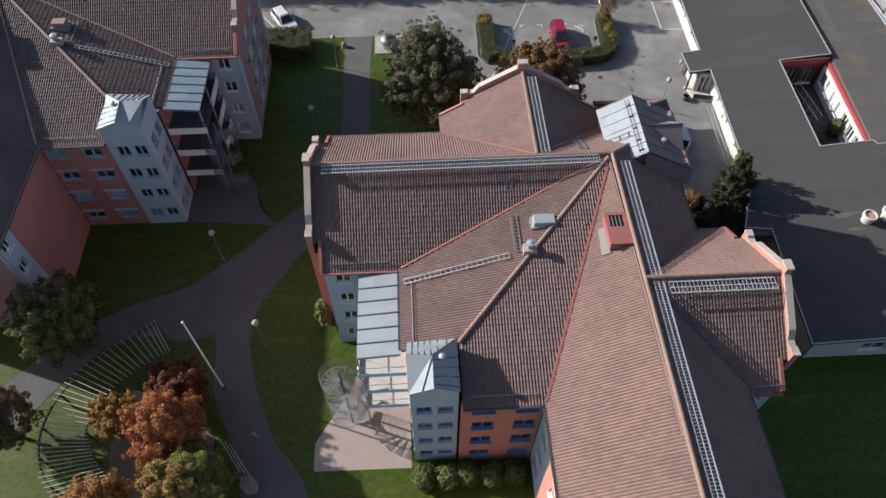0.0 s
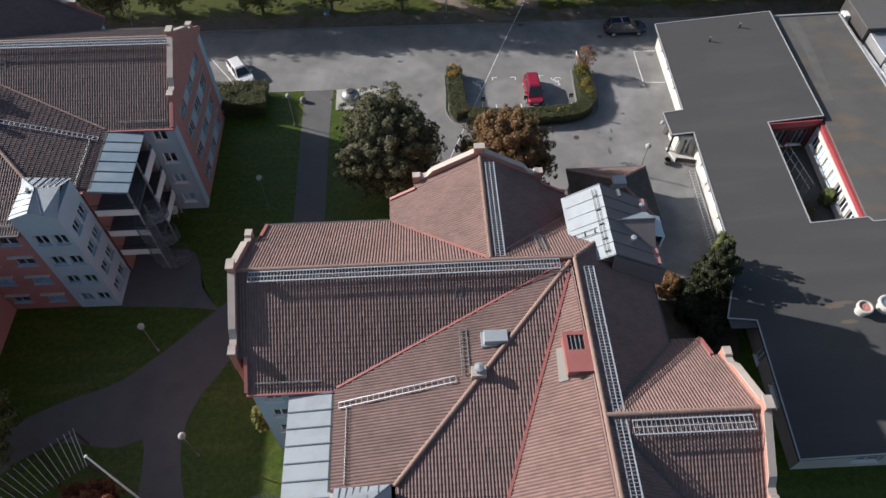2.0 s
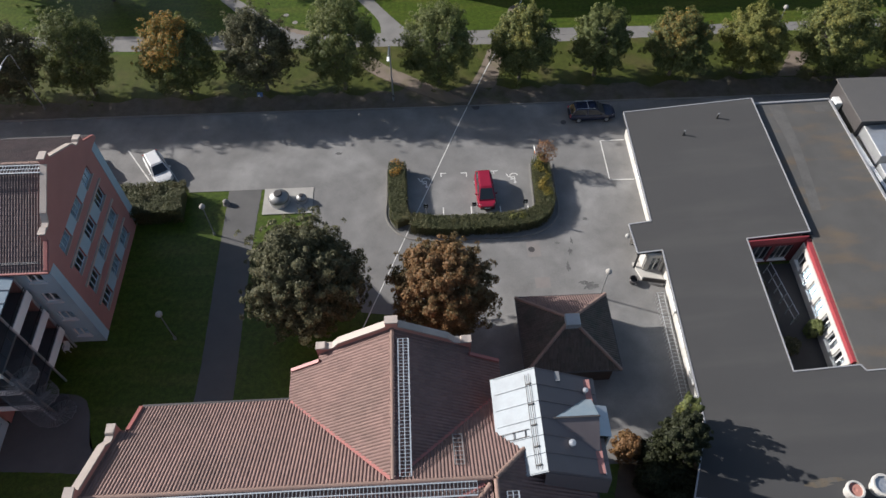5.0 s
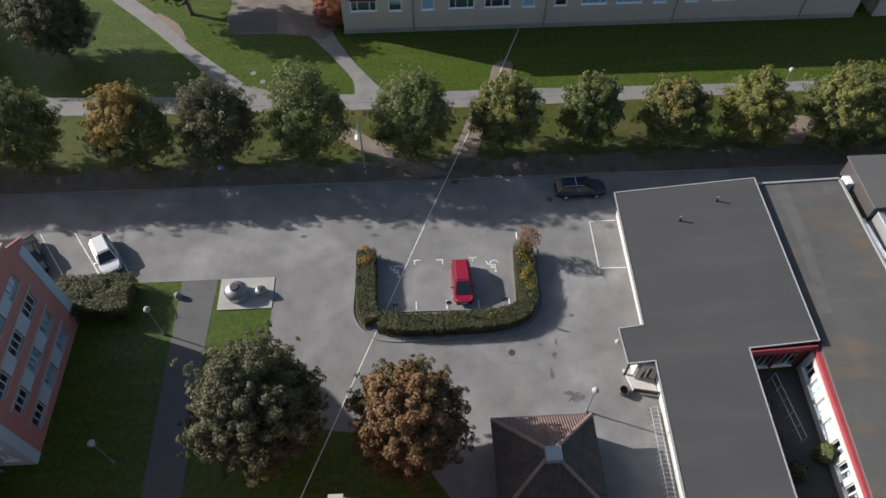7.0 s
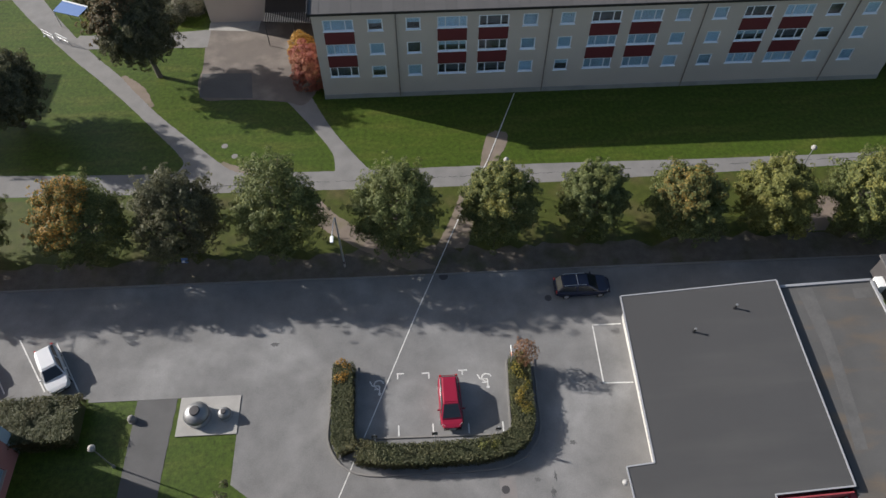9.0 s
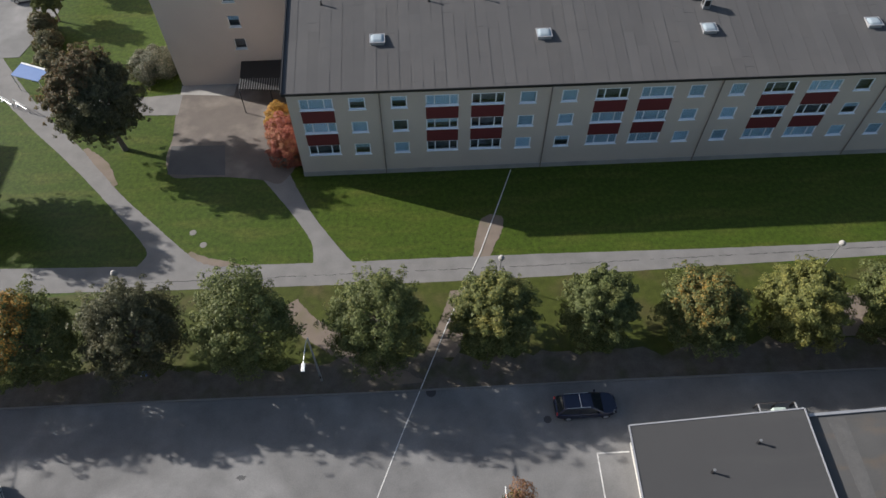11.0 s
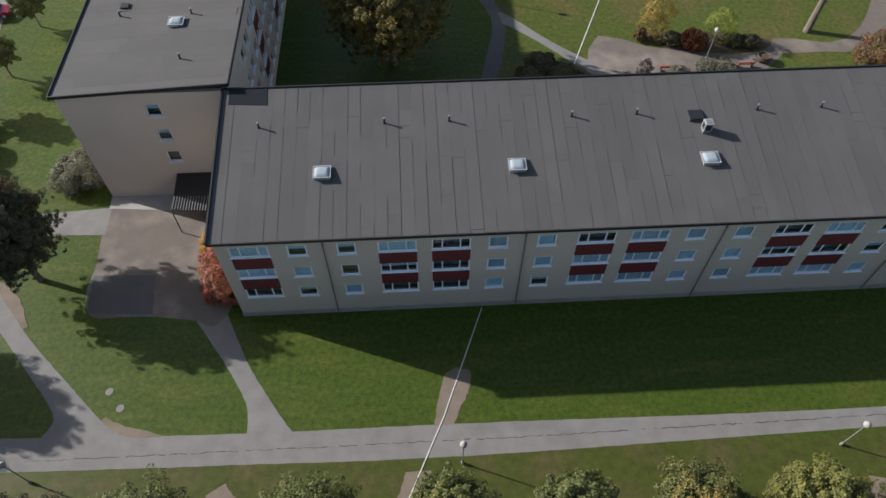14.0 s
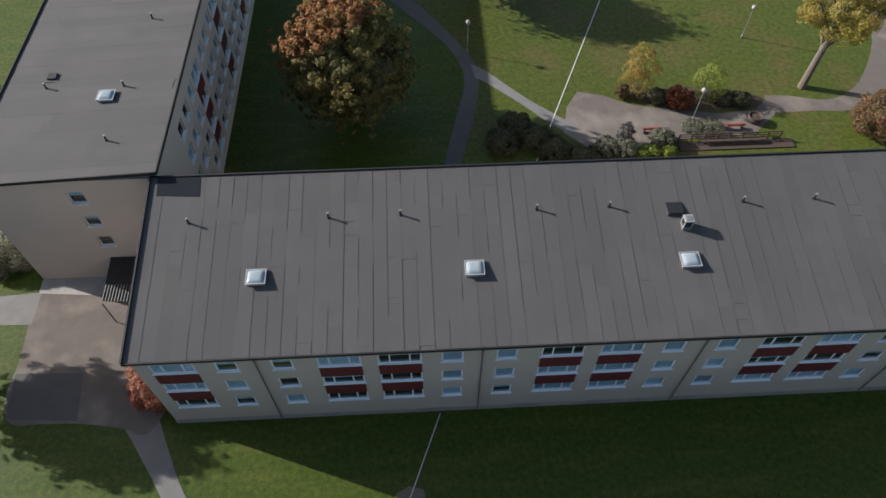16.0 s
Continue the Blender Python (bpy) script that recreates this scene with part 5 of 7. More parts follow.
deck = put_g("roof", M().slab([(GX0 - 0.25, 32.2, zr(32.2)), (GX1 + 0.25, 32.2, zr(32.2)), (GX1 + 0.25, 45.9, zr(45.9)), (GX0 - 0.25, 45.9, zr(45.9))], (0, 0, -0.22)), FELT, lab="low sloping grey felt roof")
put_g("eave_trim", M().bar((GX0 - 0.28, 32.17, zr(32.17) - 0.06), (GX1 + 0.28, 32.17, zr(32.17) - 0.06), 0.07, 0.26), BLACK)
put_g("verge_trim", M().bar((GX0 - 0.28, 32.2, zr(32.2) + 0.02), (GX0 - 0.28, 45.9, zr(45.9) + 0.02), 0.12, 0.3), BLACK)
put_g("back_trim", M().bar((GX0 - 0.28, 45.95, zr(45.95) + 0.02), (GX1 + 0.28, 45.95, zr(45.95) + 0.02), 0.12, 0.2), BLACK)

# wing at right angles
WX0, WX1, WY0, WY1 = -17.2, -3.2, 46.2, 112.0
zwing = lambda x: 12.7 + (13.45 - 12.7) * (x - WX0) / (WX1 - WX0)
fr = Frame((WX0, WY0), (1, 0), (0, -1))
wops = [(6.82, z, 8.02, z + 1.3) for z in (4.57, 7.26, 10.08)]
w = put_g("wall", wall_mesh(fr, WX1 - WX0, -0.3, 12.6, wops), GREY_BRICK)
for o in wops:
    window(put_g, w, fr, *o, WHITE, (), WHITE, 0.5)
fr = Frame((WX1, WY0), (0, 1), (1, 0))
wops = []
for i in range(12):
    y = 6.0 + 5.0 * i
    for z in (1.4, 4.2, 7.0, 9.8):
        wops += [(y, z, y + 1.3, z + 1.5), (y + 2.0, z, y + 4.3, z + 1.5)] if i % 2 else [(y + 0.4, z, y + 1.8, z + 1.5), (y + 2.6, z, y + 4.0, z + 1.5)]
w = put_g("wall", wall_mesh(fr, WY1 - WY0, -0.3, 13.0, wops), GREY_BRICK)
for o in wops:
    window(put_g, w, fr, *o, WHITE, (0.5,) if o[2] - o[0] > 1.5 else (), WHITE, 0.8)
    if o[2] - o[0] > 1.5 and o[1] > 3:
        m = M()
        fr.box(m, o[0], o[1] - 1.45, 0.0, o[2], o[1] - 0.06, 0.05)
        put_g("spandrel_panel", m, PANEL_RED, w)
for a, b, nrm in (((WX0, WY1), (WX0, WY0), (-1, 0)), ((WX1, WY1), (WX0, WY1), (0, 1))):
    f2 = Frame(a, Vector(b) - Vector(a), nrm)
    put_g("wall", wall_mesh(f2, (Vector(b) - Vector(a)).length, -0.3, 12.5, []), GREY_BRICK)
wing_deck = put_g("roof", M().slab([(WX0 - 0.25, WY0 - 0.25, zwing(WX0)), (WX1 + 0.25, WY0 - 0.25, zwing(WX1)), (WX1 + 0.25, WY1, zwing(WX1)), (WX0 - 0.25, WY1, zwing(WX0))], (0, 0, -0.22)), FELT, lab="low sloping grey felt roof")
m = M().bar((WX0 - 0.28, WY0 - 0.28, zwing(WX0) + 0.0), (WX1 + 0.28, WY0 - 0.28, zwing(WX1) + 0.0), 0.1, 0.3)
m.bar((WX0 - 0.28, WY0 - 0.28, zwing(WX0)), (WX0 - 0.28, WY1, zwing(WX0)), 0.1, 0.3).bar((WX1 + 0.28, WY0 - 0.28, zwing(WX1)), (WX1 + 0.28, WY1, zwing(WX1)), 0.1, 0.3)
put_g("verge_trim", m, BLACK)
# Dark blue-grey rectangle laid on the roof next to the wing.
put_g("felt_patch", M().slab([(-2.85, 44.4, zr(44.4) + 0.01), (0.25, 44.2, zr(44.2) + 0.01), (0.15, 45.8, zr(45.8) + 0.01), (-2.9, 45.85, zr(45.85) + 0.01)], (0, 0, 0.035)), DARK_SHEET, lab="smooth dark rectangle at the roof's back corner")
# entrance canopy in the corner
m = M().slab([(-10.2, 46.1, 3.0), (-3.7, 46.1, 3.0), (-3.7, 41.3, 2.9), (-10.0, 41.9, 2.9)], (0, 0, 0.1))
can = put_g("entrance_canopy", m, BLACK, lab="flat black entrance canopy with slatted edge")
for i in range(26):
    x = -9.95 + 6.2 * i / 25
    put_g("slat", M().bar((x, 41.85 - 0.55 * i / 25, 3.04), (x, 43.35 - 0.2 * i / 25, 3.1), 0.06, 0.07), DULL_STEEL, can)
for x in (-9.9, -6.8):
    put_g("post", M().tube((x, 41.6, 0), (x, 41.6, 2.95), 0.05), BLACK, can)

# felt sheets laid up the slope, with slightly raised laps
for name, sheets in (("felt_sheet", [(GX0 - 0.2 + i, 32.25, GX0 + 0.8 + i, 45.85) for i in range(0, 97)]),):
    for i, (a, y0, b, y1) in enumerate(sheets):
        if b > GX1 + 0.2:
            break
        cut = y0 + (y1 - y0) * random.random()
        for p, q in ((y0, cut), (cut + 0.0, y1)):
            if q - p < 0.4:
                continue
            dz = 0.012 + 0.007 * random.random() + (0.005 if i % 2 else 0)
            put_g(name, M().slab([(a, p, zr(p)), (b + 0.05, p, zr(p)), (b + 0.05, q, zr(q)), (a, q, zr(q))], (0, 0, dz)), FELT, deck)
# dark bitumen squeezed out along the laps, broken and uneven
bead_rng = random.Random(77)
bead = M()
for i in range(1, 97):
    x = GX0 - 0.2 + i
    if x > GX1:
        break
    y = 32.3
    heavy = bead_rng.random() ** 2
    while y < 45.6:
        q = min(y + bead_rng.uniform(0.8, 3.5), 45.8)
        if bead_rng.random() < 0.45 + 0.5 * heavy:
            w = 0.01 + 0.016 * heavy + 0.006 * bead_rng.random()
            s = 0.03 * (bead_rng.random() - 0.5)
            bead.slab([(x + s, y, zr(y) + 0.02), (x + s + w, y, zr(y) + 0.02), (x - s + w, q, zr(q) + 0.02), (x - s, q, zr(q) + 0.02)], (0, 0, 0.012))
        y = q
for k in range(46):
    x, y = GX0 + 0.8 + int(bead_rng.uniform(0, 62)), bead_rng.uniform(33, 45)
    bead.slab([(x, y, zr(y) + 0.02), (x + bead_rng.uniform(0.3, 1.0), y + 0.01, zr(y) + 0.02), (x + 0.9, y + 0.04, zr(y) + 0.02), (x, y + 0.03, zr(y) + 0.02)], (0, 0, 0.012))
put_g("lap_bead", bead, LAP, deck, lab="dark bitumen beads along the laps", kind="stuff")


def skylight(spots):
    ob = thing("skylight", "square roof light with a pale domed cover on felt", "skylight", group="roof lights")
    part("kerb", M().box(-0.6, -0.54, -0.25, 0.6, 0.54, 0.2), STEEL, ob)
    m = M()
    for a, b, c, d in ((-0.68, -0.62, 0.68, -0.54), (-0.68, 0.54, 0.68, 0.62), (-0.68, -0.54, -0.6, 0.54), (0.6, -0.54, 0.68, 0.54)):
        m.box(a, b, 0.2, c, d, 0.28)
    part("rim", m, EDGING, ob, "pale metal rim")
    m = M()
    n = 8
    for j in range(n + 1):
        for i in range(n + 1):
            u, v = 2 * i / n - 1, 2 * j / n - 1
            m.v.append((0.6 * u, 0.54 * v, 0.24 + 0.16 * ((1 - u ** 4) * (1 - v ** 4)) ** 0.6))
    m.f = [(j * (n + 1) + i, j * (n + 1) + i + 1, (j + 1) * (n + 1) + i + 1, (j + 1) * (n + 1) + i) for j in range(n) for i in range(n)]
    part("dome", m, material("opal_acrylic", (0.3, 0.35, 0.38), 0.12, bump=0.0, spec=0.6), ob, "pale acrylic dome", smooth=True)
    return place_copies(ob, [pose(*p) for p in spots])


skylight([(4.75, 37.7, zr(37.7)), (19.55, 37.7, zr(37.7)), (34.4, 37.65, zr(37.65)), (49.4, 37.65, zr(37.65)), (64.4, 37.65, zr(37.65)), (-8.5, 54.5, zwing(-8.5)), (-8.5, 70.0, zwing(-8.5))])


def vent_pipe(spots):
    ob = thing("vent_pipe", "short dark roof vent pipe", "vent pipe", group="roof vent pipes")
    part("pipe", M().tube((0, 0, -0.2), (0, 0, 0.48), 0.07, n=10), BLACK, ob)
    part("cap", M().tube((0, 0, 0.48), (0, 0, 0.58), 0.095, n=10), DULL_STEEL, ob)
    part("collar", M().tube((0, 0, -0.1), (0, 0, 0.04), 0.13, n=10), BLACK, ob)
    place_copies(ob, [pose(*s) for s in spots])


vent_pipe([(x, 42.1, zr(42.1)) for x in (-0.3, 9.5, 14.6, 24.3, 29.5, 39.2, 44.4, 54, 60)] + [(-7.36, 49.6, zwing(-7.4)), (-7.38, 55.7, zwing(-7.4)), (-13.8, 56.1, zwing(-13.8)), (-6.8, 64.4, zwing(-6.8))]
          + [(27.0, 1.0, 3.27), (30.63, 2.75, 3.58)])
vb = thing("roof_ventilator", "square roof ventilator with dark sides and pale frame", "ventilator", (34.65, 40.3, zr(40.3)))
vz = zr(40.3)
part("base", M().box(34.35, 40.0, vz - 0.3, 34.98, 40.63, vz + 0.25), DULL_STEEL, vb)
part("louvre", M().box(34.4, 40.05, vz + 0.25, 34.93, 40.58, vz + 0.85), BLACK, vb, "dark louvred sides")
for x, y in ((34.39, 40.04), (34.94, 40.04), (34.39, 40.59), (34.94, 40.59)):
    part("corner_post", M().box(x - 0.04, y - 0.04, vz + 0.25, x + 0.04, y + 0.04, vz + 0.85), EDGING, vb)
part("hood", M().box(34.32, 39.97, vz + 0.85, 35.01, 40.66, vz + 0.94), EDGING, vb, "pale hood", bevel=0.03)
part("cover", M().box(34.46, 40.11, vz + 0.94, 34.87, 40.52, vz + 0.97), DULL_STEEL, vb)
hatch = thing("felt_hatch", "flat dark felt-covered hatch on the roof", "hatch", (34.1, 41.7, zr(41.7)))
part("lid", M().box(33.6, 41.2, zr(41.3) - 0.1, 34.7, 42.2, zr(42.2) + 0.1), DARK_SHEET, hatch)
part("rim", M().box(33.55, 41.15, zr(41.3) - 0.1, 34.75, 42.25, zr(42.2) + 0.04), FELT_DARK, hatch)
vb2 = thing("roof_curb", "low grey roof curb with a dark inset", "roof curb", (-13.6, 57.4, zwing(-13.6)))
part("curb", M().box(-14.2, 56.8, zwing(-14) - 0.1, -12.9, 58.0, zwing(-14) + 0.07), FELT, vb2)
part("inset", M().box(-14.0, 57.1, zwing(-14) + 0.07, -13.3, 57.8, zwing(-14) + 0.22), BLACK, vb2)
for i in range(52):
    a = WY0 - 0.2 + i
    cut = WX0 + (WX1 - WX0) * random.random()
    for p, q in ((WX0 - 0.2, cut), (cut, WX1 + 0.2)):
        if q - p > 0.4:
            dz = 0.012 + 0.007 * random.random() + (0.005 if i % 2 else 0)
            put_g("felt_sheet", M().slab([(p, a, zwing(p)), (q, a, zwing(q)), (q, a + 1.05, zwing(q)), (p, a + 1.05, zwing(p))], (0, 0, dz)), FELT, wing_deck)


# ---- next block along the row ----
nxt = thing("apartment_block", "further beige brick apartment block beside a gap", "house", (76, 39, 0))
fr = Frame((58.7, 32.46), (1, 0), (0, -1))
nops = [(1.6 + 3.0 * i, z, 3.2 + 3.0 * i, z + 1.28) for i in range(11) for z in SILLS]
put_n = lambda name, m, mat, parent=None, *rest: part(name, m, mat, parent or nxt, *rest)
w = put_n("wall", wall_mesh(fr, 36, -0.3, 10.35, nops), GREY_BRICK)
for o in nops:
    window(put_n, w, fr, *o, WHITE, (), WHITE, 0.9)
put_n("body", M().box(58.7, 33.2, -0.3, 94.7, 45.6, 10.3), GREY_BRICK)
put_n("roof", M().slab([(58.5, 32.2, zr(32.2)), (94.9, 32.2, zr(32.2)), (94.9, 45.9, zr(45.9)), (58.5, 45.9, zr(45.9))], (0, 0, -0.25)), FELT)
put_n("eave_trim", M().bar((58.5, 32.17, zr(32.17) - 0.06), (94.9, 32.17, zr(32.17) - 0.06), 0.07, 0.26), BLACK)
for x in (58.75, 94.6):
    put_n("end_wall", M().slab([(x, 32.8, 10.2), (x, 45.6, 10.2), (x, 45.6, zr(45.6) - 0.2), (x, 32.8, zr(32.8) - 0.2)], (0.3 if x < 60 else -0.3, 0, 0)), GREY_BRICK)
put_n("back_wall", M().box(59.0, 45.3, 10.2, 94.4, 45.6, 12.6), GREY_BRICK)

# ---- small brick house west of the lawn ----
out = thing("brick_house", "low beige brick house west of the lawn", "house", (-56, 41.6, 0))
part("wall", M().box(-62, 38.5, -0.2, -50.6, 44.7, 8.8), GREY_BRICK, out)
part("roof", M().box(-62.2, 38.3, 8.8, -50.4, 44.9, 9.05), FELT, out)
part("roof_edging", M().bar((-50.36, 38.3, 8.95), (-50.36, 44.9, 8.95), 0.08, 0.3), BLACK, out)


# ---- flat-roofed school building ----
school = thing("school_building", "single-storey white building with a dark felt flat roof", "building", (28, -12, 0))


def put_s(name, m, mat, parent=None, lab="", smooth=False, bevel=0.0, kind=""):
    return part(name, m, mat, parent or school, lab, smooth, bevel, kind)


fz = lambda x: 2.8 + 0.085 * (x - 21.5)
main_roof = [(22.15, 4.75), (34.55, 4.95), (34.4, -11.3), (29.13, -11.45), (28.85, -23.6), (33.7, -23.5), (33.95, -24.0), (48, -24.0), (48, -43.6), (21.1, -43.4), (21.6, -32.4), (19.46, -32.0), (21.5, -27.1), (22.04, -11.84), (19.96, -11.9), (19.85, -8.85), (21.8, -8.72)]
put_s("roof", M().slab([(x, y, fz(x)) for x, y in main_roof], (0, 0, -0.3)), FELT_DARK, lab="dark grey felt flat roof")
n = len(main_roof)
for i in range(n):
    a, b = main_roof[i], main_roof[(i + 1) % n]
    put_s("roof_edging", M().bar((*a, fz(a[0]) + 0.0), (*b, fz(b[0]) + 0.0), 0.1, 0.1), EDGING, lab="pale metal roof edging")
east = [(34.85, 4.55), (42.37, 4.8), (42.57, -7.55), (43.96, -24.0), (34.0, -24.0), (33.9, -23.0), (34.6, -11.4)]
low = put_s("lower_roof", M().prism(east, 2.9, 3.5), FELT_STAINED, lab="stained lower felt roof with rusty marks")
for a, b in zip(east[:4], east[1:4]):
    put_s("roof_edging", M().bar((*a, 3.55), (*b, 3.55), 0.2, 0.16), EDGING)
put_s("felt_strip", M().prism(smooth_line([(36.1, 4.3), (36.35, -0.85), (36.14, -4.3), (35.6, -8.8)], 12) + smooth_line([(36.5, -8.8), (36.94, -5.36), (37.38, -0.17), (37.4, 4.3)], 12), 3.46, 3.506), FELT_PALE, low, "paler weathered strip of felt")
put_s("felt_patch", M().prism([(40.6, 4.1), (42.1, 4.15), (41.95, 3.2), (40.45, 3.15)], 3.46, 3.507), FELT_PALE, low)
put_s("upstand", M().prism([(34.57, 4.8), (34.85, 4.8), (34.8, -11.4), (34.42, -11.4)], 3.1, 3.58), BLACK)

def s_wall(a, b, nrm, ops, mat=OFF_WHITE, z1=2.5, frame_mat=WHITE, posts=(0.5,)):
    f = Frame(a, Vector(b) - Vector(a), nrm)
    w = put_s("wall", wall_mesh(f, (Vector(b) - Vector(a)).length, -0.3, z1, ops, 0.25), mat)
    for o in ops:
        window(put_s, w, f, *o, frame_mat, posts, WHITE, 0.5)


s_wall((22.75, 4.4), (22.5, -8.6), (-1, 0), [(2 + 3 * i, 0.9, 4 + 3 * i, 2.0) for i in range(3)])
s_wall((22.75, 4.4), (34.2, 4.6), (0, 1), [])
s_wall((22.5, -8.6), (20.5, -8.9), (0, 1), [])
s_wall((22.6, -12.0), (22.1, -27.0), (-1, 0), [(2.5 + 3.2 * i, 0.9, 4.7 + 3.2 * i, 2.0) for i in range(4)])
# Southern stretch takes darker concrete to imitate the house's shade on it.
s_wall((22.1, -27.0), (21.6, -43.2), (-1, 0), [(7, 0.05, 8.0, 2.1), (10, 0.9, 12, 2.0)], CONCRETE)
s_wall((34.2, 4.6), (34.2, -11.0), (1, 0), [], z1=3.3)
s_wall((21.6, -43.2), (48, -43.3), (0, -1), [(4 + 3 * i, 0.9, 6 + 3 * i, 2.0) for i in range(4)], z1=2.6)
# courtyard walls
s_wall((29.2, -11.7), (34.3, -11.55), (0, -1), [(0.9, 0.3, 2.5, 2.4), (2.8, 0.3, 4.4, 2.4)], PANEL_RED, posts=(0.33, 0.66), frame_mat=STEEL, z1=3.0)
s_wall((28.8, -11.6), (28.6, -23.5), (1, 0), [(1.5 + 2.5 * i, 0.9, 3.2 + 2.5 * i, 2.2) for i in range(4)], OFF_WHITE, z1=3.0)
s_wall((33.6, -22.9), (34.1, -11.7), (-1, 0), [(0.4 + 1.55 * i, 0.9, 1.5 + 1.55 * i, 2.4) for i in range(7)], OFF_WHITE, 2.9)
put_s("fascia", M().bar((33.85, -23.0, 3.1), (34.4, -11.6, 3.1), 0.4, 0.4), CRIMSON, lab="red sheet fascia")
put_s("fascia", M().bar((29.2, -11.8, 3.2), (34.3, -11.62, 3.35), 0.1, 0.7), CRIMSON)
s_wall((28.7, -23.75), (33.6, -23.7), (0, 1), [], z1=3.0)
# Floor takes the dark felt colour to show the courtyard's deep shade.
solid("courtyard_ground", M().prism([(28.9, -23.6), (33.6, -23.4), (34.1, -11.9), (29.2, -11.9)], -0.2, 0.05), FELT_DARK, "inner courtyard floor coloured dark for its shade", "ground", kind="structure")
m = M()
for z in (0.9, 1.7):
    m.bar((31.4, -12.8, z), (32.0, -17.9, z), 0.05, 0.05)
for t in np.linspace(0, 1, 6):
    m.bar((31.4 + 0.6 * t, -12.8 - 5.1 * t, 0), (31.4 + 0.6 * t, -12.8 - 5.1 * t, 1.7), 0.05, 0.05)
solid("courtyard_trellis", m, STEEL, "thin metal trellis in the inner courtyard", "trellis")
# entrance porch
put_s("porch_post", M().tube((20.3, -11.6, 0), (20.3, -11.6, 2.5), 0.1, n=10), BLACK)
put_s("porch_wall", M().box(20.9, -12.0, 0, 21.05, -9.2, 2.5), OFF_WHITE)
s_wall((21.0, -12.1), (22.5, -12.15), (0, -1), [(0.3, 0.1, 1.2, 2.1)], z1=2.5)
put_s("porch_floor", M().prism([(20.2, -11.2), (22.5, -11.2), (22.5, -13.4), (20.7, -13.0)], 0, 0.22), OFF_WHITE, lab="pale concrete landing")
put_s("porch_rail", M().bar((20.6, -13.1, 0.5), (22.5, -13.5, 0.5), 0.08, 0.5), DARK_METAL)
put_s("planter", M().lathe([(0.3, 0), (0.42, 0.5), (0.36, 0.55), (0.3, 0.45)], (19.9, -13.1, 0), 14), DARK_METAL)
put_s("wall_lamp", M().lathe([(0.0, 0.32), (0.16, 0.24), (0.22, 0.06), (0.14, -0.1), (0, -0.14)], (19.65, -9.8, 2.2), 14), GLOBE)
put_s("door_canopy", M().slab([(19.5, -32.9, 2.5), (21.6, -33.0, 2.6), (21.6, -32.3, 2.6), (19.5, -32.0, 2.5)], (0, 0, 0.1)), DARK_METAL)
# rooftop plant at the far corner
pl = thing("plant_room", "grey sheet-clad rooftop plant room with ducts", "plant room", (45, 2, 3.2))
part("body", M().box(43.4, 0.6, 2.6, 62, 6.2, 4.6), DARK_METAL, pl)
part("roof", M().box(43.2, 0.4, 4.6, 62, 6.4, 4.75), FELT, pl)
part("duct", M().box(43.8, -3.4, 2.6, 46.6, 0.6, 4.1), STEEL, pl, bevel=0.06)
part("duct_box", M().box(43.6, -5.4, 2.6, 45.0, -3.9, 3.7), STEEL, pl, bevel=0.04)
part("elbow", M().box(42.7, 4.0, 2.6, 43.4, 5.0, 3.7), WHITE, pl, bevel=0.08)
part("far_roof", M().prism([(43.2, 0.4), (64, 0.4), (64, -26), (44.6, -24)], 2.6, 2.9), FELT_STAINED, pl)
part("far_edging", M().bar((42.9, 0.4, 3.1), (44.5, -24, 3.1), 0.35, 0.3), STEEL, pl)
# two round roof fans
for x, y, s in ((29.5, -32.45, 0.76), (31.35, -32.3, 0.95)):
    fan = thing("roof_fan", "round white roof fan housing on felt", "roof fan", (x, y, fz(x)), group="roof fans")
    part("drum", M().lathe([(s * 0.6, -0.05), (s * 0.6, 0.55), (s * 0.8, 0.6), (s * 0.8, 0.8), (s * 0.74, 0.86), (s * 0.62, 0.86), (s * 0.6, 0.7)], (x, y, fz(x)), 20), OFF_WHITE, fan)
    part("inside", M().lathe([(s * 0.61, 0.72), (s * 0.2, 0.74), (0.0, 0.7)], (x, y, fz(x)), 20), CORAL if s < 0.8 else STEEL, fan)
rng = random.Random(12)
for k, (x, y) in enumerate(((27.6, -31.75), (28.5, -31.5), (28.4, -33.2))):
    a, b = rng.uniform(0.9, 1.4), rng.uniform(0.18, 0.26)
    edge = [(x + a * math.cos(t) * (0.75 + 0.6 * noise.noise((3 * math.cos(t), 3 * math.sin(t), k))), y + b * math.sin(t) * (0.85 + 0.45 * noise.noise((3 * math.cos(t), 3 * math.sin(t), k + 40)))) for t in np.linspace(0, 6.1, 30)]
    solid("rust_stain", M().slab([(px, py, fz(px) - 0.02) for px, py in edge], (0, 0, 0.024 + 0.0008 * k)), RUST_FELT, "rusty orange stain on the felt roof", "stain", kind="structure")

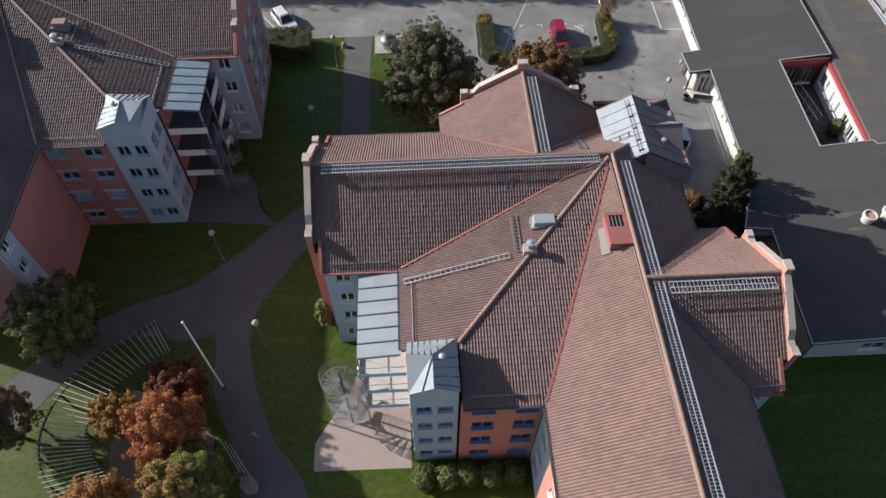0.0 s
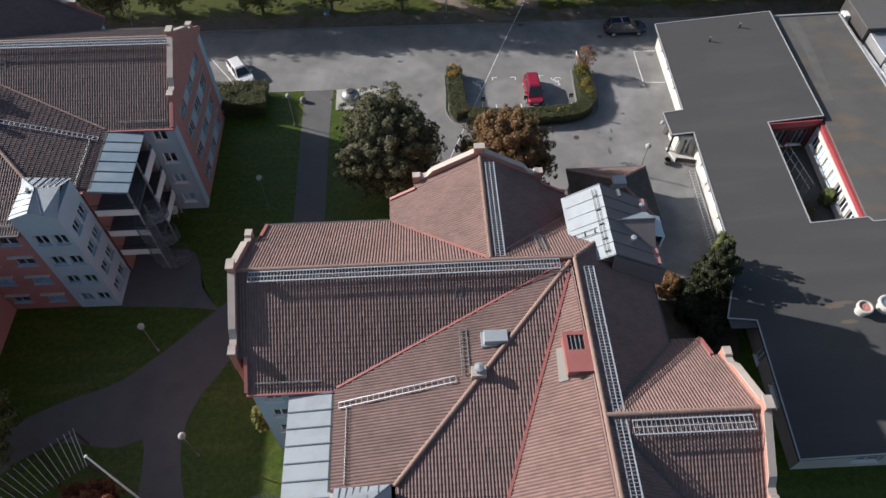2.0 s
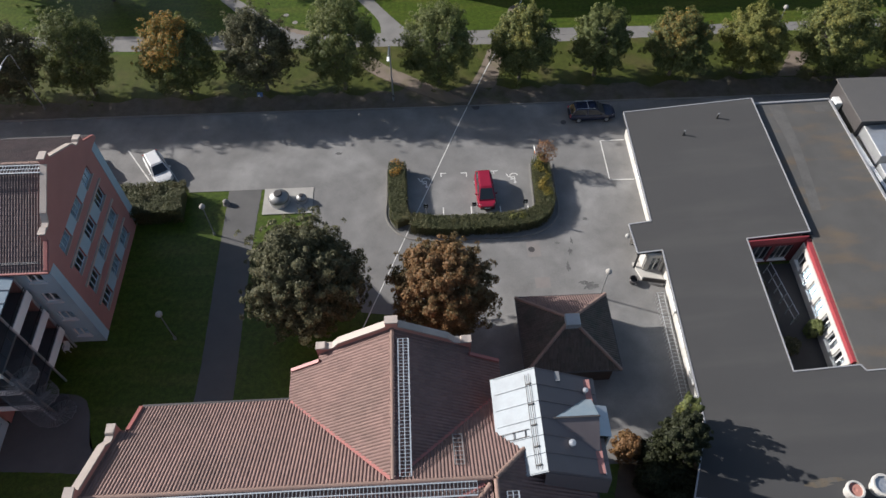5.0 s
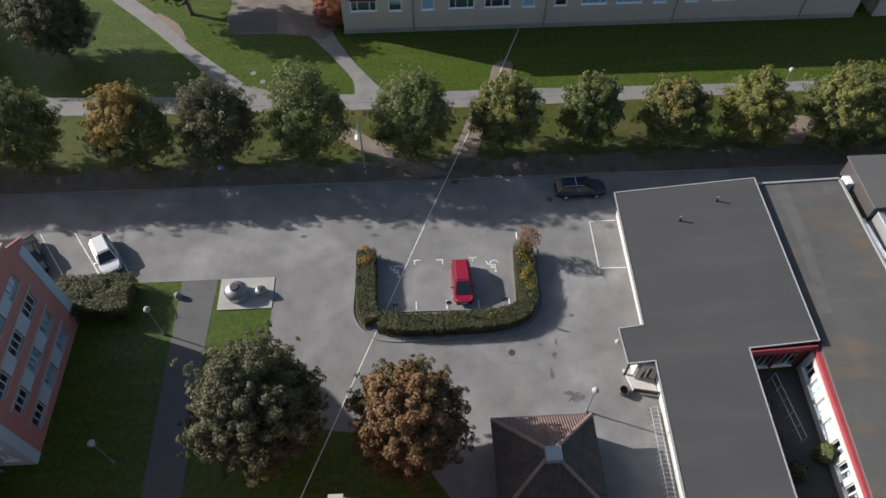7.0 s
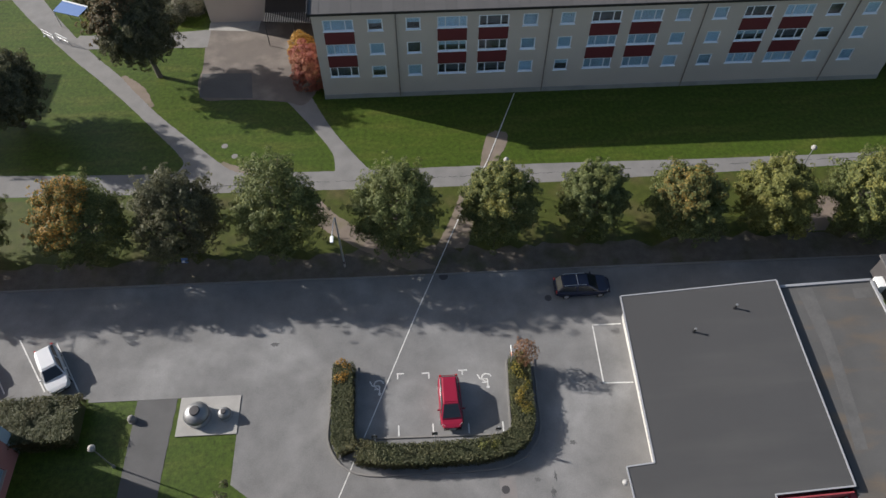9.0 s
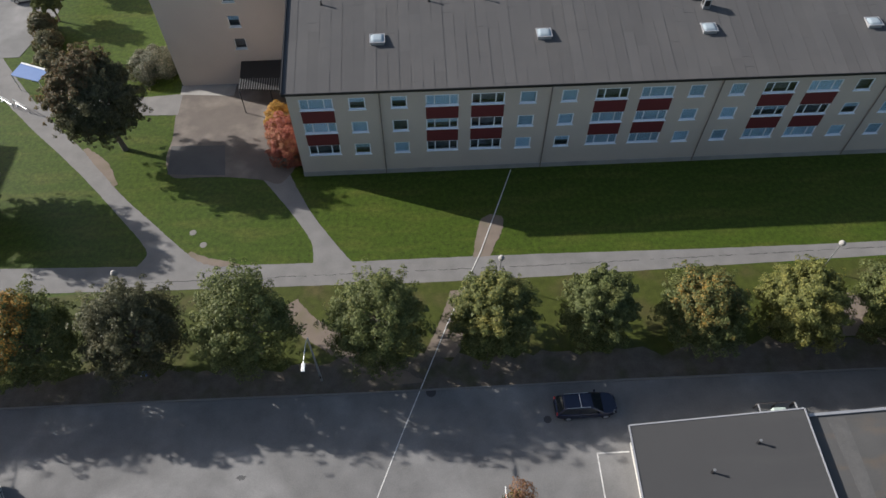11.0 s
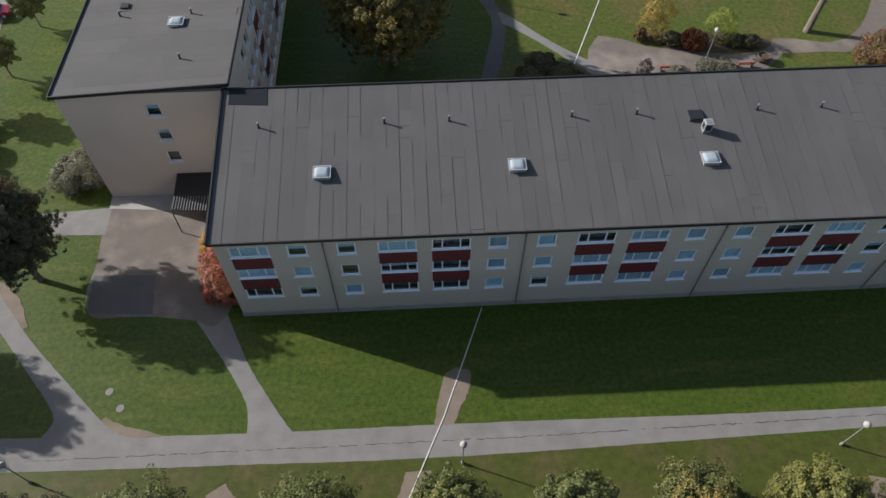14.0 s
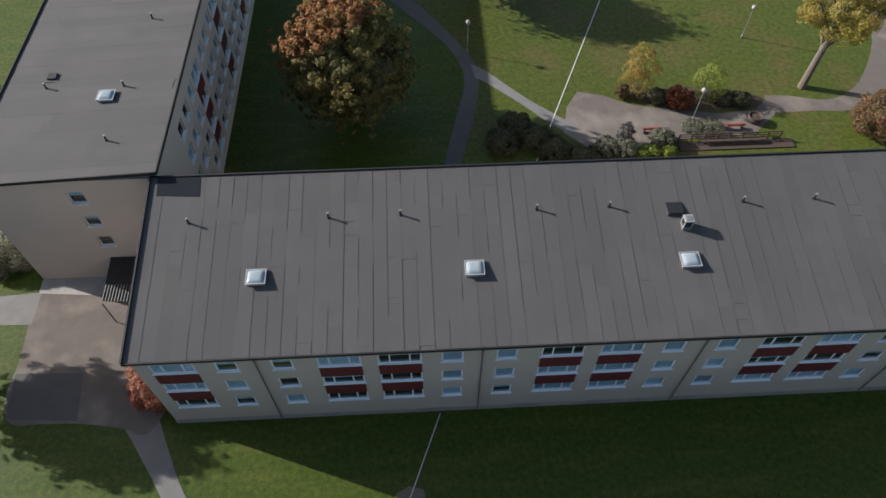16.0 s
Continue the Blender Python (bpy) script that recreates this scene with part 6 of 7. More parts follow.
# ---- hip-roofed kiosk ----
kiosk = thing("shed", "small dark shed with a hipped clay tile roof", "shed", (12.9, -18.5, 0))
kx0, kx1, ky0, ky1, kz, ka = 9.2, 16.5, -22.4, -15.7, 2.55, 4.75
part("wall", M().box(kx0 + 0.4, ky0 + 0.4, 0, kx1 - 0.4, ky1 - 0.4, kz), DARK_WOOD, kiosk)
apex = ((kx0 + kx1) / 2, (ky0 + ky1) / 2)
run_x, run_y = (kx1 - kx0) / 2, (ky1 - ky0) / 2
for pts, up, run in (([(kx0, ky1), (kx1, ky1)], (0, -1), run_y), ([(kx1, ky1), (kx1, ky0)], (-1, 0), run_x), ([(kx1, ky0), (kx0, ky0)], (0, 1), run_y), ([(kx0, ky0), (kx0, ky1)], (1, 0), run_x)):
    a, b = Vector((*pts[0], kz)), Vector((*pts[1], kz))
    c = Vector((*apex, ka))
    s = Vector((up[0] * run, up[1] * run, ka - kz)).normalized()
    # Sun and shade sit in the colour: paler north slope, three darkened ones.
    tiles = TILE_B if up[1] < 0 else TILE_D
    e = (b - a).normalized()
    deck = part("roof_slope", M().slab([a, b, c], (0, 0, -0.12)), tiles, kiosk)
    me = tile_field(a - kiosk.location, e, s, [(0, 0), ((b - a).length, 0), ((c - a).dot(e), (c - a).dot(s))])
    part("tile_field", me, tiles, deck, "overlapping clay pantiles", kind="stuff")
    turn = (c - a).to_track_quat("X", "Z").to_matrix().to_4x4()
    for i in range(10):
        ht = new("hip_tile", RIDGE_MESH)
        ht.parent = kiosk
        ht.matrix_basis = Matrix.Translation(a.lerp(c, i / 10) - kiosk.location + Vector((0, 0, 0.05))) @ turn @ Matrix.Diagonal(((c - a).length / 5.0, 1, 1, 1))
    part("gutter", M().bar(a, b, 0.14, 0.12), DARK_METAL, kiosk)
part("roof_vent", M().box(12.4, -19.7, 4.3, 13.5, -18.7, 4.95), ZINC, kiosk, "square metal roof vent", bevel=0.03)


# ---- trees, hedges and shrubs ----
def leaf_cloud(centres, radii, count, size, seed, squash=0.85, heart=None, core=None):
    """A mesh of small leaf sprays on the outsides of clumps; they face outwards from clump and crown. core: (rx, rz) of a denser inside that closes the crown."""
    rng = np.random.default_rng(seed)
    c, r = np.array(centres), np.array(radii)
    heart = np.array(heart if heart is not None else c.mean(0))
    pick = rng.choice(len(c), count, p=r ** 2 / (r ** 2).sum())
    d = rng.normal(size=(count, 3))
    d /= np.linalg.norm(d, axis=1)[:, None]
    away = c[pick] - heart
    away /= np.linalg.norm(away, axis=1)[:, None] + 1e-6
    facing = (d * away).sum(1)
    d = np.where((facing < -0.25)[:, None], d - 2 * facing[:, None] * away, d)
    rad = r[pick] * (0.5 + 0.58 * rng.random(count) ** 0.55)
    rad[::14] *= 1.0 + 0.45 * rng.random(len(rad[::14]))
    p = c[pick] + d * rad[:, None] * np.array([1, 1, squash])
    s = size * (0.55 + 0.9 * rng.random(count))
    if core:
        k = count // 24
        q = rng.normal(size=(k, 3))
        q /= np.linalg.norm(q, axis=1)[:, None]
        d[:k] = q
        p[:k] = heart + q * (0.6 + 0.22 * rng.random(k))[:, None] * np.array([core[0], core[0], core[1]])
        s[:k] = size * 2.1
    out = p - heart
    out /= np.linalg.norm(out, axis=1)[:, None] + 1e-6
    nrm = d * 0.6 + out * 0.8 + rng.normal(size=(count, 3)) * 0.6
    nrm[:, 2] += 0.1
    nrm /= np.linalg.norm(nrm, axis=1)[:, None]
    u = np.cross(nrm, rng.normal(size=(count, 3)))
    u /= np.linalg.norm(u, axis=1)[:, None]
    w = np.cross(nrm, u)
    s = s[:, None]
    v = np.stack([p - u * s, p + u * s * 0.55 + w * s * 0.62, p + u * s * 0.55 - w * s * 0.62], 1).reshape(-1, 3)
    me = bpy.data.meshes.new("crown")
    me.from_pydata(v, [], np.arange(count * 3).reshape(-1, 3))
    return me


def crown_shell(rx, rz, zc, n, seed, taper=0.2, bulge=0.0, size=0.5):
    """Leafy twigs over an uneven egg shape: each is a row of clumps that grow smaller outwards and bend up at the end."""
    rng = np.random.default_rng(seed)
    out, rad = [], []
    for i in range(n):
        t = 2.39996 * i + rng.normal() * 0.25
        h = 1 - 2 * (i + 0.5) / n
        k = math.sqrt(1 - h * h) * (1 - taper * h)
        way = Vector((k * math.cos(t), k * math.sin(t), h))
        lump = noise.noise(way * 1.5 + Vector((seed * 3.1, 0, 0))) * (0.14 + bulge) + noise.noise(way * 3.4 + Vector((0, seed * 1.7, 0))) * 0.17
        g = (0.86 + 0.14 * rng.random()) * (1 + lump)
        big = size * (0.7 + 0.6 * rng.random())
        side = Vector(rng.normal(size=3)) * 0.05
        for step, q in ((0.76, 1.0), (0.9, 0.78), (1.01, 0.5)):
            f = g * step
            lift = (step - 0.76) * (0.22 if h > -0.2 else -0.1)
            p = way + side * (step - 0.7) * 5
            out.append((rx * f * p.x, rx * f * p.y, zc + rz * (f * p.z + lift)))
            rad.append(big * q)
    return out, rad


def crown_clumps(rx, rz, zc, n, seed, size=0.36, taper=0.2, bulge=0.0):
    """Clump centres over an uneven egg shape, narrower at the top."""
    rng = np.random.default_rng(seed)
    out, rad = [(0, 0, zc)], [min(rx, rz) * 0.6]
    for i in range(n):
        t = 2.4 * i + rng.normal() * 0.25
        h = 1 - 2 * (i + 0.5) / n
        k = math.sqrt(1 - h * h) * (1 - taper * h)
        g = (0.62 + 0.26 * rng.random()) * (1 + bulge * math.sin(2 * t + seed) + bulge * 0.8 * math.sin(3 * t + 4 * h + 2 * seed))
        out.append((rx * g * k * math.cos(t), rx * g * k * math.sin(t), zc + rz * (g + 0.06) * h))
        rad.append(size * rx * (0.55 + 0.65 * rng.random()))
    return out, rad


def add_sprigs(clumps, rad, heart, seed, each=3):
    """Small tufts that stand out from the outer sides of the clumps, as the ends of twigs do."""
    rng = np.random.default_rng(seed + 900)
    out, r2 = list(clumps), list(rad)
    for c, r in list(zip(clumps, rad))[1:]:
        d = Vector(c) - Vector(heart)
        d.normalize()
        for _ in range(each):
            v = (d * 0.8 + Vector(rng.normal(size=3)) * 0.62).normalized()
            out.append(tuple(Vector(c) + v * r * (0.85 + 0.5 * rng.random())))
            r2.append(r * (0.3 + 0.24 * rng.random()))
    return out, r2


def tree(label, leaf, height, rx, low, seed, leaves=9000, size=0.26, trunk=0.17, lean=(0, 0), group="", extra=None, taper=0.2, way=None, bulge=0.03, dense=True):
    rng = random.Random(seed)
    ob = thing("tree", label, "tree", group=group)
    zc, rz = (height + low) / 2, (height - low) / 2
    if dense:
        clumps, rad = crown_shell(rx, rz, zc, int(190 * (rx / 3.7) ** 1.6), seed, taper, bulge, min(0.52, rx * 0.16))
    else:
        clumps, rad = crown_clumps(rx * 0.93, rz * 0.97, zc, 66, seed, 0.24, taper, bulge)
    leaves, size = int(leaves * 5.6), size * 0.38
    clumps = [(x + lean[0] * z / height, y + lean[1] * z / height, z) for x, y, z in clumps]
    heart = (lean[0] * zc / height, lean[1] * zc / height, zc - 0.1 * rz)
    m = M()
    top = Vector((lean[0] * 0.75, lean[1] * 0.75, low + rz * 1.2))
    m.tube((0, 0, -0.1), (top.x * 0.3, top.y * 0.3, low * 0.6 + 0.4), trunk * 1.25, trunk, 9).tube((top.x * 0.3, top.y * 0.3, low * 0.6 + 0.4), top, trunk, trunk * 0.3, 8)
    for i in range(0, len(clumps), len(clumps) // 22):
        t = 0.35 + 0.5 * rng.random()
        base = Vector((top.x * t, top.y * t, top.z * t))
        mid = base.lerp(Vector(clumps[i]), 0.55) + Vector((0, 0, 0.3))
        m.tube(base, mid, trunk * 0.4, trunk * 0.22, 6).tube(mid, clumps[i], trunk * 0.22, 0.02, 5)
    part("trunk", m, BARK, ob)
    if extra:
        a = rng.uniform(0, 6.28)
        way = Vector(way or (math.cos(a), math.sin(a), 1.0)).normalized()
        some = [k for k in range(1, len(clumps)) if Vector((clumps[k][0] / rx, clumps[k][1] / rx, (clumps[k][2] - zc) / rz)).dot(way) > 0.42]
        part("turning_leaves", leaf_cloud([clumps[k] for k in some], [rad[k] * 1.04 for k in some], int(leaves * 0.75 * sum(rad[k] ** 2 for k in some) / sum(q * q for q in rad)), size, seed + 50, heart=heart), extra, ob, "turning autumn leaves")
        rad = [q * (0.9 if k in some else 1.0) for k, q in enumerate(rad)]
    clumps, rad = (clumps, rad) if dense else add_sprigs(clumps, rad, heart, seed)
    part("crown", leaf_cloud(clumps, rad, leaves, size, seed, heart=heart, core=(rx, rz) if dense else None), leaf, ob)
    return ob


def shrub(label, leaf, spots, rx, rz, seed, leaves=1500, size=0.16, category="shrub", extra=None):
    ob = thing("shrub", label, category)
    clumps, rad = crown_clumps(rx, rz, rz * 0.95, 64, seed, 0.26)
    clumps = [(x, y, max(z, 0.15)) for x, y, z in clumps]
    m = M()
    for i in range(0, 64, 10):
        m.tube((0.015 * i - 0.4, 0, -0.05), clumps[i], 0.04, 0.012, 5)
    part("stem", m, BARK, ob)
    leaves, size = int(leaves * 2.6), size * 0.62
    part("foliage", leaf_cloud(clumps, rad, leaves, size, seed), leaf, ob)
    if extra:
        part("turning_leaves", leaf_cloud(clumps[::3], rad[::3], leaves // 4, size, seed + 9), extra, ob)
    return place_copies(ob, [pose(x, y, 0, 0, 0, r) for x, y, r in spots])


T = "street trees"
STREET = [(-39.5, 13.2, LEAF_DARK, 9.6, 3.7, None), (-32.1, 13.4, LEAF_GREEN, 10.0, 3.6, None), (-22.0, 13.1, LEAF_GREEN, 9.4, 3.9, LEAF_AMBER), (-13.9, 13.1, LEAF_DARK, 10.2, 3.6, None),
          (-5.6, 12.9, LEAF_GREEN, 11.2, 3.75, None), (4.4, 13.1, LEAF_GREEN, 10.0, 3.8, None), (13.1, 13.5, LEAF_GREEN, 9.2, 3.4, LEAF_YELLOW), (21.3, 13.6, LEAF_GREEN, 9.0, 3.0, None), (29.5, 13.3, LEAF_GREEN, 7.9, 3.5, LEAF_MIXED),
          (37.3, 13.2, LEAF_YELLOW, 8.1, 3.45, LEAF_YELLOW), (45.6, 12.8, LEAF_GREEN, 9.1, 4.0, LEAF_YELLOW), (54.0, 13.2, LEAF_GREEN, 8.8, 3.7, None), (63, 13.2, LEAF_YELLOW, 8.6, 3.6, None), (-48, 13.2, LEAF_GREEN, 9.4, 3.7, None)]
for k, (x, y, leaf, h, r, extra) in enumerate(STREET):
    lab = {LEAF_GREEN: "round-crowned green street tree on the verge", LEAF_DARK: "dark green street tree on the verge", LEAF_YELLOW: "yellow-green street tree on the verge"}[leaf]
    if extra == LEAF_AMBER:
        lab = "green street tree turning amber on the verge"
    tree(lab, leaf, h - 0.3, r, 1.3, 10 + k, 7200, 0.24, group=T, extra=extra, way=(-0.35, -0.25, 0.9)).location = (x, y, 0)

tree("large dense dark green tree by the parking lot", LEAF_DARK, 11.0, 4.6, 2.2, 31, 15000, 0.27, 0.28, taper=0.1, bulge=0.0).location = (-7.1, -15.6, 0)
tree("broad tree with rust-brown autumn leaves by the parking lot", LEAF_BROWN, 10.2, 4.0, 2.2, 32, 13000, 0.26, 0.25, extra=LEAF_RUST, way=(-0.3, -0.1, 0.9), bulge=0.0).location = (3.3, -16.7, 0)
tree("dark green leaning tree on the entrance lawn", LEAF_DARK, 10.6, 4.4, 2.9, 33, 14000, 0.25, 0.24, lean=(-1.2, 0.9), extra=LEAF_BROWN, way=(-0.7, 0.2, 0.75)).location = (-21.4, 37.0, 0)
tree("dark green tree on the lawn", LEAF_DARK, 9.2, 4.2, 1.9, 34, 11000, 0.26).location = (-33.9, 30.0, 0)
tree("green tree beside the path", LEAF_GREEN, 9.0, 4.0, 2.2, 35, 9000, 0.26).location = (-46.4, 31.6, 0)
tree("large park tree turning orange and red", LEAF_OLIVE, 13.6, 6.5, 2.5, 36, 22000, 0.34, 0.35, extra=LEAF_FLAME, way=(-0.5, 0.45, 0.75), taper=0.12, bulge=0.02).location = (9.6, 64.7, 0)
tree("tall park tree with a leaning bare trunk and yellow-green leaves", LEAF_GOLD, 13.0, 5.0, 6.5, 37, 6500, 0.26, 0.35, lean=(2.6, 3.0), dense=False).location = (57.8, 67.4, 0)
tree("slender dark evergreen tree beside the wall", LEAF_YEW, 7.2, 1.75, 0.3, 38, 7000, 0.2, 0.14, taper=0.4).location = (19.3, -28.2, 0)
tree("small light green tree beside the wall", LEAF_GREEN, 6.4, 0.9, 3.0, 74, 2200, 0.2, 0.08, taper=0.2).location = (19.9, -26.6, 0)
tree("green tree with some brown leaves beside the house", LEAF_GREEN, 8.8, 3.1, 1.6, 39, 9000, 0.25, extra=LEAF_BROWN).location = (-36.0, -39.4, 0)
tree("small tree with orange autumn leaves in the garden", LEAF_ORANGE, 5.2, 1.8, 1.8, 40, 3400, 0.22, 0.12).location = (-30.7, -46.6, 0)
tree("bright orange autumn tree in the garden", LEAF_FLAME, 7.0, 2.75, 1.6, 41, 5440, 0.22, 0.14).location = (-26.7, -48.1, 0)
tree("dark red autumn tree in the garden", LEAF_WINE, 5.0, 2.3, 1.4, 42, 4760, 0.22, 0.12).location = (-26.7, -44.7, 0)
tree("yellow and green autumn tree in the garden", LEAF_YELLOW, 6.6, 2.9, 1.5, 43, 6800, 0.22, 0.15, extra=LEAF_ORANGE).location = (-24.9, -52.0, 0)
tree("orange-brown tree in the garden", LEAF_ORANGE, 6.4, 2.6, 1.5, 44, 4420, 0.22, 0.12).location = (-30.4, -53.6, 0)
tree("sparse brown garden tree beside the path", LEAF_BROWN, 6.2, 2.4, 1.6, 45, 4000, 0.22, 0.12, dense=False).location = (-38.8, -46.6, 0)
tree("dark green tree in the garden", LEAF_DARK, 6.0, 2.6, 1.2, 46, 6000, 0.22, 0.12).location = (-36.2, -55.0, 0)
tree("small sparse tree with tan autumn leaves by the hedge", LEAF_TAN, 3.3, 1.05, 1.3, 47, 230, 0.2, 0.05, dense=False).location = (13.95, 0.6, 0)

shrub("red and orange autumn shrub at the block's corner", LEAF_RED, [(-4.8, 34.4, 0), (-5.1, 36.3, 80)], 1.9, 2.2, 51, 4500, 0.13)
shrub("orange-yellow autumn shrub beside the wall", LEAF_AMBER, [(-5.7, 38.3, 40)], 1.7, 2.1, 52, 3800, 0.13)
shrub("rounded silver-green shrub beside the wing", LEAF_SILVER, [(-20.4, 48.9, 0)], 2.9, 1.15, 53, 6500, 0.15)
shrub("rust-orange autumn shrub beside the wall", LEAF_RUST, [(16.1, -27.7, 0)], 1.15, 1.2, 54, 1500, 0.16)
shrub("yellow-green shrub against the house wall", LEAF_YELLOW, [(-16.5, -38.0, 0)], 0.85, 1.9, 55, 2200, 0.17)
shrub("green shrub below the house wall", LEAF_GREEN, [(-9.0, -51.3, 0), (-7.3, -51.4, 60), (-5.9, -51.2, 130), (-4.2, -51.4, 20), (-2.6, -51.3, 200)], 0.95, 0.7, 56, 1800, 0.15)
shrub("dark shrubs at the park path", LEAF_DARK, [(26.0, 62.5, 0), (29.6, 58.8, 40), (24.4, 60.2, 90), (32.4, 57.4, 10), (28.0, 60.6, 70)], 1.7, 0.9, 57, 2200, 0.17)
shrub("silver-green shrub in the park bed", LEAF_SILVER, [(34.8, 58.9, 0), (36.6, 58.6, 40), (40.6, 59.8, 60)], 1.3, 0.8, 58, 2000, 0.14)
shrub("lime-yellow low shrub in the park bed", LEAF_LIME, [(39.4, 58.4, 0), (40.8, 58.3, 90), (38.2, 58.2, 40)], 0.9, 0.5, 59, 1300, 0.13)
shrub("dark purple shrub in the park bed", LEAF_WINE, [(44.0, 65.0, 0), (43.2, 65.5, 60)], 1.1, 1.2, 60, 1800, 0.15)
shrub("pale golden autumn shrub in the park", LEAF_GOLD, [(39.6, 67.5, 0)], 2.0, 3.1, 61, 2100, 0.13, extra=LEAF_ORANGE)
shrub("light green rounded shrub in the park", LEAF_LIME, [(47.0, 66.6, 0)], 1.8, 2.0, 62, 1500, 0.12)
shrub("dark green shrub in the park bed", LEAF_DARK, [(41.6, 66.2, 0), (48.6, 65.7, 60), (50.4, 65.4, 90)], 1.1, 0.6, 63, 1500, 0.15)
shrub("russet shrub at the park edge", LEAF_BROWN, [(62.6, 60.6, 0), (66.0, 61.6, 50)], 2.6, 2.3, 64, 2600, 0.17, extra=LEAF_RED)
shrub("dark green shrub beside the far path", LEAF_DARK, [(-33.0, 53.0, 0), (-34.6, 56.4, 70), (-32.0, 49.8, 20)], 1.7, 1.2, 65, 2200, 0.17, extra=LEAF_BROWN)
shrub("spiky grey-purple shrub in the park bed", LEAF_DUSK, [(36.8, 60.0, 0)], 0.9, 1.5, 69, 900, 0.13)
shrub("sparse grey-green shrub along the railing", LEAF_SILVER, [(44.4, 61.6, 0), (46.2, 61.4, 50)], 1.3, 0.45, 70, 700, 0.12)
shrub("small rust-brown shrub beside the gravel yard", LEAF_BROWN, [(38.0, 67.0, 0)], 0.8, 0.8, 71, 900, 0.14)
tree("tall dense park tree on the far lawn", LEAF_GREEN, 11.5, 5.2, 2.4, 72, 9000, 0.3, 0.3).location = (23.6, 86.5, 0)
# Made-up shrubs that blacken the shaded strip over the dark sheet.
shrub("dense black-green shrub added to deepen the shaded strip", LEAF_YEW, [(17.9, -28.3, 0), (18.8, -29.9, 60), (17.4, -30.2, 140), (19.9, -30.6, 30), (18.4, -32.0, 90)], 1.25, 1.2, 73, 2000, 0.14)
shrub("green creeper in the inner courtyard", LEAF_GREEN, [(33.2, -18.9, 0)], 0.7, 1.1, 66, 1600, 0.17)
shrub("dark plants in the inner courtyard", LEAF_DARK, [(30.2, -14.6, 0), (30.0, -17.4, 50), (31.0, -20.0, 90)], 0.8, 0.6, 67, 800, 0.15)
shrub("yellow-green shrub south of the school", LEAF_LIME, [(16.5, -56.5, 0)], 2.0, 1.8, 68, 2600, 0.17)


def hedge(name, label, pts, w, h, leaf, seed, rough=0.1):
    """A clipped hedge along a line: soft-edged body of leaves on a dark core."""
    ob = thing(name, label, "hedge", (pts[0][0], pts[0][1], 0))
    rng = np.random.default_rng(seed)
    core, allp, alld = M(), [], []
    for a, b in zip(pts, pts[1:]):
        core.bar((*a, h * 0.45), (*b, h * 0.45), w * 0.8, h * 0.9)
        L = math.dist(a, b)
        n = int(L * (w + 2 * h) * 420)
        t, q = rng.random(n), rng.random(n) * (w + 2 * h)
        d = (np.array(b) - a) / L
        side = np.array([-d[1], d[0]])
        off = np.where(q < h, -w / 2, np.where(q < h + w, q - h - w / 2, w / 2))
        z = np.where(q < h, q, np.where(q < h + w, h, w + 2 * h - q))
        xy = np.array(a) + d * (t * (L + 0.3) - 0.15)[:, None] + side * off[:, None]
        allp.append(np.column_stack([xy, z]) + rng.normal(size=(n, 3)) * 0.07)
        nn = np.where((q < h)[:, None], np.append(-side, 0), np.where((q < h + w)[:, None], np.array([0, 0, 1.0]), np.append(side, 0)))
        alld.append(nn)
    p, d = np.concatenate(allp), np.concatenate(alld)
    swell = np.array([noise.noise((x * 0.9, y * 0.9, z * 1.2 + seed)) + 0.6 * noise.noise((x * 2.6, y * 2.6, z * 2.6)) for x, y, z in p])
    p = p + d * (rough * swell)[:, None]
    n = len(p)
    nrm = d + rng.normal(size=(n, 3)) * 0.3
    nrm /= np.linalg.norm(nrm, axis=1)[:, None]
    u = np.cross(nrm, rng.normal(size=(n, 3)))
    u /= np.linalg.norm(u, axis=1)[:, None]
    wv = np.cross(nrm, u)
    s = (0.045 + 0.04 * rng.random(n))[:, None]
    v = np.stack([p - u * s, p - wv * s * 0.6, p + u * s, p + wv * s * 0.6], 1).reshape(-1, 3) - np.array([*pts[0], 0])
    me = bpy.data.meshes.new("foliage")
    me.from_pydata(v, [], np.arange(n * 4).reshape(-1, 4))
    part("core", core, leaf, ob)
    part("foliage", me, leaf, ob)
    return ob


HEDGE_LEAF = leaf_material("hedge_leaves", (0.08, 0.09, 0.042), (0.125, 0.115, 0.055), 0.6)
hedge("hedge", "clipped green hedge arm beside the parking bays", [(-0.2, 0.7), (-0.2, -2.2), (-0.1, -5.0), (0.3, -6.0)], 1.5, 1.2, HEDGE_LEAF, 3)
bays_hedge = hedge("hedge", "clipped green hedge round the parking bays", smooth_line([(1.1, -6.1), (3.0, -6.5), (6, -6.6), (11.4, -6.3), (13.3, -4.9), (13.5, -2.2), (13.6, 0.6)], 4), 1.5, 1.15, HEDGE_LEAF, 5)
for spots, tone, seed in (([(13.5 + 0.25 * math.sin(3 * y), y, 1.12) for y in np.arange(-3.6, 1.0, 0.4)], LEAF_GOLD, 91), ([(-0.2 + 0.2 * math.sin(5 * y), y, 1.15) for y in np.arange(-0.4, 0.9, 0.4)], LEAF_AMBER, 92), ([(10.2 + 0.3 * k, -6.2, 1.05) for k in range(4)], LEAF_YELLOW, 93)):
    at = np.array(spots) - np.array([1.1, -6.1, 0])
    part("yellowing_foliage", leaf_cloud(at.tolist(), [0.5] * len(at), 170 * len(at), 0.08, seed, 0.7), tone, bays_hedge, "yellowing hedge leaves")
hedge("hedge", "broad rough green and brown hedge beside the lawn", [(-25.8, -2.9), (-20.0, -2.7)], 3.5, 1.7, HEDGE_LEAF, 4, 0.3)
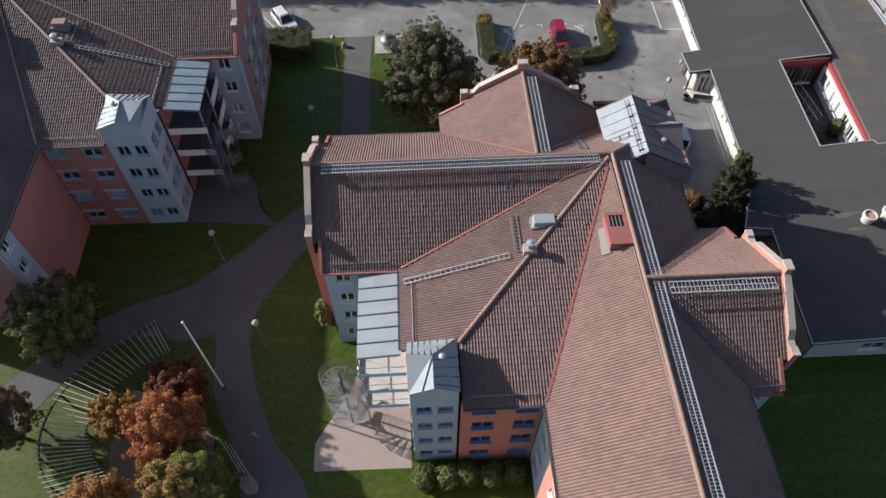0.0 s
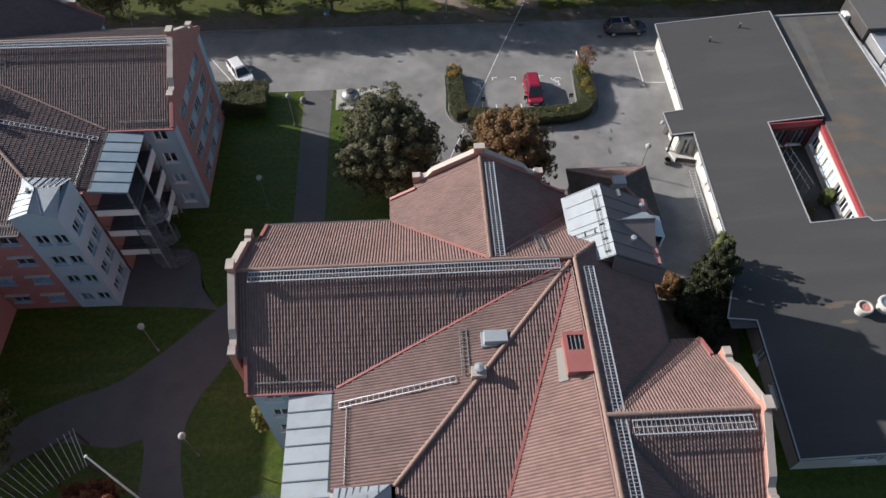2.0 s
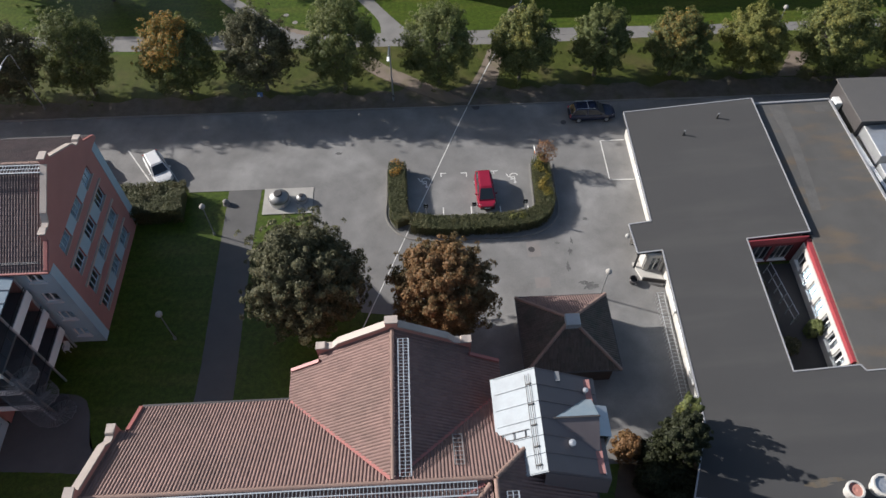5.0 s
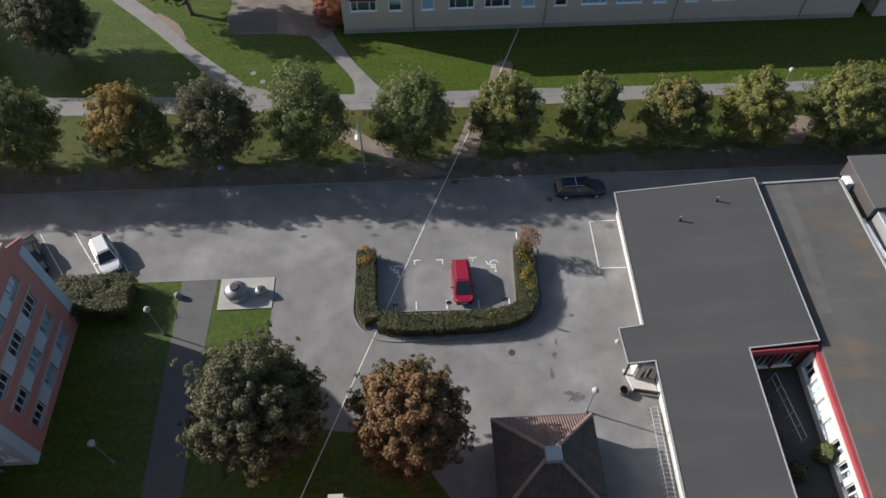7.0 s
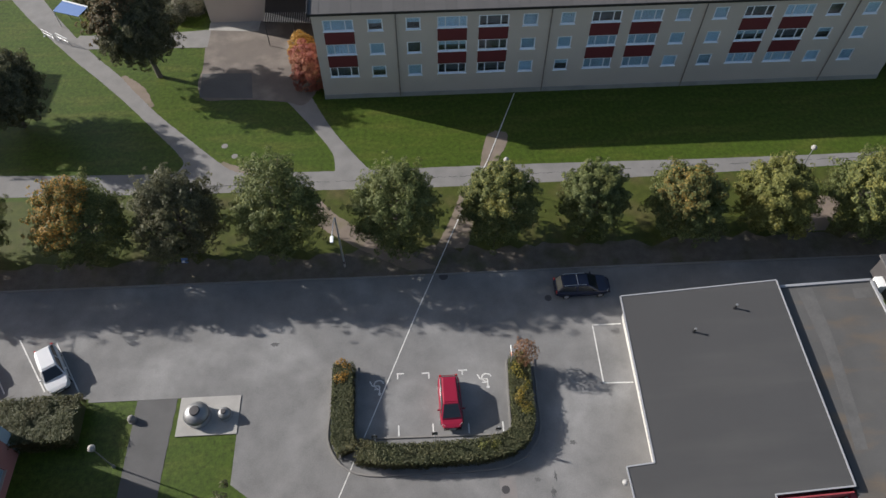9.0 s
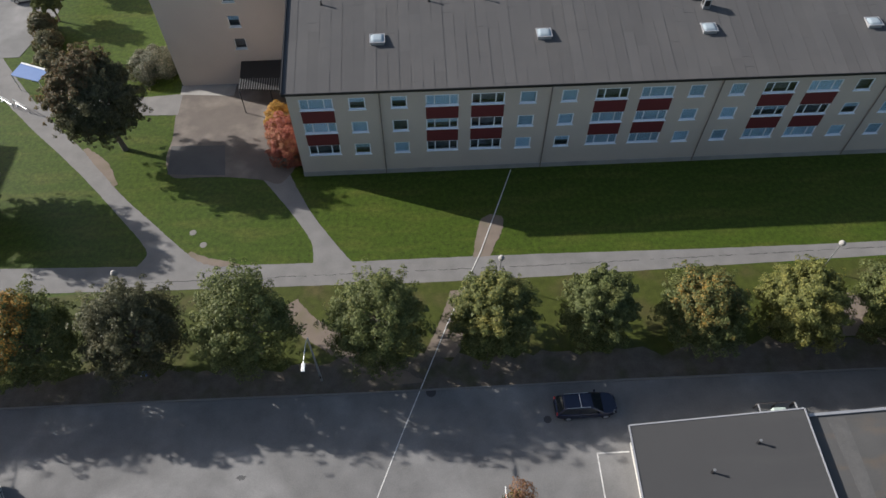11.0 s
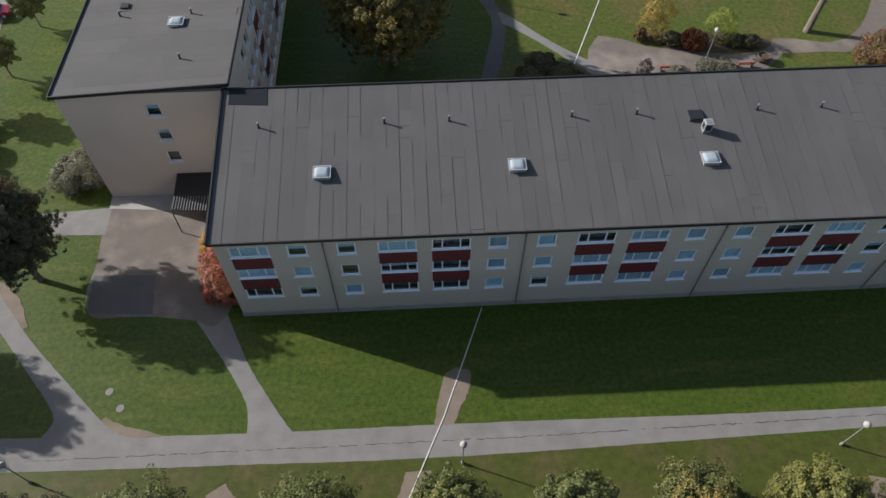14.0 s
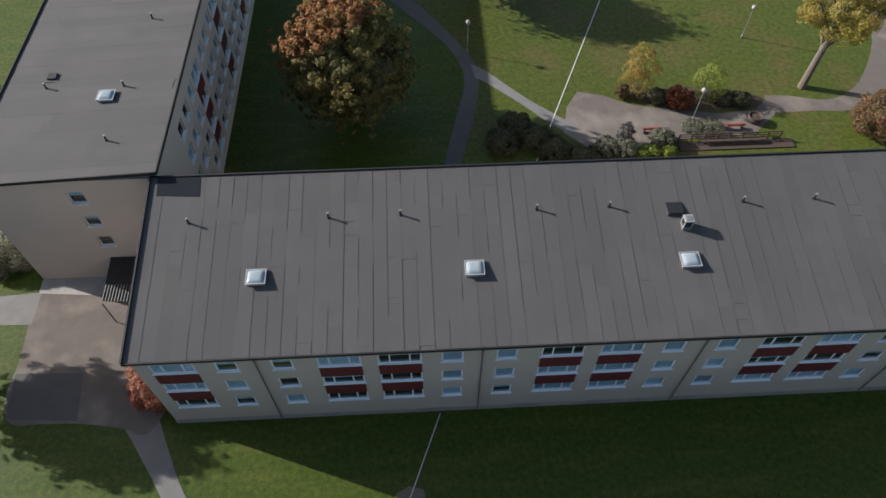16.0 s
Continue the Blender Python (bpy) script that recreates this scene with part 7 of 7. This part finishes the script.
kerb("kerb", smooth_line([(-1.25, 1.0), (-1.25, -2.4), (-1.2, -5.4), (0.9, -7.5), (6, -7.75), (12, -7.5), (14.5, -5.4), (14.8, -2.2), (14.85, 1.0)], 5), "kerb round the hedge")
kerb("kerb", [(0.75, 1.0), (0.75, -4.9), (12.4, -5.1), (12.7, 1.0)], "kerb round the hedge")


# ---- lamps, poles and signs ----
def globe_lamp(spots):
    ob = thing("lamp_post", "slim park lamp post with an opal globe", "lamp post", group="park lamps")
    part("pole", M().tube((0, 0, -0.1), (0, 0, 3.7), 0.05, 0.04, 10), DULL_STEEL, ob)
    part("base", M().lathe([(0.12, -0.05), (0.12, 0.3), (0.06, 0.4)], (0, 0, 0), 12), DULL_STEEL, ob)
    part("globe", M().lathe([(0.0, -0.26), (0.13, -0.22), (0.22, -0.13), (0.26, 0.0), (0.22, 0.13), (0.13, 0.22), (0.0, 0.26)], (0, 0, 4.0), 18), GLOBE, ob, "white opal globe", smooth=True)
    part("hood", M().lathe([(0.27, 0.03), (0.21, 0.17), (0.07, 0.27), (0.0, 0.29)], (0, 0, 4.0), 18), CONCRETE, ob)
    place_copies(ob, [pose(x, y, 0) for x, y in spots])


globe_lamp([(-21.4, -40.0), (-25.95, -31.2), (-18.55, -16.6), (-16.85, -6.05), (16.75, -14.5), (14.35, 19.0), (42.8, 18.95), (-17.1, 19.2), (22.0, 75.1), (53.9, 76.1), (44.7, 63.0), (64.0, 60.0)])


def street_lamp(spots):
    ob = thing("street_lamp", "tall grey street lamp with an arm over the road", "street lamp", group="street lamps")
    part("pole", M().tube((0, 0, -0.1), (0, 0, 7.0), 0.09, 0.06, 10), STEEL, ob)
    part("arm", M().path([(0, 0, 7.0), (-0.03, -0.3, 7.18), (-0.06, -0.8, 7.3), (-0.1, -2.2, 7.36)], 0.035, 8), STEEL, ob)
    part("lamp_head", M().box(-0.22, -2.75, 7.3, 0.04, -2.1, 7.4), WHITE, ob, "flat pale lamp head", bevel=0.04)
    part("door", M().box(-0.06, -0.1, 0.5, 0.06, -0.085, 0.9), DARK_METAL, ob)
    place_copies(ob, [pose(x, y, 0) for x, y in spots])


street_lamp([(-0.5, 10.8), (-36.9, 11.4)])

flag = thing("flagpole", "white tapered flagpole on the lawn", "flagpole", (-24.3, -43.5, 0))
part("pole", M().tube((-24.3, -43.5, 0), (-24.3, -43.5, 10.5), 0.085, 0.05, 10), WHITE, flag)
part("knob", M().lathe([(0, -0.1), (0.1, 0), (0, 0.1)], (-24.3, -43.5, 10.58), 10), WHITE, flag)
part("foot", M().tube((-24.3, -43.5, 0), (-24.3, -43.5, 0.5), 0.14, n=10), DARK_METAL, flag)


def bay_sign(spots):
    ob = thing("parking_sign", "small parking sign on a post in the hedge", "sign", group="parking signs")
    part("post", M().tube((0, 0, 0), (0, 0, 2.6), 0.03, n=8), STEEL, ob)
    part("plate", M().box(-0.2, -0.06, 2.1, 0.2, -0.031, 2.6), BLACK, ob, "dark sign plate")
    part("bar", M().box(-0.12, -0.066, 2.25, 0.12, -0.061, 2.31), WHITE, ob)
    place_copies(ob, [pose(x, y, 0) for x, y in spots])


bay_sign([(2.36, -5.6), (6.69, -5.6), (11.3, -5.5)])
zs = thing("zone_sign", "wide white and orange sign on two thin posts", "sign")
for y in (-0.36, 0.36):
    part("post", M().tube((0, y, 0), (0, y, 2.58), 0.03, n=8), STEEL, zs)
part("plate", M().box(-0.06, -0.44, 2.32, -0.031, 0.44, 2.57), WHITE, zs, "white sign plate")
part("band", M().box(-0.068, -0.44, 2.32, -0.061, -0.1, 2.57), ORANGE_LAMP, zs, "orange band")
zs.location = (12.93, 0.61, 0)
bol = thing("stone_bollard", "rounded grey stone bollard on the lawn", "bollard", (-16.25, -2.5, 0))
part("stone", M().lathe([(0.26, 0.0), (0.3, 0.2), (0.28, 0.42), (0.16, 0.56), (0.0, 0.6)], (-16.25, -2.5, 0), 14), KERB, bol, smooth=True)
part("foot", M().lathe([(0.33, 0.0), (0.33, 0.06), (0.0, 0.06)], (-16.25, -2.5, 0), 14), KERB, bol)

# buried waste containers with domed steel lids on their pad
solid("container_pad", M().box(-12.8, -4.0, -0.2, -8.2, -0.9, 0.07), CONCRETE, "pale concrete pad with steel waste domes", "pad", kind="structure")
for x, y, r, h in ((-11.25, -2.5, 0.95, 1.25), (-9.2, -2.5, 0.5, 0.85)):
    d = thing("waste_container", "buried waste container with a domed steel lid", "waste container", (x, y, 0), group="waste domes")
    part("drum", M().lathe([(r, 0.05), (r, h * 0.45), (r * 1.04, h * 0.45), (r * 1.04, h * 0.52)], (x, y, 0), 28), STEEL, d, smooth=False)
    part("dome", M().lathe([(r * math.cos(t), h * 0.5 + (h * 0.5) * math.sin(t)) for t in np.linspace(0, 1.25, 7)], (x, y, 0), 28), material("brushed_steel", (0.26, 0.26, 0.26), 0.5, 0.6, var=0.06, bump=0.05), d, "brushed steel dome", smooth=True)
    part("hatch", M().lathe([(r * 0.42, h * 0.93), (r * 0.42, h * 1.02), (r * 0.36, h * 1.06), (0.0, h * 1.07)], (x, y, 0), 20), DARK_METAL, d)


# ---- cars ----
def car(name, label, paint, L, W, Hc, estate, rack=False, screen=(-0.27, -0.08)):
    """Nose towards -y. The body is lofted from cross-sections; the glasshouse narrows towards the roof."""
    ob = thing(name, label, "car")
    g = 0.2
    belt = 0.88 + 0.05 * (Hc - 1.45)
    secs = [(-0.5, 0.48, 0.72, 0.42), (-0.485, 0.74, 0.77, 0.3), (-0.43, 0.9, 0.83, 0.24), (-0.32, 1.0, 0.88, g), (-0.2, 1.0, 0.93, g), (0.0, 1.0, belt + 0.03, g), (0.25, 1.0, belt + 0.05, g), (0.42, 0.95, belt + 0.05, 0.24), (0.485, 0.82, belt, 0.32), (0.5, 0.6, belt - 0.12, 0.42)]
    m = M()
    k = 8
    for yy, ww, top, low in secs:
        w = W / 2 * ww
        pts = [(-w * 0.9, low), (-w, low + 0.12), (-w, (top + low) / 2 + 0.1), (-w * 0.93, top - 0.03), (w * 0.93, top - 0.03), (w, (top + low) / 2 + 0.1), (w, low + 0.12), (w * 0.9, low)]
        m.v += [(x, yy * L, z) for x, z in pts]
    for i in range(len(secs) - 1):
        m.f += [(i * k + j, i * k + (j + 1) % k, (i + 1) * k + (j + 1) % k, (i + 1) * k + j) for j in range(k)]
    m.f += [tuple(range(k)), tuple(range((len(secs) - 1) * k, len(secs) * k))[::-1]]
    body = part("body", m, paint, ob, bevel=0.09)
    rear = 0.44 if estate else 0.3
    y0, y1, y2, y3 = screen[0] * L, screen[1] * L, (rear - (0.06 if estate else 0.14)) * L, (rear + 0.03) * L
    wb, wt = W / 2 * 0.92, W / 2 * 0.74
    cab = M()
    cab.v = [(-wb, y0, belt), (wb, y0, belt), (wb * 0.86, y3, belt + 0.03), (-wb * 0.86, y3, belt + 0.03), (-wt * 0.94, y1, Hc - 0.05), (wt * 0.94, y1, Hc - 0.05), (wt * 0.88, y2, Hc - 0.05), (-wt * 0.88, y2, Hc - 0.05)]
    cab.f = [(4, 5, 6, 7), (0, 1, 5, 4), (1, 2, 6, 5), (2, 3, 7, 6), (3, 0, 4, 7)]
    part("cabin", cab, paint, ob, bevel=0.09)
    part("roof_panel", M().slab([(-wt * 0.82, y1 + 0.1, Hc - 0.045), (wt * 0.82, y1 + 0.1, Hc - 0.045), (wt * 0.76, y2 - 0.1, Hc - 0.045), (-wt * 0.76, y2 - 0.1, Hc - 0.045)], (0, 0, 0.04)), paint, ob, bevel=0.03)
    q = [Vector(v) for v in cab.v]
    def glass(name, a, b, c, d, out):
        mid = (a + b + c + d) / 4
        pts = [mid + (p - mid) * 0.86 + Vector(out) * 0.004 for p in (a, b, c, d)]
        part(name, M().slab(pts, Vector(out) * 0.012), CAR_GLASS, ob)
    glass("windscreen", q[0], q[1], q[5], q[4], (0, -0.7, 0.7))
    glass("rear_window", q[3], q[2], q[6], q[7], (0, 0.8, 0.5))
    for s, (i, j, u, v) in ((-1, (0, 3, 7, 4)), (1, (1, 2, 6, 5))):
        mid0, mid1 = q[i].lerp(q[j], 0.52), q[v].lerp(q[u], 0.45)
        glass("side_window", q[i], mid0, mid1, q[v], (s, 0, 0.2))
        glass("side_window", mid0, q[j], q[u], mid1, (s, 0, 0.2))
    for s in (-1, 1):
        part("headlight", M().slab([(s * W * 0.28, -0.487 * L, 0.62), (s * W * 0.43, -0.44 * L, 0.68), (s * W * 0.43, -0.42 * L, 0.8), (s * W * 0.3, -0.46 * L, 0.77)], (0, -0.02, 0.02)), GLOBE, ob, "clear headlight")
        part("tail_light", M().box(s * W * 0.36 - 0.09, 0.478 * L, 0.68, s * W * 0.36 + 0.09, 0.497 * L, 0.92), material("tail_red", (0.35, 0.01, 0.01), 0.3, bump=0), ob, "red tail light")
        part("mirror", M().box(s * W * 0.54 - 0.1, -0.19 * L, belt - 0.02, s * W * 0.54 + 0.1, -0.165 * L, belt + 0.13), paint, ob, bevel=0.03)
        for yy in (-0.315, 0.3):
            x = s * (W / 2 - 0.1)
            wh = part("wheel", M().tube((x - 0.1, yy * L, 0.31), (x + 0.1, yy * L, 0.31), 0.31, n=18), RUBBER, ob)
            part("rim", M().tube((x + s * 0.095, yy * L, 0.31), (x + s * 0.112, yy * L, 0.31), 0.2, n=14), STEEL, wh)
    part("grille", M().box(-W * 0.22, -0.503 * L, 0.45, W * 0.22, -0.492 * L, 0.62), BLACK, ob)
    part("bumper_strip", M().box(-W * 0.38, -0.506 * L, 0.3, W * 0.38, -0.48 * L, 0.42), BLACK, ob)
    part("number_plate", M().box(-0.26, -0.512 * L, 0.46, 0.26, -0.505 * L, 0.56), WHITE, ob)
    if rack:
        for s in (-1, 1):
            part("roof_rail", M().path([(s * wt * 0.85, y1 + 0.2, Hc + 0.01), (s * wt * 0.85, y1 + 0.3, Hc + 0.07), (s * wt * 0.85, y2 - 0.25, Hc + 0.08), (s * wt * 0.85, y2 - 0.1, Hc + 0.01)], 0.02), STEEL, ob)
        part("cross_bar", M().tube((-wt * 0.85, 0.3 * y2, Hc + 0.08), (wt * 0.85, 0.3 * y2, Hc + 0.08), 0.025, n=8), STEEL, ob)
    return ob


car("car", "red compact people carrier parked by the hedge", CAR_RED, 4.25, 1.75, 1.6, True, screen=(-0.35, -0.12)).matrix_basis = pose(8.0, -2.55, 0.02, 0, 0, 1.5)
car("car", "white hatchback parked in an angled bay", CAR_WHITE, 4.3, 1.78, 1.48, True).matrix_basis = pose(-23.2, 1.85, 0.02, 0, 0, 31)
car("car", "black car parked beside the red house", CAR_BLACK, 4.4, 1.78, 1.45, False).matrix_basis = pose(-29.6, 2.0, 0.02, 0, 0, 31)
car("car", "navy-black estate car with roof rails on the road", CAR_NAVY, 4.7, 1.84, 1.55, True, True).matrix_basis = pose(19.8, 7.35, 0.02, 0, 0, 91)
car("car", "silver hatchback in the far car park", STEEL, 4.1, 1.72, 1.45, True).matrix_basis = pose(-38.4, 63.0, 0.02, 0, 0, 96)
car("car", "red hatchback in the far car park", CAR_RED, 4.1, 1.72, 1.45, True).matrix_basis = pose(-37.6, 75.4, 0.02, 0, 0, 96)
car("car", "white hatchback in the far car park", CAR_WHITE, 4.1, 1.72, 1.45, True).matrix_basis = pose(-38.0, 69.4, 0.02, 0, 0, 96)
car("car", "dark hatchback in the far car park", CAR_BLACK, 4.1, 1.72, 1.45, True).matrix_basis = pose(-38.2, 66.2, 0.02, 0, 0, 96)

bs = thing("verge_sign", "small blue and white sign board on the verge", "sign", (-14.5, 11.8, 0))
part("post", M().tube((-14.5, 11.85, -0.05), (-14.5, 11.85, 0.5), 0.03, n=8), DULL_STEEL, bs)
part("board", M().slab([(-14.8, 11.7, 0.35), (-14.2, 11.7, 0.35), (-14.2, 11.95, 0.7), (-14.8, 11.95, 0.7)], (0, 0.02, 0.02)), BLUE_FRAME, bs)
part("bar", M().slab([(-14.72, 11.69, 0.4), (-14.5, 11.69, 0.4), (-14.5, 11.8, 0.56), (-14.72, 11.8, 0.56)], (0, -0.012, 0.012)), WHITE, bs)

# ---- pergola ring in the garden ----
perg = thing("pergola", "curved garden pergola with pale radiating slats", "pergola", (-33, -45, 0))
inner = smooth_line([(-28.3, -41.0), (-30.6, -42.6), (-32.5, -44.8), (-33.0, -47.4), (-32.2, -49.4), (-30.6, -51.2)], 8)
outer = smooth_line([(-29.7, -38.7), (-32.6, -41.0), (-35.2, -43.6), (-36.2, -46.9), (-35.5, -49.8), (-33.6, -52.2)], 8)
for line, z in ((inner, 2.35), (outer, 2.35)):
    m = M()
    for a, b in zip(line, line[1:]):
        m.bar((*a, z), (*b, z), 0.09, 0.16)
    part("beam", m, DARK_WOOD, perg)
    for i in range(0, len(line), 6):
        part("post", M().box(line[i][0] - 0.06, line[i][1] - 0.06, 0, line[i][0] + 0.06, line[i][1] + 0.06, 2.3), DARK_WOOD, perg)
PALE_WOOD = material("pale_slat", (0.42, 0.43, 0.36), 0.8, var=0.12, scale=2, fine=15, bump=0.1)
for i in range(0, len(inner)):
    a, b = Vector(inner[i]), Vector(outer[i])
    d = (b - a).normalized() * 0.3
    part("slat", M().bar((*(a - d), 2.48), (*(b + d), 2.48), 0.04, 0.07), PALE_WOOD, perg)
p2 = thing("pergola", "short straight garden pergola with pale slats", "pergola", (-22, -50, 0))
for off in (-0.4, 0.0, 0.4):
    part("slat", M().bar((-23.0 + off, -48.6 - off * 0.6, 2.4), (-21.3 + off, -51.0 - off * 0.6, 2.4), 0.05, 0.08), PALE_WOOD, p2)
for t in (0.05, 0.5, 0.95):
    x, y = -23.0 + 1.7 * t, -48.6 - 2.4 * t
    part("beam", M().bar((x - 0.5, y - 0.32, 2.3), (x + 0.5, y + 0.32, 2.3), 0.06, 0.08), DARK_WOOD, p2)
    part("post", M().box(x - 0.06, y - 0.06, 0, x + 0.06, y + 0.06, 2.3), DARK_WOOD, p2)
part("end_panel", M().box(-21.7, -51.7, 0, -20.9, -51.0, 2.1), KERB, p2, bevel=0.05)
sheet("garden_floor", [(-31.5, -43.2), (-27.5, -44), (-24.5, -47.5), (-24.5, -53), (-29, -56), (-31.5, -51), (-32.3, -47)], 0.02, GRAVEL, "gravelled garden floor under the trees", "yard")

# ---- bicycle rack along the school wall ----
rack = thing("bicycle_rack", "long galvanised wire bicycle rack by the wall", "bicycle rack", (22, -20, 0))
part("rail", M().tube((21.6, -14.6, 0.45), (21.2, -25.6, 0.45), 0.025), STEEL, rack)
part("rail", M().tube((22.2, -14.6, 0.2), (21.8, -25.6, 0.2), 0.025), STEEL, rack)
for i in range(34):
    t = i / 33
    x, y = 21.9 - 0.4 * t, -14.6 - 11.0 * t
    part("hoop", M().path([(x + 0.35, y, 0.02), (x + 0.3, y, 0.5), (x - 0.1, y, 0.62), (x - 0.42, y, 0.5), (x - 0.45, y, 0.02)], 0.016, 5), STEEL, rack)

# ---- park furniture ----
def bench(spots):
    ob = thing("bench", "red-brown slatted wooden park bench on gravel", "bench", group="park benches")
    for i in range(3):
        part("seat_slat", M().box(-0.95, -0.22 + 0.16 * i, 0.43, 0.95, -0.09 + 0.16 * i, 0.47), RED_WOOD, ob)
    for i in range(2):
        part("back_slat", M().box(-0.95, 0.3, 0.58 + 0.17 * i, 0.95, 0.34, 0.7 + 0.17 * i), RED_WOOD, ob)
    for x in (-0.75, 0.75):
        part("leg", M().bar((x, -0.2, 0.2), (x, 0.28, 0.2), 0.06, 0.45), DARK_METAL, ob)
        part("back_post", M().bar((x, 0.26, 0.05), (x, 0.34, 0.9), 0.05, 0.05), DARK_METAL, ob)
    place_copies(ob, [pose(x, y, 0.03, 0, 0, r) for x, y, r in spots])


bench([(39.9, 61.5, 180), (48.6, 61.6, 180)])
fence = thing("garden_fence", "low dark timber railing with pale top boards", "fence", (47, 59.5, 0))
for x in np.linspace(42.4, 52.8, 9):
    part("post", M().box(x - 0.06, 59.9, 0, x + 0.06, 60.02, 1.0), DARK_WOOD, fence)
for z in (0.35, 0.65, 0.95):
    part("rail", M().box(42.3, 59.92, z - 0.05, 53.0, 59.98, z + 0.05), DARK_WOOD, fence)
part("top_board", M().box(44.6, 59.3, 0.5, 51.0, 59.75, 0.56), DARK_WOOD, fence)
part("deck", M().box(42.3, 58.6, -0.1, 54.0, 59.8, 0.12), DARK_WOOD, fence)
sw = thing("barrel_planter", "dark round wooden tub beside the railing", "planter", (51.0, 62.5, 0))
part("tub", M().lathe([(0.55, 0), (0.75, 0.45), (0.7, 0.8), (0.6, 0.75), (0.55, 0.5), (0.0, 0.5)], (51.0, 62.5, 0), 16), DARK_WOOD, sw)
part("soil", M().lathe([(0.6, 0.62), (0.0, 0.64)], (51.0, 62.5, 0), 16), SOIL, sw)
enc = thing("bin_enclosure", "low rail enclosure with a pale green box behind the school", "enclosure", (34.3, 6.3, 0))
for x in (32.85, 34.3, 35.7):
    part("post", M().box(x - 0.05, 6.6, 0, x + 0.05, 6.7, 1.0), DARK_METAL, enc)
part("rail", M().box(32.8, 6.61, 0.92, 35.75, 6.69, 1.0), DARK_METAL, enc)
part("rail", M().box(32.8, 5.1, 0.92, 32.9, 6.61, 1.0), EDGING, enc)
part("rail", M().box(35.65, 5.1, 0.92, 35.75, 6.61, 1.0), EDGING, enc)
part("box", M().box(33.9, 5.6, 0.0, 34.9, 6.3, 0.9), material("pale_green_plastic", (0.42, 0.5, 0.45), 0.5, var=0.06, bump=0.0), enc, "pale green box", bevel=0.05)
sh = thing("bicycle_shelter", "small bicycle shelter with a blue translucent roof", "shelter", (-33, 46.8, 0))
part("roof", M().slab([(-34.6, 46.4, 2.1), (-31.4, 45.2, 2.1), (-30.6, 46.6, 2.35), (-33.8, 48.0, 2.35)], (0, 0, 0.05)), BLUE_FRAME, sh, "blue roof sheet")
part("edge", M().bar((-33.8, 48.0, 2.38), (-30.6, 46.6, 2.38), 0.2, 0.1), WHITE, sh)
for x, y in ((-34.5, 46.4), (-31.4, 45.3), (-30.7, 46.6), (-33.8, 47.9)):
    part("post", M().tube((x, y, 0), (x, y, 2.2), 0.05), STEEL, sh)


def barrier(spots):
    ob = thing("path_barrier", "tubular steel barrier across the path", "barrier", group="path barriers")
    part("frame", M().path([(-1.0, 0, 0), (-1.0, 0, 0.95), (1.0, 0, 0.95), (1.0, 0, 0)], 0.035), STEEL, ob)
    part("rail", M().tube((-1.0, 0, 0.5), (1.0, 0, 0.5), 0.03), STEEL, ob)
    part("foot", M().box(-1.1, -0.1, -0.05, -0.9, 0.1, 0.02), STEEL, ob)
    place_copies(ob, [pose(x, y, 0.03, 0, 0, r) for x, y, r in spots])


barrier([(-35.2, 44.2, -35), (-33.4, 43.4, -35)])
ch = thing("garden_chair", "white plastic garden chair in the yard", "chair", (-26.9, -17.2, 0))
part("seat", M().box(-27.2, -17.45, 0.42, -26.7, -16.95, 0.46), WHITE, ch, bevel=0.02)
part("backrest", M().slab([(-27.2, -16.97, 0.46), (-26.7, -16.97, 0.46), (-26.75, -16.85, 0.9), (-27.15, -16.85, 0.9)], (0, 0.03, 0)), WHITE, ch)
for x in (-27.17, -26.73):
    for y in (-17.42, -16.98):
        part("leg", M().tube((x, y, 0), (x, y, 0.43), 0.02), WHITE, ch)
    part("armrest", M().box(x - 0.03, -17.4, 0.64, x + 0.03, -16.95, 0.67), WHITE, ch)

# thin young trees casting shade on the far lawn
for k, (x, y) in enumerate(((-31.6, 73.0), (-32.2, 64.2), (-33.6, 58.4))):
    tree("small green tree on the far lawn", LEAF_GREEN, 5.2, 2.0, 1.8, 80 + k, 3500, 0.22, 0.1).location = (x, y, 0)
# long crack in the footpath
m = M()
random.seed(2)
x, y = -18.0, 20.8
while x < 60:
    L = 0.18 + 0.4 * random.random()
    y2 = 20.72 + 0.012 * (x - 10) * 0 + 0.12 * random.random() + (0.02 * max(0, x - 20) * 0.6)
    if random.random() < 0.86:
        d = Vector((L, y2 - y)).normalized() * (0.012 + 0.03 * random.random())
        m.prism([(x - d.y, y + d.x), (x + d.y, y - d.x), (x + L + d.y, y2 - d.x), (x + L - d.y, y2 + d.x)], -0.05, 0.006)
    x, y = x + L, y2
solid("path_crack", m, DARK_METAL, "long dark crack along the footpath", "crack", kind="structure")
